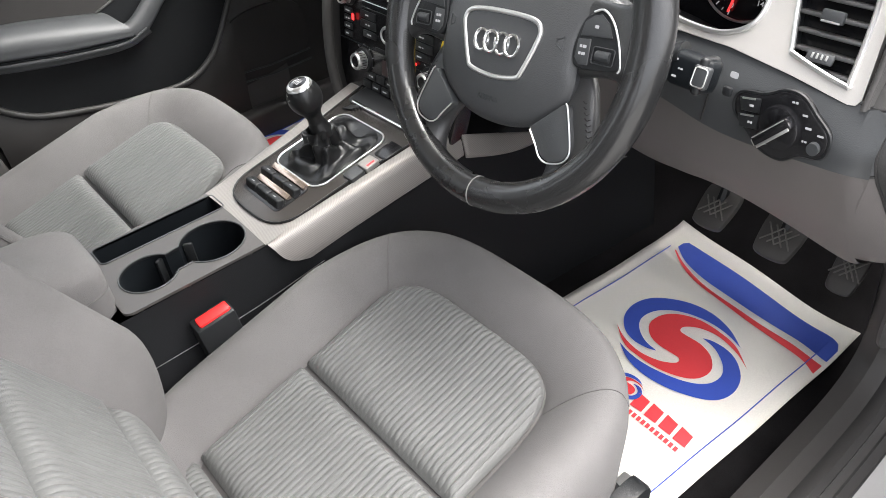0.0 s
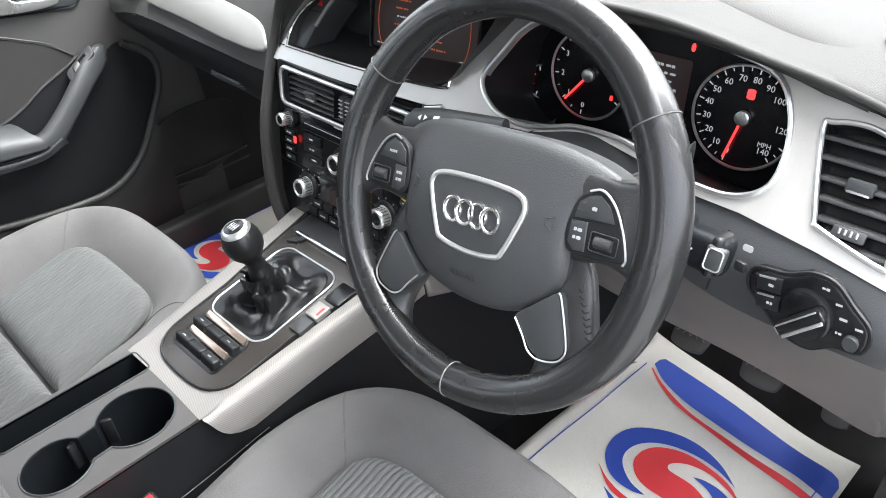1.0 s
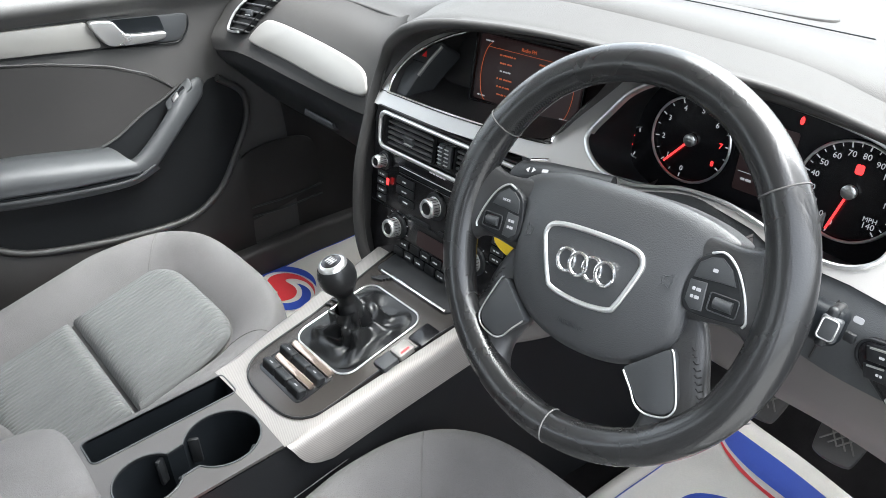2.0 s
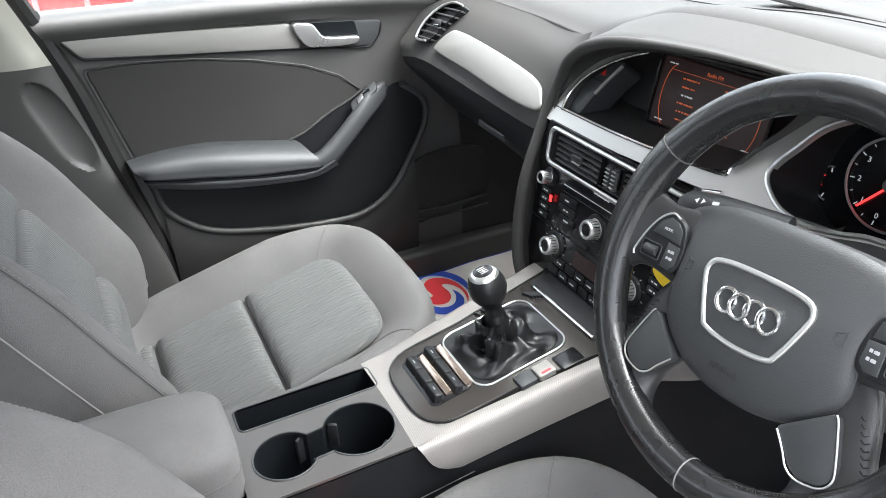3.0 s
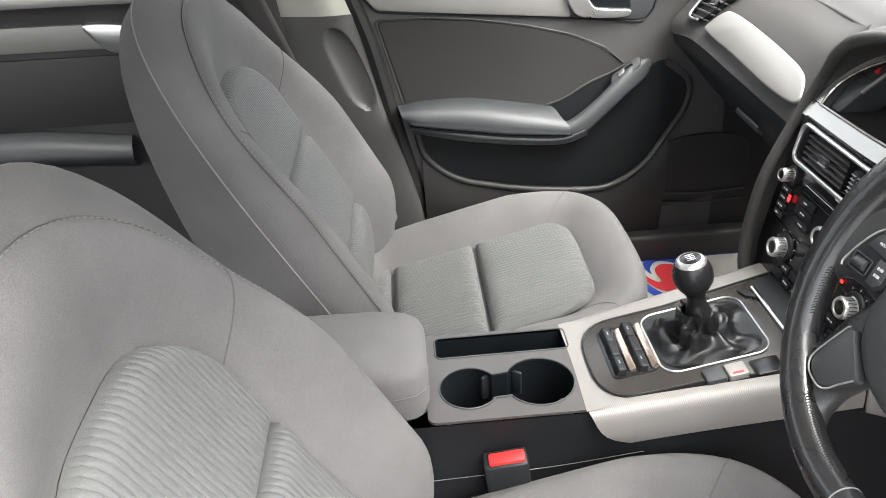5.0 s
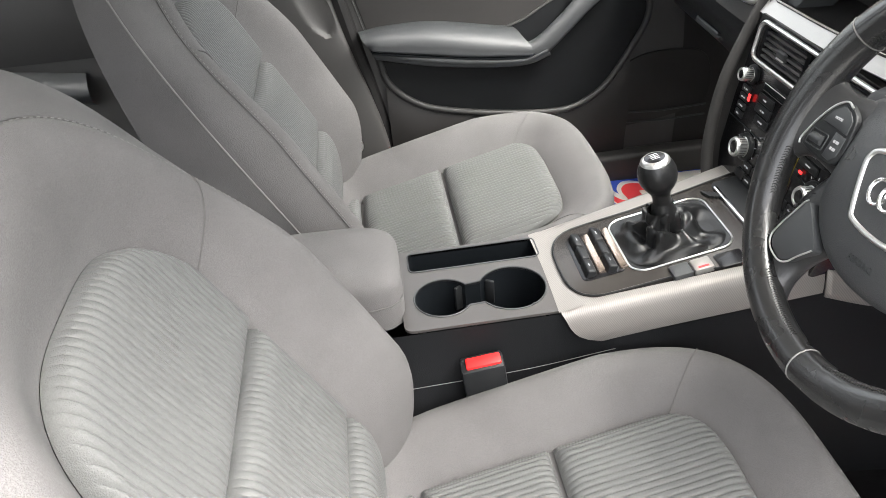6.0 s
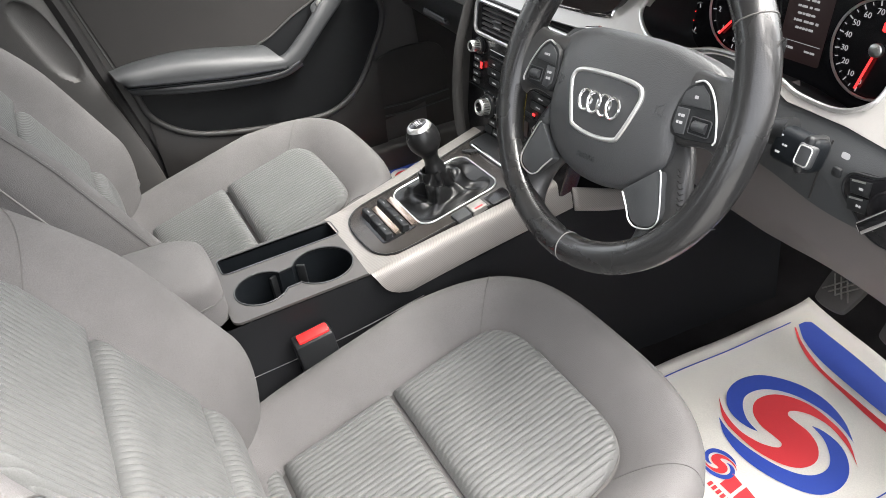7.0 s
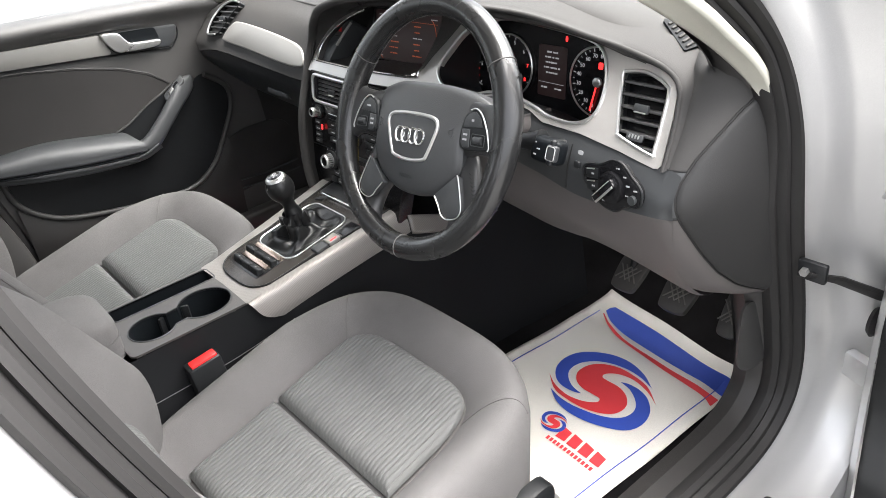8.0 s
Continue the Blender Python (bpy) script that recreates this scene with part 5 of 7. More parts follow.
def dial(cx, cy, r, labels, a0, a1, needle, name):
    """A round dial: ring, ticks, figures, needle."""
    d = dpart(name, tube([CM @ Vector((cx + r * math.cos(2 * math.pi * k / 64), cy + r * math.sin(2 * math.pi * k / 64), 0.004)) for k in range(64)], 0.0016, 6, closed=True), SATIN, cluster, "round dial with white figures")
    n = len(labels)
    for k, t in enumerate(labels):
        a = radians(a0 + (a1 - a0) * k / (n - 1))
        if t:
            dpart("figure", words(t, 0.0088, CM @ pose(cx + r * 0.74 * math.cos(a), cy + r * 0.74 * math.sin(a), 0.0008)), WHITE if t not in ("7", "8") else REDGLOW, d)
        dpart("tick", block(0.005, 0.0012, 0.0006, CM @ pose(cx + r * 0.91 * math.cos(a), cy + r * 0.91 * math.sin(a), 0.0003, 0, 0, math.degrees(a)), 0), WHITE, d)
        if k < n - 1:
            b = radians(a0 + (a1 - a0) * (k + 0.5) / (n - 1))
            dpart("tick", block(0.0032, 0.0008, 0.0006, CM @ pose(cx + r * 0.92 * math.cos(b), cy + r * 0.92 * math.sin(b), 0.0003, 0, 0, math.degrees(b)), 0), WHITE, d)
    a = radians(needle)
    dpart("needle", block(r * 0.80, 0.0024, 0.0018, CM @ pose(cx + r * 0.48 * math.cos(a), cy + r * 0.48 * math.sin(a), 0.003, 0, 0, needle), 0.0005), REDGLOW, d, "red needle")
    dpart("needle_hub", lathe([(0.0075, 0.001), (0.0075, 0.006), (0.006, 0.007), (0, 0.007)], CM @ pose(cx, cy, 0), 20), SATIN, d)
    return d


dial(-0.095, -0.006, 0.050, ["0", "1", "2", "3", "4", "5", "6", "7", "8"], 262, -32, 230, "rev_counter")
speed = dial(0.087, -0.006, 0.052, ["0", "10", "20", "30", "40", "50", "60", "70", "80", "90", "100", "", "120", "", "140"], 256, -48, 256, "speedometer")
dpart("unit_lettering", words("MPH", 0.007, CM @ pose(0.113, -0.028, 0.0008)), WHITE, speed)
dpart("warning_light", slab(rounded(0.008, 0.010, 0.002), 0.001, CM @ pose(0.089, 0.018, 0.001)), REDGLOW, speed, "red warning light")
gauge = dpart("temperature_gauge", tube([CM @ Vector((-0.163 + 0.016 * math.cos(radians(a)), -0.030 + 0.020 * math.sin(radians(a)), 0.001)) for a in range(90, 280, 12)], 0.001, 5), SATIN, cluster)
for a in (100, 150, 200, 250):
    dpart("tick", block(0.005, 0.0014, 0.0005, CM @ pose(-0.163 + 0.012 * math.cos(radians(a)), -0.030 + 0.016 * math.sin(radians(a)), 0.0004, 0, 0, a), 0), REDGLOW if a > 130 and a < 240 else WHITE, gauge)
disp = dpart("info_display", slab(rounded(0.058, 0.080, 0.003), 0.001, CM @ pose(-0.005, -0.004, 0.0012)), SCREENBG, cluster, "dark display with lines of text")
for k, (w, dy) in enumerate(((0.022, 0.026), (0.030, 0.018), (0.027, 0.010), (0.033, 0.002), (0.024, -0.006))):
    dpart("text_bar", text_line(w, 0.0030, CM @ pose(-0.005, dy, 0.0018), 40 + k), WHITE, disp)
for dx in (-0.016, 0.012):
    dpart("text_bar", text_line(0.014, 0.0028, CM @ pose(-0.003 + dx, -0.030, 0.0018), 50 + int(1000 * dx)), WHITE, disp)
dpart("display_line", block(0.052, 0.0006, 0.0004, CM @ pose(-0.005, -0.022, 0.0016), 0), WHITE, disp)
dpart("belt_light", slab([tuple(p) for p in smooth_loop([(-0.0014, -0.004), (0.0014, -0.004), (0.002, 0.001), (0, 0.004), (-0.002, 0.001)], 20)], 0.001, CM @ pose(0.022, 0.050, 0.0016)), REDGLOW, cluster, "red seat belt light")
# screen recess, screen, hazard switch
rec = [(-0.125, 0.195, 0.638), (-0.105, 0.20, 0.672), (-0.06, 0.21, 0.715), (0.0, 0.22, 0.738), (0.10, 0.23, 0.748), (0.19, 0.24, 0.745), (0.215, 0.23, 0.71), (0.18, 0.22, 0.655), (0.15, 0.20, 0.626), (0.0, 0.19, 0.614), (-0.12, 0.18, 0.612)]
rl = smooth_loop(rec, 60)
hood_in = smooth_loop([fpt(-0.143, 0.008, -0.002), fpt(-0.141, 0.048, -0.002), fpt(-0.102, 0.094, -0.002), fpt(-0.040, 0.126, -0.002), (0.06, 0.136, 0.748), (0.20, 0.144, 0.755), (0.255, 0.160, 0.745), (0.19, 0.170, 0.660), (0.15, 0.156, 0.628), (0.0, 0.152, 0.615), fpt(-0.12, 0.008, -0.002)], 60)
recess = dpart("screen_recess", grid_bm(lambda i, j: (hood_in[i].lerp(rl[i], j / 3) + Vector((0, 0.07 * j / 3, 0))), 60, 4, loop_u=True), SOFT, None, "black recess of the centre screen")
bm = bmesh.new()
bm.faces.new([bm.verts.new(v + Vector((0, 0.07, 0))) for v in rl])
dpart("recess_back", bm, SOFT, recess)
SM = axes((0.055, 0.236, 0.660), (0.995, 0.07, 0.0), (0.0, 0.20, 0.98), (0.07, -0.98, 0.20))
screen = dpart("screen", slab(rounded(0.176, 0.088, 0.004), 0.008, SM, 0.001), SCREENBG, recess, "lit colour screen with orange text")
dpart("screen_bezel", tube([SM @ Vector((x, y, 0.0)) for x, y in rounded(0.186, 0.098, 0.006)], 0.003, 6, closed=True), GLOSS, screen)
dpart("arc", tube([SM @ Vector((-0.055 + 0.016 * math.cos(radians(a)) - 0.008, -0.004 + 0.040 * math.sin(radians(a)), 0.001)) for a in range(100, 262, 10)], 0.0005, 4), ORANGE, screen)
dpart("arc", tube([SM @ Vector((0.062 + 0.016 * math.cos(radians(a)), -0.004 + 0.040 * math.sin(radians(a)), 0.001)) for a in range(-80, 82, 10)], 0.0005, 4), ORANGE, screen)
dpart("title", words("Radio FM", 0.0066, SM @ pose(-0.002, 0.0352, 0.0008)), ORANGE, screen)
dpart("title_line", block(0.150, 0.0006, 0.0004, SM @ pose(0.004, 0.0295, 0.0004), 0), ORANGE, screen)
for k in range(6):
    dpart("text_bar", text_line(0.028 - 0.004 * (k % 3), 0.0023, SM @ pose(-0.036, 0.022 - 0.0105 * k, 0.0008), 10 + k), ORANGE if k != 2 else WHITE, screen)
    dpart("text_bar", text_line(0.024 - 0.004 * ((k + 1) % 3), 0.0023, SM @ pose(0.028, 0.022 - 0.0105 * k, 0.0008), 20 + k), ORANGE if k != 2 else WHITE, screen)
for x, y in ((-0.070, 0.037), (0.070, 0.037), (-0.072, -0.038), (0.072, -0.038)):
    dpart("text_bar", text_line(0.016, 0.0020, SM @ pose(x, y, 0.0008), int(1000 * (x + y)) + 90), WHITE, screen)
HZ = [(-0.138, 0.012), (-0.1390, 0.050), (-0.125, 0.072), (-0.106, 0.095), (-0.090, 0.103), (-0.083, 0.097), (-0.097, 0.070), (-0.106, 0.046), (-0.114, 0.012)]
hz_sw = dpart("hazard_switch", slab(fillet(HZ, 0.004), 0.040, FM @ pose(0, 0, -0.007), 0.002), SLATE, recess, "hazard switch with a red triangle")
dpart("triangle", slab([(-0.005, -0.004), (0.005, -0.004), (0, 0.005)], 0.0006, FM @ pose(-0.111, 0.079, -0.0064)), BUCKLE, hz_sw)
dpart("switch_edge", tube(spline([fpt(x, w, -0.0068) for x, w in ((-0.085, 0.096), (-0.097, 0.071), (-0.106, 0.047))], 12), 0.0028, 8), INLAY, hz_sw)
dpart("switch_gap", tube([fpt(-0.133, 0.066, -0.0068), fpt(-0.098, 0.066, -0.0068)], 0.0006, 5), TUNNEL, hz_sw)
# silver band beside the screen, and the hood's dark inside out to its rim
outer = spline([fpt(x, w, 0.001) for x, w in ((-0.161, 0.009), (-0.159, 0.025), (-0.151, 0.050), (-0.135, 0.077), (-0.112, 0.098), (-0.084, 0.113), (-0.055, 0.124))], 42)
inner = spline([fpt(x, w, 0.001) for x, w in ((-0.143, 0.009), (-0.1455, 0.030), (-0.140, 0.050), (-0.126, 0.071), (-0.101, 0.093), (-0.070, 0.112), (-0.045, 0.123))], 42)
rimline = spline([(-0.172, 0.155, 0.612), (-0.168, 0.163, 0.638), (-0.158, 0.168, 0.660), (-0.130, 0.158, 0.686), (-0.075, 0.138, 0.717), (-0.011, 0.129, 0.741), (0.06, 0.131, 0.752)], 42)
band = dpart("silver_band", grid_bm(lambda i, j: outer[i].lerp(inner[i], j / 3), 42, 4), SILVER, None, "satin silver band beside the screen")
dpart("band_edge", tube(inner, 0.0020, 6), CHROME, band)
dpart("hood_lining", grid_bm(lambda i, j: rimline[i].lerp(outer[i], j / 3), 42, 4), SOFT, None, "dark inside of the hood")
# padded roll round the centre stack
arch = spline([(0.674, 0.138, 0.592), (0.670, 0.166, 0.640), (0.658, 0.192, 0.678), (0.630, 0.202, 0.698), (0.577, 0.199, 0.715), (0.52, 0.192, 0.728), (0.42, 0.172, 0.752), (0.30, 0.150, 0.760), (0.16, 0.132, 0.762), (0.05, 0.128, 0.752), (-0.011, 0.126, 0.741), (-0.062, 0.131, 0.723), (-0.100, 0.143, 0.704), (-0.136, 0.156, 0.682), (-0.162, 0.164, 0.652), (-0.172, 0.156, 0.620), (-0.171, 0.134, 0.570), (-0.165, 0.106, 0.50), (-0.160, 0.092, 0.41), (-0.146, 0.090, 0.352), (-0.113, 0.092, 0.335)], 150)


def roll_pt(i, j):
    """Across the padded roll: from the recess over its crest and back into the dash."""
    p = arch[i]
    t = (arch[min(i + 1, 149)] - arch[max(i - 1, 0)]).normalized()
    away = Vector((t.z, 0, -t.x)) * -1.0
    away = away if away.dot(Vector((-0.3, 0, 0.5)) + Vector((p.x - 0.1, 0, p.z - 0.5))) > 0 else -away
    slim = max(0.0, min(1.0, (i - 58) / 24))
    r = 0.0035 + 0.0055 * slim
    if j < 11:
        a = radians(-150 + 27 * j)
        q = p + away * (r * math.sin(a)) + Vector((0, -r * math.cos(a), 0))
        return q
    up = max(0.0, min(1.0, (p.z - 0.655) / 0.06))
    up = up * up * (3 - 2 * up)
    edge = p + away * r
    low_end = edge + away * 0.004 + Vector((0, 0.075, 0))
    px = min(p.x, 0.66) - 0.05 * (1 - max(0.0, min(1.0, (p.x + 0.12) / 0.20)))
    top_end = Vector((px, float(np.interp(px, XS, YS)), float(np.interp(px, XS, ZS)) - 0.0015))
    out = max(0.0, min(1.0, (p.x - 0.53) / 0.07))
    end = low_end.lerp(top_end, up).lerp(edge + away * 0.012 + Vector((0, 0.055, 0)), out)
    k = (j - 10) / 9
    mid = edge + Vector((0, 0.035 - 0.015 * out, 0)) + away * 0.006
    return edge.lerp(mid, k).lerp(mid.lerp(end, k), k)


crown = spline(top_rows[1], 90)
XS, YS, ZS = [p.x for p in crown], [p.y + 0.003 for p in crown], [p.z + 0.0005 for p in crown]
rb = grid_bm(roll_pt, 150, 20)
dpart("stack_roll", rb, DASHTOP, None, "padded dark roll round the centre stack")

# centre stack
SA = math.atan(0.16)
SKM = axes((0, 0.118, 0.48), (1, 0, 0), (0, math.sin(SA), math.cos(SA)), (0, -math.cos(SA), math.sin(SA)))
stack = dpart("stack_panel", slab([(-0.150, 0.118), (0.150, 0.118), (0.150, -0.05), (0.135, -0.125), (-0.135, -0.125), (-0.152, -0.08), (-0.155, 0.0)], 0.03, SKM, 0.004), GLOSS, None, "gloss black radio and heating panel")
for cx, w in ((-0.064, 0.104), (0.088, 0.110)):
    vent(SKM @ pose(cx, 0.0885, 0.0065), rounded(w, 0.043, 0.007, 4), 5, 0.1, 0.05, tilt=-8, frame_r=0.0009)
dpart("stack_frame", tube([SKM @ Vector((x, y, 0.006)) for x, y in rounded(0.286, 0.052, 0.012, 5, 0.012, 0.0885)], 0.0032, 8, closed=True), SATIN, stack, "satin silver vent frame")
for k in range(2):
    th_w = dpart("thumb_wheel", tube([SKM @ Vector((0.006 + 0.013 * k, 0.074, 0.004)), SKM @ Vector((0.006 + 0.013 * k, 0.104, 0.004))], 0.0055, 10), SLATE, stack)
    for q in range(5):
        dpart("wheel_rib", block(0.008, 0.0016, 0.002, SKM @ pose(0.006 + 0.013 * k, 0.078 + 0.0055 * q, 0.0085), 0.0004), SATIN, th_w)


def knob(x, y, r, name="rotary_knob"):
    k = dpart(name, lathe([(r * 1.08, 0.0), (r * 1.06, 0.004), (r * 0.98, 0.005), (r, 0.010), (r, 0.018), (r * 0.90, 0.0205), (r * 0.70, 0.0205), (r * 0.66, 0.0185), (0, 0.0185)], SKM @ pose(x, y, 0), 32), SATIN, stack, "satin chrome rotary knob")
    dpart("knob_face", lathe([(r * 0.64, 0.0186), (r * 0.60, 0.0196), (0, 0.0200)], SKM @ pose(x, y, 0), 24), GLOSS, k)
    dpart("knob_base", lathe([(r * 1.5, 0.0005), (r * 1.42, 0.004), (r * 1.1, 0.005)], SKM @ pose(x, y, 0), 30), HARD, k)
    for q in range(20):
        dpart("knurl", block(0.0011, 0.0012, 0.011, SKM @ pose(x, y, 0, 0, 0, 18 * q) @ pose(r, 0, 0.006), 0.0004), CHROME, k)
    return k


knob(-0.1205, 0.0405, 0.0095)
knob(0.000, 0.0100, 0.0140)
knob(-0.082, -0.053, 0.0140)
knob(0.087, -0.0375, 0.0140)
dpart("maker_bar", text_line(0.034, 0.0040, SKM @ pose(-0.004, 0.0555, 0.0008), 61), WHITE, stack)
dpart("disc_slot", slab(rounded(0.150, 0.0065, 0.002), 0.002, SKM @ pose(-0.010, 0.0385, 0.002), 0.0005), TUNNEL, stack, "disc slot")
dpart("slot_lip", tube([SKM @ Vector((-0.085, 0.0425, 0.002)), SKM @ Vector((0.065, 0.0425, 0.002))], 0.0007, 5), SATIN, stack)
dpart("slot_lip", tube([SKM @ Vector((-0.085, 0.0330, 0.002)), SKM @ Vector((0.065, 0.0330, 0.002))], 0.0005, 5), SLATE, stack)


def button(x, y, w, h, mark=True, seed=1, ma=None):
    bt = dpart("push_button", slab(rounded(w, h, 0.0018, 3), 0.003, SKM @ pose(x, y, 0.0024), 0.0008), ma or HARD, stack, "small black push button")
    if mark:
        dpart("mark", text_line(min(0.6 * w, 0.011), 0.0024, SKM @ pose(x, y, 0.0027), seed), WHITE, bt)


# radio keys in two columns, keys round the knobs, heating keys below
for k in range(4):
    button(-0.1245, 0.0175 - 0.0125 * k, 0.022, 0.0095, True, 80 + k)
    button(0.1250, 0.0175 - 0.0125 * k, 0.022, 0.0095, True, 90 + k)
for k, (x, y, w, h) in enumerate(((-0.070, 0.0215, 0.040, 0.012), (-0.070, 0.0065, 0.040, 0.012), (-0.066, -0.0085, 0.034, 0.011), (0.064, 0.0215, 0.050, 0.012), (0.064, 0.0065, 0.050, 0.012), (0.060, -0.0085, 0.040, 0.011), (-0.030, -0.0270, 0.040, 0.007), (0.030, -0.0270, 0.040, 0.007))):
    button(x, y, w, h, k not in (6, 7), 100 + k)
for r, y in ((0, -0.0750), (1, -0.0915)):
    for k in range(6 + r):
        button(-0.062 + 0.0245 * k - 0.012 * r, y, 0.021, 0.0125, (k + r) % 3 != 1, 120 + 10 * r + k)
for x in (-0.082, 0.087):
    for q in range(7):
        a = radians(200 - 36 * q)
        dpart("scale_mark", block(0.0030, 0.0007, 0.0004, SKM @ pose(x + 0.0245 * math.cos(a), (-0.053 if x < 0 else -0.0375) + 0.0245 * math.sin(a), 0.0005, 0, 0, math.degrees(a)), 0), WHITE, stack)
dpart("panel_gap", tube([SKM @ Vector((-0.148, -0.0300, 0.0004)), SKM @ Vector((0.148, -0.0300, 0.0004))], 0.0010, 5), TUNNEL, stack)
dpart("clock_display", slab(rounded(0.006, 0.0105, 0.001), 0.0008, SKM @ pose(-0.109, 0.0105, 0.0035)), REDGLOW, stack, "red lit indicator")
dpart("clock_display", slab(rounded(0.007, 0.004, 0.001), 0.0008, SKM @ pose(0.052, -0.0215, 0.0035)), REDGLOW, stack)
dpart("heating_display", slab(rounded(0.072, 0.024, 0.003), 0.001, SKM @ pose(0.002, -0.052, 0.0015)), SCREENBG, stack)

# driver's lower face: switch panel and knee panel
low = [
    [(0.13, 0.160, 0.612), (0.25, 0.160, 0.616), (0.38, 0.167, 0.627), (0.46, 0.162, 0.616), (0.55, 0.158, 0.610), (0.665, 0.146, 0.597), (0.700, 0.140, 0.590)],
    [(0.13, 0.145, 0.575), (0.25, 0.145, 0.575), (0.38, 0.145, 0.585), (0.46, 0.138, 0.575), (0.55, 0.132, 0.568), (0.665, 0.122, 0.562), (0.700, 0.124, 0.56)],
    [(0.13, 0.150, 0.545), (0.25, 0.150, 0.54), (0.38, 0.145, 0.54), (0.46, 0.138, 0.535), (0.55, 0.128, 0.525), (0.665, 0.116, 0.536), (0.700, 0.126, 0.535)],
]
dpart("switch_panel", patch(low, 60, 16), SLATE, None, "blue-grey switch panel")
knee = [
    [(0.205, 0.150, 0.545), (0.25, 0.150, 0.54), (0.38, 0.146, 0.54), (0.46, 0.139, 0.535), (0.55, 0.129, 0.525), (0.665, 0.117, 0.536), (0.700, 0.127, 0.535)],
    [(0.205, 0.16, 0.49), (0.25, 0.16, 0.48), (0.38, 0.155, 0.47), (0.46, 0.15, 0.47), (0.55, 0.145, 0.465), (0.665, 0.145, 0.47), (0.692, 0.148, 0.474)],
    [(0.205, 0.20, 0.44), (0.25, 0.20, 0.43), (0.38, 0.20, 0.412), (0.46, 0.195, 0.412), (0.55, 0.195, 0.412), (0.665, 0.20, 0.388), (0.688, 0.205, 0.388)],
    [(0.205, 0.29, 0.42), (0.25, 0.29, 0.40), (0.38, 0.28, 0.365), (0.46, 0.27, 0.375), (0.55, 0.27, 0.385), (0.665, 0.27, 0.352), (0.690, 0.275, 0.352)],
    [(0.205, 0.42, 0.43), (0.25, 0.42, 0.41), (0.38, 0.42, 0.38), (0.46, 0.42, 0.39), (0.55, 0.42, 0.39), (0.665, 0.42, 0.37), (0.690, 0.42, 0.37)],
]
dpart("knee_panel", patch(knee, 60, 30), KNEE, None, "warm grey knee panel")
# end of the dash beside the door
def end_y(z):
    """How far back the dash face lies at its outer end, by height."""
    return float(np.interp(z, [0.34, 0.352, 0.388, 0.47, 0.536, 0.56, 0.588, 0.64, 0.69], [0.29, 0.27, 0.20, 0.145, 0.118, 0.121, 0.140, 0.176, 0.212]))


def end_at(z, a, out=0.0):
    """The rounded outer end of the dash; a: 0 at the face, 1.57 at the side."""
    zs = [z + d for d in (-0.012, -0.006, 0, 0.006, 0.012)]
    y = sum(end_y(q) for q in zs) / 5
    return Vector((0.676 + (0.082 + out) * math.sin(a), y + (0.37 - y) * (1 - math.cos(a)) - out * math.cos(a), z))


def cap_edge(z):
    return float(np.interp(z, [0.36, 0.40, 0.43, 0.475, 0.515, 0.55, 0.565, 0.58, 0.605, 0.63, 0.655, 0.675], [0.98, 0.74, 0.60, 0.50, 0.40, 0.30, 0.27, 0.27, 0.35, 0.49, 0.64, 0.82]))


crown = Vector((0.600, 0.385, 0.731))


def end_sheet(i, j):
    """Outer end of the dash, rounding over into its top."""
    a = 1.85 * i / 28 - 0.28
    sink = -0.001 - 0.008 * max(0.0, -a) / 0.28
    if j <= 40:
        return end_at(0.352 + 0.338 * j / 40, a, sink)
    w = math.pi / 2 * (j - 40) / 14
    p = end_at(0.690, a, sink)
    q = p.lerp(crown, 1 - math.cos(w))
    return Vector((q.x, q.y, 0.690 + (crown.z - 0.690) * math.sin(w)))


dpart("end_face", grid_bm(end_sheet, 29, 55), DASHTOP, None, "rounded outer end of the dash")


def cap_pt(i, j):
    z = 0.362 + 0.312 * j / 50
    e = cap_edge(z)
    q = i / 24
    rim_in = min(1.0, q / 0.06) * min(1.0, (50 - j) / 1.5, j / 1.5 + 0.2)
    return end_at(z, e + (1.57 - e) * q, 0.0035 * rim_in ** 0.5)


dpart("end_cap", grid_bm(cap_pt, 25, 51), CAPSHADE, None, "grained dash end cap, darkened to stand for shade")
dpart("cap_gap", tube([end_at(0.362 + 0.312 * j / 50, cap_edge(0.362 + 0.312 * j / 50) - 0.01, 0.0003) for j in range(51)], 0.0016, 6), RUBBER, None)
def end_strip(z0, z1, out):
    """A trim strip round the outer end, from the face to the edge of the cap."""
    def f(i, j):
        z = z0 + (z1 - z0) * j / 12
        return end_at(z, 0.02 + (cap_edge(z) - 0.035) * i / 12, out)
    return grid_bm(f, 13, 13)


dpart("panel_end", end_strip(0.538, 0.592, 0.0012), SLATE, None, "blue-grey end of the switch panel")
dpart("knee_end", end_strip(0.362, 0.5345, 0.0012), KNEE, None, "warm grey end of the knee panel")
for z in (0.5935, 0.5362):
    dpart("panel_seam", tube([end_at(z, -0.10 + (cap_edge(z) + 0.08) * k / 12, 0.0008) for k in range(13)], 0.0010, 5), RUBBER, None)
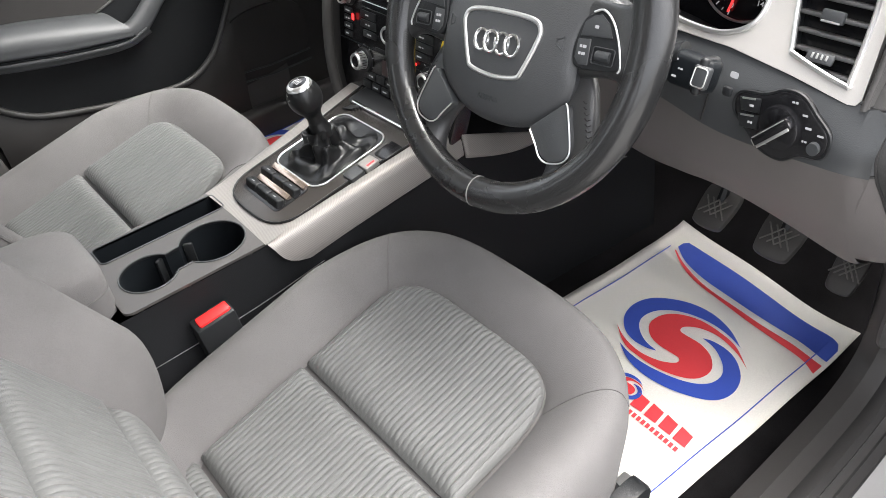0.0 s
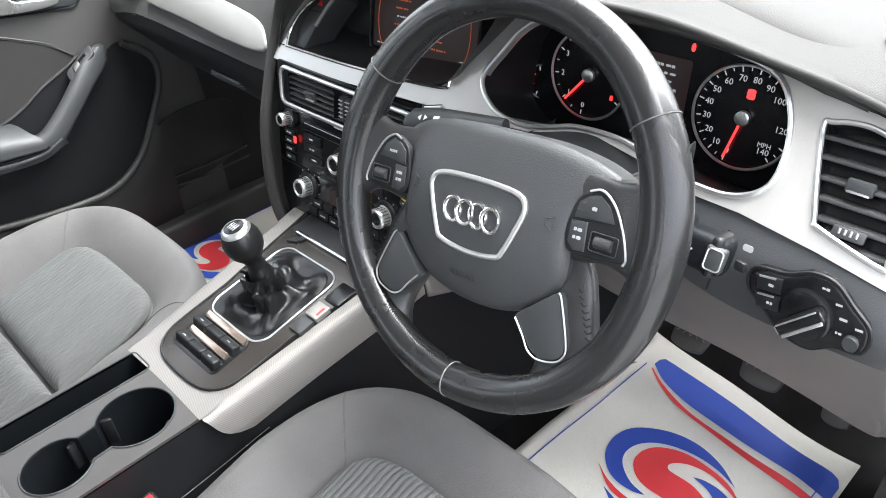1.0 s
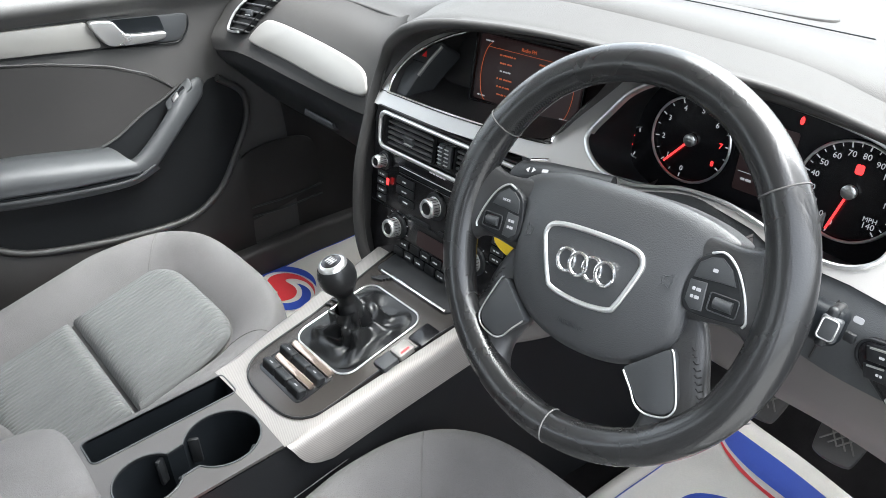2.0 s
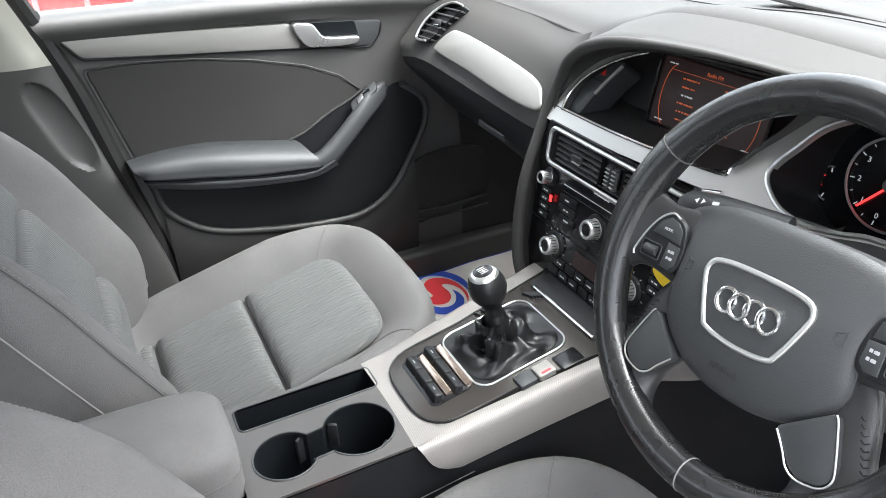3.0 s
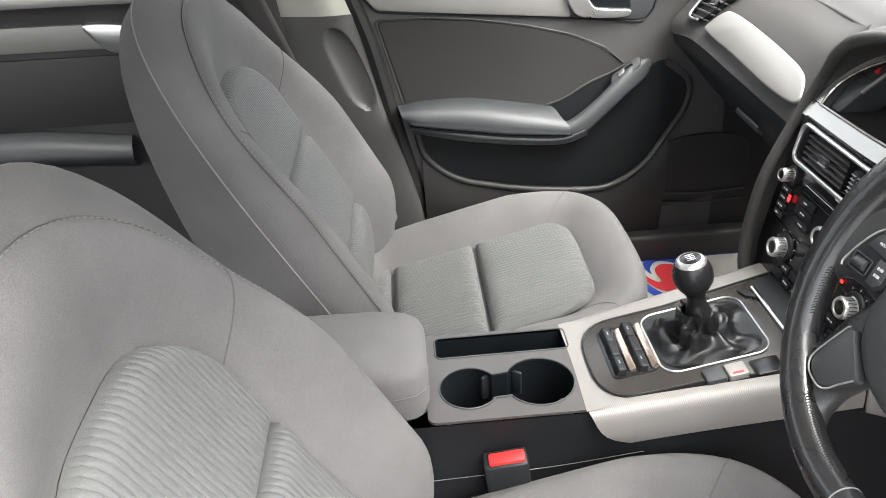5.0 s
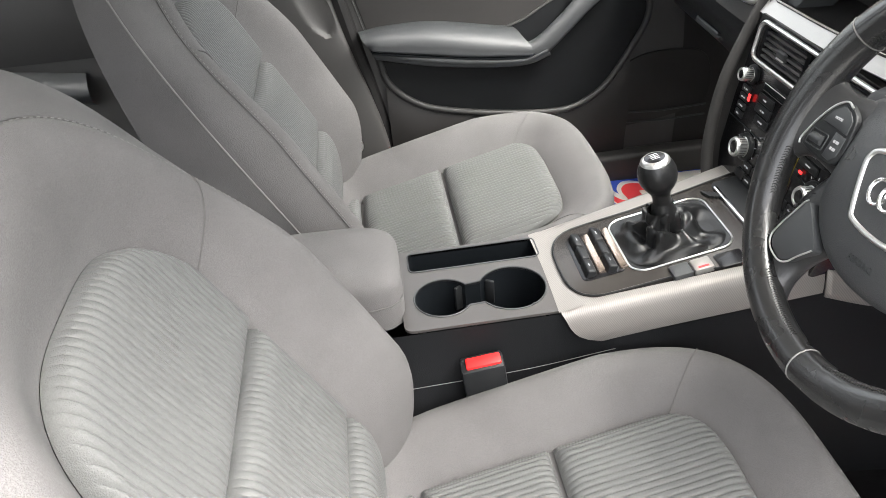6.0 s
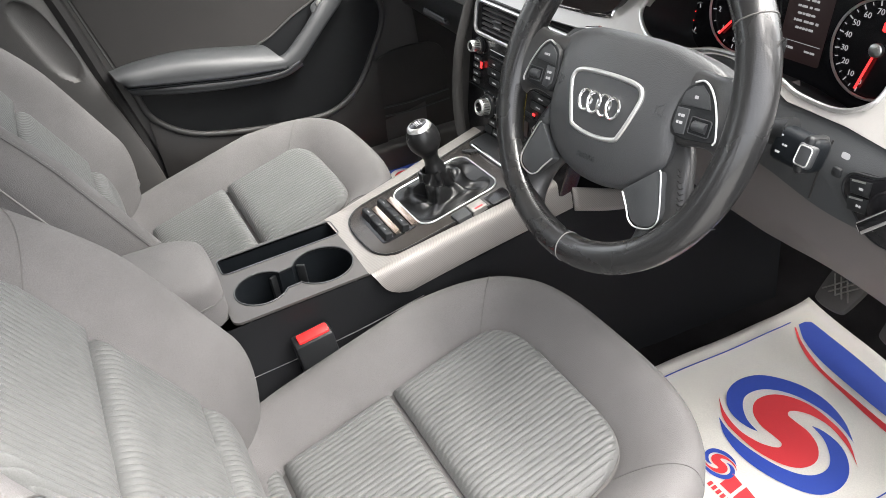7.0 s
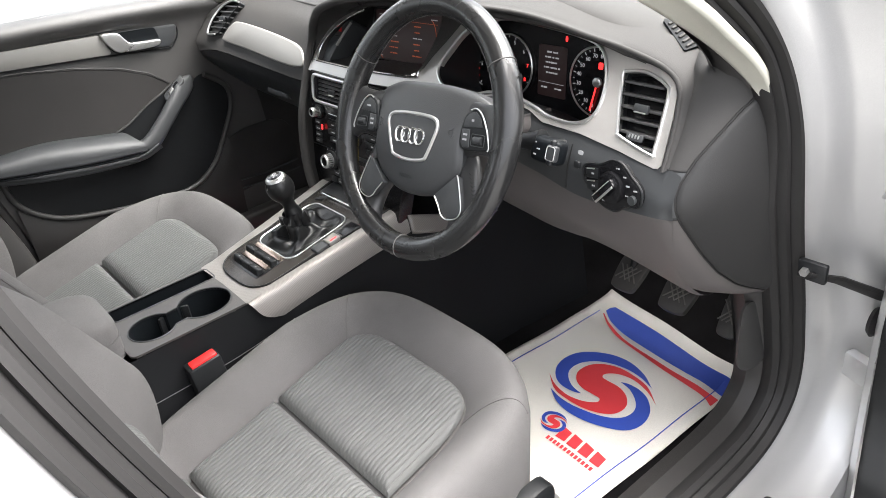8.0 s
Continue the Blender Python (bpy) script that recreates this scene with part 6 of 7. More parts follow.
# light switch
LM = axes((0.614, 0.120, 0.562), (0.985, -0.10, 0.12), (-0.14, 0.14, 0.98), (0.09, -0.985, 0.14))
LU = [(-0.052, 0.004), (-0.047, 0.022), (-0.020, 0.026), (0.0, 0.034), (0.018, 0.032), (0.033, 0.018), (0.048, 0.002), (0.044, -0.018), (0.022, -0.022), (0.004, -0.032), (-0.018, -0.028), (-0.034, -0.014)]
lights = dpart("light_switch", slab([tuple(p) for p in smooth_loop(LU, 60)], 0.012, LM @ pose(0, 0, 0.006), 0.003), GLOSS, None, "gloss black rotary headlamp switch")
dpart("switch_rim", tube([LM @ Vector((p[0] * 1.02, p[1] * 1.02, 0.003)) for p in smooth_loop(LU, 60)], 0.0018, 6, closed=True), HARD, lights)
dpart("rotary_knob", lathe([(0.0215, 0.006), (0.0205, 0.012), (0.0175, 0.0135), (0, 0.0135)], LM, 30), GLOSS, lights)
GM = LM @ pose(0, 0, 0.0, 0, 0, -50)
dpart("knob_grip", block(0.012, 0.044, 0.012, GM @ pose(0, 0, 0.0165), 0.003), GLOSS, lights)
for dx, gw in ((-0.0048, 0.0012), (0.0046, 0.0030)):
    dpart("grip_edge", block(gw, 0.039, 0.002, GM @ pose(dx, 0, 0.0276), 0.0006), SATIN, lights, "bright grip edge")
dpart("grip_tip", block(0.007, 0.003, 0.009, GM @ pose(0, -0.0225, 0.0165), 0.0008), SILVER, lights, "bright pointer tip")
for ky, kr in ((0.0135, 0), (-0.0030, 0)):
    dpart("push_key", slab([(-0.046, ky + 0.006), (-0.0225, ky + 0.0085), (-0.0235, ky - 0.006), (-0.0435, ky - 0.007)], 0.003, LM @ pose(0, 0, 0.0078), 0.0008), HARD, lights, "black push key")
    dpart("key_edge", slab(rounded(0.0150, 0.0016, 0.0006), 0.001, LM @ pose(-0.0355, ky + 0.0062, 0.0084, 0, 0, 6)), SATIN, lights)
dpart("dimmer_wheel", lathe([(0.006, 0.006), (0.006, 0.012), (0, 0.012)], LM @ pose(0.037, -0.010, 0), 14), SLATE, lights)
for x, y in ((-0.031, 0.0135), (-0.031, -0.0030), (-0.014, -0.020), (0.012, 0.0265), (0.024, 0.017), (0.0285, 0.006), (0.027, -0.007), (0.041, 0.002)):
    dpart("mark", text_line(0.0062, 0.0024, LM @ pose(x, y, 0.0082 if x < -0.02 else 0.0066), int(5000 * (x + 2 * y)) + 700), WHITE, lights)
rock = dpart("height_rocker", block(0.011, 0.010, 0.006, axes((0.552, 0.124, 0.576), (1, -0.08, 0), (0, 0.15, 0.98), (0, -0.98, 0.15)), 0.003), HARD, None, "small rocker wheel")
dpart("mark", slab(rounded(0.009, 0.006, 0.002), 0.0005, axes((0.553, 0.127, 0.592), (1, -0.08, 0), (0, 0.2, 0.98), (0, -0.98, 0.2))), WHITE, rock)
dpart("panel_seam", tube([(0.530, 0.138, 0.596), (0.528, 0.128, 0.565), (0.522, 0.131, 0.53)], 0.0009, 5), RUBBER, None)
# ---- passenger side: doors and pillar ----
pdoor = thing("front_door", "closed dark door lining with cloth insert and silver strip", "car door", (-0.755, -0.1, 0.3))
P0 = Matrix.Translation((0.755, 0.1, -0.3))
PD = axes((-0.755, 0, 0), (0, 1, 0), (0, 0, 1), (1, 0, 0))


def ppart(name, bm, ma, parent=None, label="", smooth=True):
    bm.transform(P0)
    return part(name, bm, ma, parent or pdoor, label, smooth)


def loop2(pts, n=64):
    return [tuple(p) for p in smooth_loop(pts, n)]


ppart("outer_panel", patch([[(-0.80, -0.50, 0.0), (-0.80, 0.0, 0.0), (-0.80, 0.5, 0.0)], [(-0.785, -0.50, 0.4), (-0.785, 0.0, 0.4), (-0.785, 0.5, 0.4)], [(-0.77, -0.53, 0.69), (-0.77, 0.0, 0.675), (-0.77, 0.5, 0.66)]], 12, 12), HARD, None)
ppart("lining", patch([
    [(-0.752, -0.375, 0.02), (-0.752, -0.1, 0.02), (-0.752, 0.2, 0.02), (-0.752, 0.45, 0.02)],
    [(-0.756, -0.39, 0.20), (-0.758, -0.1, 0.20), (-0.758, 0.2, 0.20), (-0.752, 0.45, 0.20)],
    [(-0.757, -0.435, 0.42), (-0.760, -0.1, 0.42), (-0.760, 0.2, 0.42), (-0.750, 0.42, 0.40)],
    [(-0.757, -0.47, 0.58), (-0.760, -0.1, 0.57), (-0.757, 0.15, 0.56), (-0.745, 0.34, 0.55)],
    [(-0.757, -0.492, 0.655), (-0.757, -0.1, 0.645), (-0.750, 0.13, 0.63), (-0.742, 0.28, 0.62)],
    [(-0.735, -0.508, 0.690), (-0.728, -0.1, 0.680), (-0.726, 0.13, 0.668), (-0.730, 0.26, 0.655)],
    [(-0.745, -0.520, 0.712), (-0.742, -0.1, 0.702), (-0.740, 0.13, 0.690), (-0.740, 0.26, 0.678)],
    [(-0.785, -0.530, 0.720), (-0.785, -0.1, 0.710), (-0.785, 0.13, 0.698), (-0.78, 0.26, 0.685)]], 40, 60), LININGLIT, None, "dark grained door lining")
ppart("aluminium_strip", slab(fillet([(-0.479, 0.672), (-0.295, 0.662), (-0.067, 0.646), (-0.052, 0.596), (-0.273, 0.618), (-0.450, 0.637)], 0.010), 0.008, PD @ pose(0, 0, 0.006), 0.002), INLAY, None, "pale satin aluminium strip")
ppart("strip_border", tube([PD @ Vector((x, y, 0.001)) for x, y in fillet([(-0.486, 0.676), (-0.295, 0.666), (0.124, 0.637), (0.120, 0.600), (0.098, 0.575), (-0.05, 0.592), (-0.273, 0.614), (-0.453, 0.632)], 0.012)], 0.002, 6, closed=True), HARD, None)
plate = ppart("handle_plate", slab(fillet([(-0.062, 0.646), (0.116, 0.630), (0.121, 0.622), (0.108, 0.592), (0.090, 0.580), (-0.046, 0.596)], 0.008), 0.008, PD @ pose(0, 0, 0.005), 0.002), SLATE, None, "dark recessed handle plate")
# Thin dark sheet on the plate stands for the shaded recess behind the lever.
ppart("recess", slab(fillet([(-0.030, 0.642), (0.064, 0.634), (0.070, 0.605), (-0.002, 0.612)], 0.006), 0.001, PD @ pose(0, 0, 0.0058)), TUNNEL, plate)
LEV = [(-0.068, 0.646), (-0.040, 0.645), (-0.026, 0.640), (-0.016, 0.625), (-0.004, 0.614), (0.030, 0.609), (0.062, 0.606), (0.068, 0.600), (0.060, 0.592), (0.030, 0.591), (-0.020, 0.595), (-0.042, 0.600), (-0.056, 0.616)]
ppart("door_handle", slab(loop2(LEV, 78), 0.016, PD @ pose(0, 0, 0.018), 0.006, 5), SATIN, plate, "satin chrome release lever")
INS = [(-0.452, 0.613), (-0.356, 0.612), (-0.256, 0.602), (-0.15, 0.583), (-0.05, 0.556), (0.020, 0.524), (0.075, 0.482), (0.0, 0.440), (-0.06, 0.405), (-0.234, 0.418), (-0.404, 0.422)]
ppart("cloth_insert", slab(fillet(INS, 0.012), 0.008, PD @ pose(0, 0, 0.0005), 0.003), DOORCLOTH, None, "dark grey cloth door insert", False)
ppart("insert_edge", tube([PD @ Vector((x, y, 0.0015)) for x, y in fillet([(x * 1.012 + 0.001, y + (0.004 if y > 0.5 else -0.004)) for x, y in INS], 0.012)], 0.0018, 8, closed=True), SOFT, None)
# armrest with rising pull handle
ppart("armrest", patch([
    [(-0.754, -0.425, 0.434), (-0.754, -0.363, 0.441), (-0.754, -0.263, 0.439), (-0.754, -0.136, 0.416), (-0.754, -0.092, 0.408)],
    [(-0.735, -0.423, 0.436), (-0.728, -0.366, 0.442), (-0.727, -0.268, 0.440), (-0.727, -0.146, 0.418), (-0.730, -0.085, 0.406)],
    [(-0.712, -0.420, 0.434), (-0.702, -0.370, 0.439), (-0.700, -0.274, 0.434), (-0.700, -0.160, 0.413), (-0.705, -0.076, 0.396)],
    [(-0.700, -0.416, 0.428), (-0.688, -0.374, 0.431), (-0.686, -0.280, 0.424), (-0.686, -0.175, 0.404), (-0.690, -0.064, 0.383)],
    [(-0.696, -0.408, 0.418), (-0.684, -0.380, 0.418), (-0.682, -0.285, 0.405), (-0.682, -0.182, 0.388), (-0.686, -0.062, 0.370)],
    [(-0.702, -0.402, 0.409), (-0.691, -0.386, 0.407), (-0.689, -0.290, 0.390), (-0.689, -0.188, 0.373), (-0.692, -0.062, 0.360)],
    [(-0.750, -0.402, 0.405), (-0.745, -0.386, 0.403), (-0.745, -0.290, 0.386), (-0.745, -0.188, 0.369), (-0.745, -0.062, 0.356)]], 48, 40), SLATE, None, "dark padded armrest")
ppart("armrest_gap", tube(spline([(-0.700, -0.402, 0.406), (-0.6895, -0.386, 0.4045), (-0.6880, -0.290, 0.388), (-0.6880, -0.188, 0.371), (-0.6890, -0.090, 0.3605), (-0.6900, -0.056, 0.3640)], 40), 0.0022, 6), TUNNEL, None)
ppart("armrest_base", patch([
    [(-0.752, -0.402, 0.404), (-0.750, -0.290, 0.388), (-0.750, -0.188, 0.371), (-0.750, -0.085, 0.360), (-0.750, -0.030, 0.375)],
    [(-0.704, -0.402, 0.402), (-0.691, -0.290, 0.386), (-0.691, -0.188, 0.369), (-0.691, -0.085, 0.358), (-0.694, -0.030, 0.372)],
    [(-0.704, -0.396, 0.392), (-0.690, -0.294, 0.372), (-0.690, -0.191, 0.355), (-0.690, -0.082, 0.346), (-0.694, -0.022, 0.362)],
    [(-0.712, -0.392, 0.384), (-0.700, -0.296, 0.364), (-0.700, -0.193, 0.347), (-0.700, -0.080, 0.338), (-0.704, -0.018, 0.352)],
    [(-0.755, -0.390, 0.376), (-0.752, -0.298, 0.352), (-0.752, -0.195, 0.335), (-0.752, -0.078, 0.326), (-0.755, -0.014, 0.340)]], 44, 24), SLATE, None, "dark padded lower edge of the armrest")


def pull_pt(i, j):
    """A bar that rises from the front of the armrest; j along it, i round its section."""
    c, wide, deep = PULL[j][:3], PULL[j][3], PULL[j][4]
    t = (PULL[min(j + 1, 43)][:3] - PULL[max(j - 1, 0)][:3])
    t = Vector(t).normalized()
    nrm = Vector((0, -t.z, t.y)).normalized()
    a = 2 * math.pi * i / 24
    ca, sa = math.copysign(abs(math.cos(a)) ** 0.8, math.cos(a)), math.copysign(abs(math.sin(a)) ** 0.8, math.sin(a))
    return Vector(c) + nrm * (wide * ca) + Vector((1, 0, 0)) * (deep * sa)


PULL = spline_rows([(-0.706, -0.100, 0.362, 0.018, 0.014), (-0.706, -0.046, 0.371, 0.021, 0.016), (-0.711, 0.006, 0.410, 0.0195, 0.015), (-0.717, 0.047, 0.446, 0.0200, 0.015), (-0.728, 0.084, 0.474, 0.022, 0.014), (-0.739, 0.110, 0.486, 0.017, 0.012), (-0.752, 0.124, 0.486, 0.006, 0.008)], 44)
bmp = grid_bm(pull_pt, 24, 44, loop_u=True)
bmesh.ops.recalc_face_normals(bmp, faces=bmp.faces)
pull = ppart("pull_handle", bmp, SLATE, None, "rising dark pull handle")
# Flat dark sheet: the shade of the hollow is put into its colour.
ppart("grip_shade", slab(loop2([(-0.105, 0.409), (-0.064, 0.423), (-0.010, 0.453), (0.036, 0.472), (0.078, 0.494), (0.085, 0.470), (0.030, 0.425), (-0.020, 0.385), (-0.060, 0.372)], 54), 0.002, PD @ pose(0, 0, 0.0045)), HARD, pull, "flat dark sheet for the shaded hollow behind the handle")
ppart("hollow_edge", tube(spline([(-0.7495, -0.105, 0.4100), (-0.7495, -0.064, 0.4245), (-0.7495, -0.010, 0.4545), (-0.7495, 0.036, 0.4735), (-0.7495, 0.075, 0.494)], 30), 0.0028, 6), SOFT, pull)
SWM = axes((-0.722, 0.058, 0.480), (0.80, -0.10, -0.55), (0.0, 0.82, 0.57), (0.60, -0.45, 0.66))
ppart("switch_plate", slab(rounded(0.026, 0.072, 0.008), 0.018, SWM @ pose(-0.004, 0.002, 0), 0.003, 3), SLATE, pull)
ppart("switch_well", slab(rounded(0.015, 0.036, 0.004), 0.001, SWM @ pose(-0.003, 0.002, 0.0006)), GLOSS, pull)
ppart("window_switch", block(0.012, 0.017, 0.006, SWM @ pose(-0.003, -0.006, -0.001, 12, 0, 0), 0.0025), SATIN, pull, "satin window switch")
# pocket with a rolled lip that runs down into the lower panel
LIP = [(-0.398, 0.395), (-0.388, 0.372), (-0.376, 0.322), (-0.350, 0.288), (-0.311, 0.260), (-0.258, 0.241), (-0.143, 0.219), (-0.016, 0.205), (0.056, 0.212), (0.121, 0.252), (0.173, 0.324), (0.209, 0.388), (0.208, 0.444), (0.155, 0.490)]
# Flat dark sheet stands for the shaded depth of the pocket behind its lip.
ppart("pocket_shade", slab(loop2(LIP + [(0.09, 0.455), (0.03, 0.40), (-0.03, 0.352), (-0.085, 0.340), (-0.2, 0.350), (-0.30, 0.368)], 110), 0.002, PD @ pose(0, 0, -0.0005)), HARD, None, "flat dark sheet for the shaded door pocket")
lipx = lambda y: -0.734 - 0.016 * min(1.0, (abs(y + 0.10) / 0.30) ** 2.2)
lip = spline([(lipx(y), y, z) for y, z in LIP], 90)
ppart("pocket_lip", tube(lip, 0.0080, 12, flat=0.9), SOFT, None, "rolled lip of the door pocket")


def bulge(i, j):
    p = lip[12 + i]
    q = Vector((-0.742, p.y * 1.0, 0.045))
    v = j / 11
    r = p.lerp(q, v)
    return Vector((r.x + 0.014 * math.sin(math.pi * min(1, v * 1.25)) * (1 if p.z < 0.36 else 0.4) - 0.003, r.y, r.z))


ppart("lower_bulge", grid_bm(bulge, 58, 12), SILLPLASTIC, None, "dark lower door panel")
ppart("speaker_grille", slab(loop2([(0.070, 0.145), (0.115, 0.225), (0.18, 0.300), (0.28, 0.315), (0.36, 0.29), (0.37, 0.19), (0.30, 0.155), (0.15, 0.135)], 64), 0.006, PD @ pose(0, 0, 0.010), 0.003), SILLPLASTIC, None, "black speaker grille panel")
for pts in (((0.078, 0.180), (0.17, 0.174), (0.26, 0.168), (0.37, 0.172)), ((0.070, 0.160), (0.17, 0.150), (0.26, 0.143), (0.37, 0.146))):
    ppart("grille_line", tube([PD @ Vector((y, z, 0.0125)) for y, z in pts], 0.0022, 6), SLATE, None)
# kick panel ahead of the door
bm = patch([[(-0.752, 0.30, 0.0), (-0.735, 0.5, 0.05), (-0.70, 0.8, 0.3)], [(-0.752, 0.30, 0.35), (-0.735, 0.5, 0.35), (-0.70, 0.8, 0.45)], [(-0.75, 0.26, 0.60), (-0.74, 0.5, 0.65), (-0.72, 0.8, 0.69)]], 12, 12)
tagged(part("wall_left", bm, SILLPLASTIC, None, "black kick panel trim in the footwell"), category="trim", kind="structure")
bm = patch([[(0.70, 0.36, 0.0), (0.695, 0.5, 0.02), (0.68, 0.8, 0.3)], [(0.735, 0.36, 0.30), (0.70, 0.5, 0.30), (0.68, 0.8, 0.45)], [(0.75, 0.34, 0.62), (0.74, 0.5, 0.65), (0.72, 0.8, 0.69)]], 12, 12)
tagged(part("wall_right", bm, CARPET, None, "black carpeted side of the footwell"), category="trim", kind="structure")
bm = block(0.05, 1.5, 0.075, pose(-0.735, -0.1, 0.0), 0.012, 3)
tagged(part("sill_left", bm, SOFT, None, "black plastic sill cover by the passenger door"), category="sill trim", kind="structure")

# middle pillar on the passenger side
pil = thing("door_pillar", "pale upper and dark lower trim of the middle pillar", "pillar", (-0.74, -0.55, 0), kind="structure")
PL0 = Matrix.Translation((0.74, 0.55, 0))


def lpart(name, bm, ma, label=""):
    bm.transform(PL0)
    return part(name, bm, ma, pil, label)


lpart("upper_trim", patch([[(-0.756, -0.680, 0.640), (-0.730, -0.56, 0.638), (-0.740, -0.500, 0.636)], [(-0.735, -0.710, 0.73), (-0.708, -0.59, 0.73), (-0.720, -0.530, 0.73)], [(-0.62, -0.76, 1.10), (-0.605, -0.70, 1.10), (-0.62, -0.65, 1.10)]], 12, 16), PALE, "pale fabric upper pillar trim")
PROWS = [[(-0.756, -0.68, 0.642), (-0.735, -0.55, 0.639), (-0.745, -0.495, 0.637)], [(-0.756, -0.67, 0.55), (-0.738, -0.53, 0.55), (-0.750, -0.468, 0.55)], [(-0.756, -0.66, 0.42), (-0.735, -0.48, 0.42), (-0.752, -0.442, 0.42)], [(-0.756, -0.64, 0.25), (-0.728, -0.42, 0.22), (-0.752, -0.392, 0.21)], [(-0.756, -0.62, 0.0), (-0.730, -0.40, 0.0), (-0.752, -0.36, 0.0)]]
bmp = patch(PROWS, 60, 120)
for v in bmp.verts:
    # a long scoop for the fingers, deepest along its upper edge
    u = (0.612 - v.co.z) / 0.175
    mid = -0.543 + 0.058 * u
    wide = 0.030 * math.sqrt(max(0.0, 1 - (2 * u - 1) ** 4)) if 0 < u < 1 else 0.0
    if wide > 0.001 and abs(v.co.y - mid) < wide:
        q = abs(v.co.y - mid) / wide
        v.co.x -= 0.011 * (1 - q * q) ** 0.8
lpart("lower_trim", bmp, LININGLIT, "dark plastic lower pillar trim with a scooped hollow")
lpart("gap_seal", tube(spline([(-0.757, -0.515, 0.72), (-0.757, -0.497, 0.66), (-0.757, -0.470, 0.57), (-0.757, -0.437, 0.41), (-0.757, -0.397, 0.22), (-0.757, -0.37, 0.0)], 40), 0.017, 8), RUBBER)
lpart("frame_seal", tube([(-0.757, -0.505, 0.69), (-0.742, -0.525, 0.75), (-0.690, -0.585, 0.92), (-0.632, -0.650, 1.10)], 0.016, 8), RUBBER)
belt = thing("seat_belt", "dark woven seat belt hanging from the pillar", "seat belt", (-0.70, -0.63, 0.65))
bm = grid_bm(lambda i, j: (Vector((-0.625, -0.78, 1.02)).lerp(Vector((-0.70, -0.50, 0.15)), j / 20) + Vector((0.0, 0.046 * (i - 2) / 4, 0.012 * (i - 2) / 4 + 0.0))) - Vector((-0.70, -0.63, 0.65)), 5, 21)
solid(part("webbing", bm, BELT, belt), 0.0015)
belt2 = thing("belt_anchor", "pale grey plastic belt anchor beside the cushion", "belt anchor", (-0.655, -0.47, 0.20))
part("cover", block(0.035, 0.06, 0.05, pose(0, 0, 0, 20, 0, 0), 0.012, 3), SATIN, belt2)
belt3 = thing("belt_anchor", "pale grey plastic hinge cover beside the cushion", "belt anchor", (0.118, -0.475, 0.135))
part("cover", block(0.035, 0.075, 0.055, pose(0, 0, 0, 20, 0, 0), 0.012, 3), SATIN, belt3)

# rear door on the passenger side
rdoor = thing("rear_door", "closed dark rear door lining with silver strip", "car door", (-0.74, -1.2, 0.3))
R0 = Matrix.Translation((0.74, 1.2, -0.3))


def rpart(name, bm, ma, label=""):
    bm.transform(R0)
    return part(name, bm, ma, rdoor, label)


rpart("lining", patch([[(-0.745, -1.75, 0.0), (-0.745, -1.2, 0.0), (-0.745, -0.62, 0.0)], [(-0.745, -1.75, 0.35), (-0.745, -1.2, 0.35), (-0.745, -0.62, 0.35)], [(-0.735, -1.75, 0.66), (-0.735, -1.2, 0.665), (-0.735, -0.64, 0.66)], [(-0.705, -1.75, 0.70), (-0.705, -1.2, 0.70), (-0.705, -0.65, 0.69)], [(-0.73, -1.75, 0.73), (-0.73, -1.2, 0.73), (-0.73, -0.66, 0.72)]], 20, 24), LININGLIT, "dark grained door lining")
RM = axes((-0.735, 0, 0), (0, 1, 0), (0, 0, 1), (1, 0, 0))
rpart("aluminium_strip", slab([(-1.6, 0.668), (-1.02, 0.656), (-0.985, 0.606), (-1.6, 0.615)], 0.006, RM @ pose(0, 0, 0.006), 0.002), INLAY, "pale satin aluminium strip")
rpart("door_handle", slab(loop2([(-1.02, 0.655), (-0.96, 0.655), (-0.90, 0.64), (-0.90, 0.60), (-0.97, 0.598), (-1.0, 0.62)], 40), 0.016, RM @ pose(0, 0, 0.014), 0.006), SATIN, "satin chrome release lever")
rpart("cloth_insert", slab([(-1.6, 0.60), (-0.80, 0.59), (-0.85, 0.45), (-1.6, 0.45)], 0.004, RM @ pose(0, 0, 0.004), 0.002), SOFT)
rpart("armrest", patch([[(-0.735, -1.6, 0.45), (-0.735, -1.2, 0.445), (-0.735, -0.99, 0.42)], [(-0.68, -1.6, 0.44), (-0.68, -1.2, 0.435), (-0.69, -0.98, 0.405)], [(-0.67, -1.6, 0.40), (-0.67, -1.2, 0.395), (-0.69, -0.98, 0.375)], [(-0.735, -1.6, 0.37), (-0.735, -1.2, 0.365), (-0.735, -0.99, 0.35)]], 20, 16), SLATE, "dark padded armrest")

# side glass
for nm, y0, y1, yt0, yt1 in (("window_1", -0.53, 0.28, -0.66, -0.25), ("window_2", -1.7, -0.66, -1.6, -0.78)):
    w = tagged(part(nm, patch([[(-0.765, y0, 0.70), (-0.765, y1, 0.68)], [(-0.63, yt0, 1.10), (-0.63, yt1, 1.10)]], 4, 6), CLEAR, None, "clear side window glass"), category="window", kind="structure")
    solid(w, 0.004)
    w.visible_shadow = False

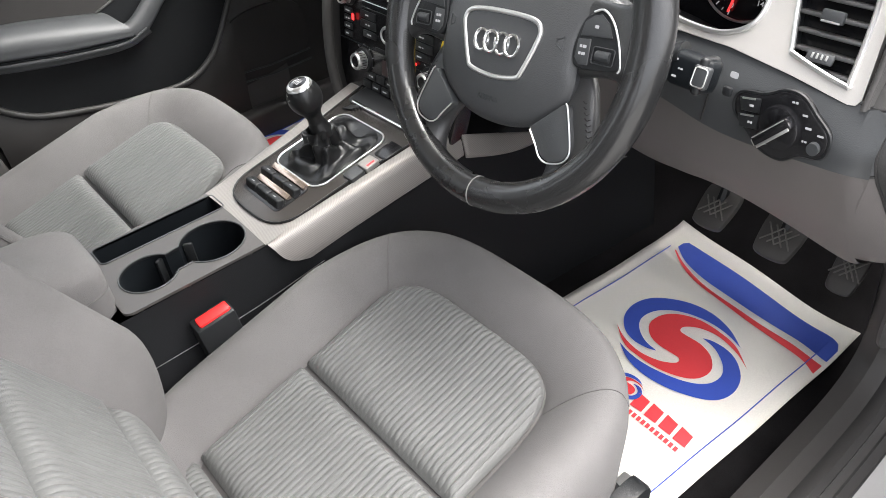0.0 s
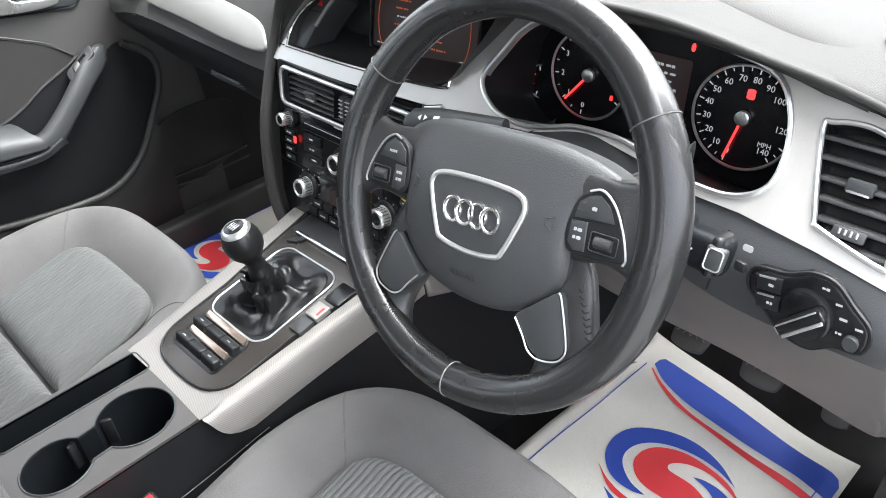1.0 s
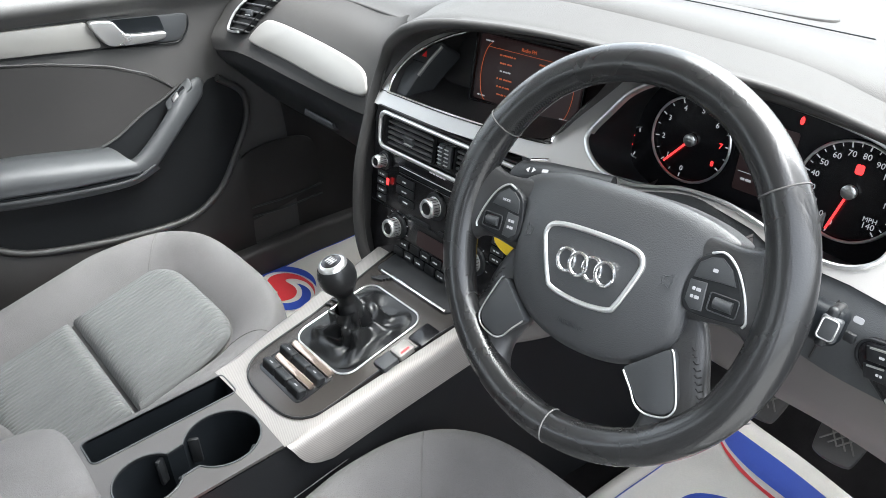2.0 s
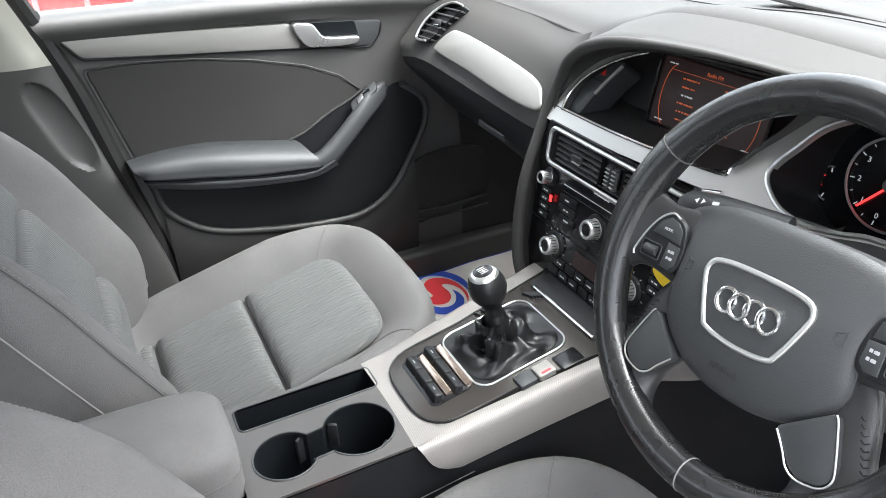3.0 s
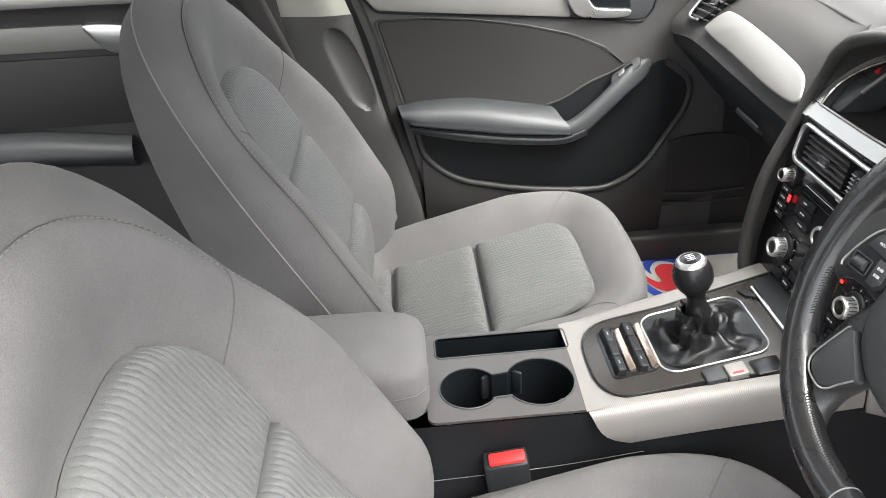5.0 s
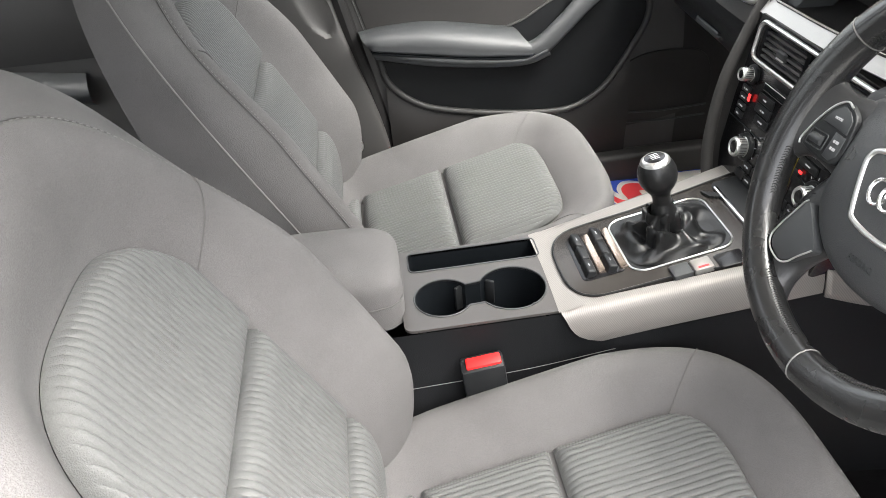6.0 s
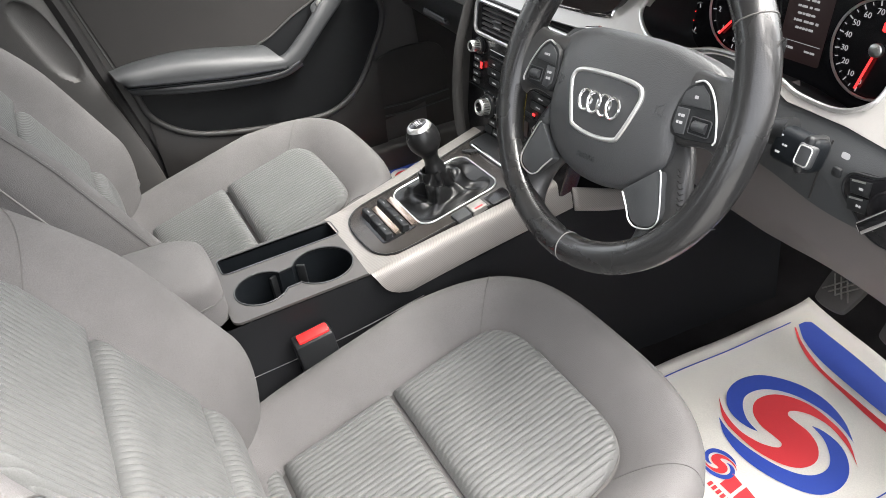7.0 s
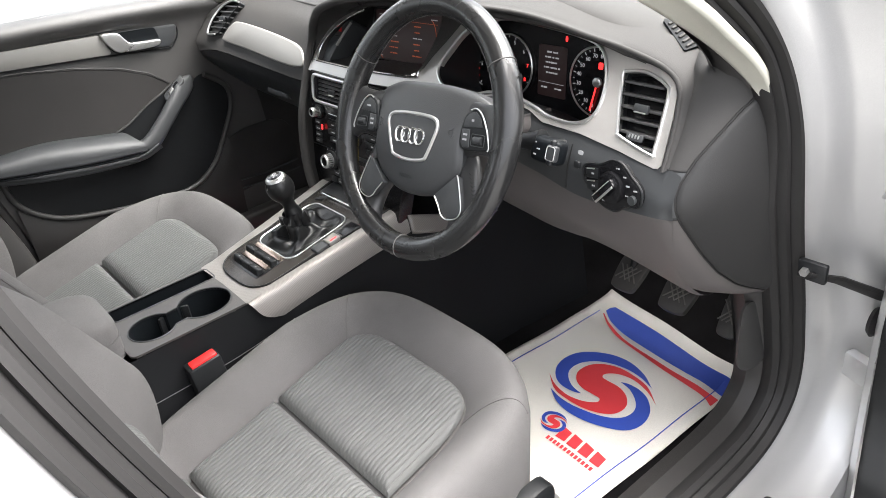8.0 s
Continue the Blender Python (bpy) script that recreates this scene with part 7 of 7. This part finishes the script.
# ---- pedals ----
for nm, x, y, z, w, h, rx, lab in (("clutch_pedal", 0.362, 0.50, 0.14, 0.062, 0.074, 38, "black ribbed rubber clutch pedal"), ("brake_pedal", 0.487, 0.49, 0.148, 0.066, 0.076, 38, "black ribbed rubber brake pedal"), ("accelerator_pedal", 0.600, 0.50, 0.145, 0.046, 0.092, 50, "black ribbed accelerator pedal")):
    pe = thing(nm, lab, "pedal", (x, y, z), "pedals")
    m = Matrix.Rotation(radians(rx), 4, 'X')
    part("pad", slab([tuple(p) for p in smooth_loop([(-w / 2, h / 2), (0, h / 2 + 0.003), (w / 2, h / 2), (w / 2 * 0.95, -h / 2 * 0.6), (w * 0.3, -h / 2), (-w * 0.3, -h / 2), (-w / 2 * 0.95, -h / 2 * 0.6)], 40)], 0.012, m, 0.004), PEDAL, pe)
    for k in range(-1, 2):
        for sgn in (-1, 1):
            part("rib", block(0.0025, h * 0.56, 0.003, m @ pose(k * w * 0.19, 0, 0, 0, 0, sgn * 38), 0.001), PEDALRIB, pe)
    part("lever", tube([m @ Vector((0, 0.01, -0.01)), (0, 0.05, 0.08), (0, 0.10, 0.26)], 0.009, 8), HARD, pe)


# ---- paper floor mats ----
def build_mat(corners, lift, label, name="paper_floor_mat", at=(0.536, 0.5625, 0.1), small=True):
    """A printed paper mat; corners rear-left, rear-right, front-right, front-left as (x, y)."""
    rl_, rr_, fr_, fl_ = [Vector(c) for c in corners]
    mt = thing(name, label, "paper floor mat", (rl_.x, rl_.y, 0.0), "paper floor mats")

    def P(a, b, h=0.0):
        p = rl_.lerp(rr_, a).lerp(fl_.lerp(fr_, a), b)
        wav = 0.0025 * math.sin(9 * a + 4 * b) + 0.0015 * math.sin(17 * b + 3 * a)
        z = 0.010 + wav + lift * (max(0, a - 0.72) / 0.28) ** 2 * max(0, b - 0.3) + 0.010 * max(0, b - 0.86) / 0.14 + floor_z(p.y) * 1.0
        return Vector((p.x - rl_.x, p.y - rl_.y, z + h))
    sheet = part("sheet", grid_bm(lambda i, j: P(i / 30, j / 40), 31, 41), PAPER, mt, "white paper sheet")
    solid(sheet, 0.001)

    def printed(nm, pts, ma, h=0.0022):
        """A flat printed shape in mat coordinates, draped on the sheet."""
        bm = bmesh.new()
        f = bm.faces.new([bm.verts.new((a, b, 0)) for a, b in pts])
        f.normal_update()
        bmesh.ops.triangulate(bm, faces=[f])
        for k in range(1, 16):
            for axis in ((1, 0, 0), (0, 1, 0)):
                bmesh.ops.bisect_plane(bm, geom=bm.verts[:] + bm.edges[:] + bm.faces[:], dist=1e-5, plane_co=[k / 16 * c for c in axis], plane_no=axis)
        bmesh.ops.triangulate(bm, faces=list(bm.faces))
        for v in bm.verts:
            v.co = P(v.co.x, v.co.y, h)
        bmesh.ops.recalc_face_normals(bm, faces=bm.faces)
        return part(nm, bm, ma, mt, "", False)
    # border line
    line = [(0.075, 0.05), (0.075, 0.88), (0.10, 0.915), (0.93, 0.915), (0.93, 0.05)]
    for (a0, b0), (a1, b1) in zip(line[:1] + line[3:4], line[1:2] + line[4:]):
        part("border_line", tube([P(a0 + (a1 - a0) * k / 24, b0 + (b1 - b0) * k / 24, 0.0021) for k in range(25)], 0.0010, 4), BLUE, mt)
    # blue and red sweep along the front edge
    flat = lambda pts, n: [(p.x, p.y) for p in spline([(u, v, 0) for u, v in pts], n)]
    edge = flat([(0.105, 0.895), (0.20, 0.862), (0.36, 0.840), (0.58, 0.843), (0.83, 0.864), (0.985, 0.845)], 30)
    printed("blue_sweep", edge + [(0.986, 0.90), (0.968, 0.924), (0.935, 0.935)] + [(0.90 - 0.72 * k / 20, 0.938) for k in range(21)] + [(0.125, 0.936), (0.107, 0.92)], BLUE)
    low = flat([(0.108, 0.876), (0.22, 0.833), (0.36, 0.806), (0.60, 0.799), (0.79, 0.808), (0.91, 0.803), (0.985, 0.776)], 30)
    top = flat([(0.112, 0.880), (0.22, 0.846), (0.40, 0.816), (0.64, 0.822), (0.83, 0.838), (0.985, 0.822)], 30)
    printed("red_sweep", top + low[::-1], RED)

    # round emblem: two blue crescents that hook inwards round a red swirl
    def emblem(cx, cy, size):
        E = lambda x, y: (cx + x * size / 0.39, cy + y * size / 0.53)
        rim_ = flat([(0.70, 0.69), (0.35, 0.86), (-0.07, 0.92), (-0.50, 0.845), (-0.88, 0.65), (-1.115, 0.41), (-1.18, 0.10), (-1.08, -0.20), (-0.85, -0.41), (-0.60, -0.485), (-0.33, -0.455), (-0.16, -0.38)], 44)
        bore = flat([(-0.16, -0.38), (-0.44, -0.35), (-0.71, -0.21), (-0.85, -0.02), (-0.84, 0.23), (-0.68, 0.45), (-0.39, 0.62), (0.02, 0.73), (0.39, 0.745), (0.70, 0.69)], 40)
        for s in (1, -1):
            printed("blue_crescent", [E(s * x, s * y) for x, y in rim_ + bore[1:-1]], BLUE)
        half = flat([(-1.04, -0.42), (-0.64, -0.65), (-0.28, -0.69), (0.15, -0.65), (0.49, -0.50), (0.67, -0.29), (0.68, -0.02), (0.50, 0.18), (0.24, 0.255), (-0.04, 0.235), (-0.19, 0.235), (-0.23, 0.32), (-0.14, 0.43), (0.03, 0.53), (0.33, 0.60), (0.72, 0.555), (1.04, 0.42)], 56)
        printed("red_swirl", [E(x, y) for x, y in half[:-1]] + [E(-x, -y) for x, y in half[:-1]], RED)
    emblem(*at)
    if small:
        emblem(0.545, 0.322, 0.025)
    # maker's name as plain bars
    for k in range(4 if small else 0):
        a = 0.618 + 0.071 * k
        printed("red_bar", [(a, 0.278), (a + 0.056, 0.280), (a + 0.046, 0.326), (a - 0.010, 0.330)], RED)
    for k in range(13 if small else 0):
        a = 0.592 + 0.0225 * k
        printed("small_bar", [(a, 0.250), (a + 0.015, 0.250), (a + 0.013, 0.266), (a - 0.002, 0.266)], RED)
    printed("blue_sweep", [(0.10, 0.03), (0.55, 0.03), (0.50, 0.08), (0.35, 0.12), (0.10, 0.14)], BLUE)
    return mt


build_mat([(0.222, 0.0), (0.612, -0.02), (0.648, 0.498), (0.262, 0.574)], 0.015, "white paper floor mat printed with a red and blue emblem")
build_mat([(-0.345, 0.46), (-0.735, 0.46), (-0.735, -0.06), (-0.345, -0.06)], 0.0, "white printed paper mat in the passenger footwell", at=(0.735, 0.5625, 0.085), small=False)

# ---- outside ----
yard = tagged(part("backdrop", patch([[(-14, -30, -0.3), (-14, 0, -0.3), (-14, 30, -0.3)], [(-14, -30, 3.2), (-14, 0, 3.2), (-14, 30, 3.2)]], 30, 4), WALLGREY, None, "grey clad building across the yard"), category="building", kind="structure")
board = thing("red_board", "low red sign board with pale gaps beside the car", "sign board", (-2.6, -0.55, -0.3))
for k in range(4):
    part("red_panel", block(0.02, 0.16, 0.30, pose(0, -0.27 + 0.18 * k, 0.50), 0.004), BUCKLE, board)
part("board_frame", block(0.02, 0.9, 0.36, pose(-0.03, 0, 0.47), 0.004), WALLGREY, board)
for y in (-0.4, 0.4):
    part("post", block(0.04, 0.04, 0.5, pose(-0.03, y, 0.0), 0.004), HARD, board)
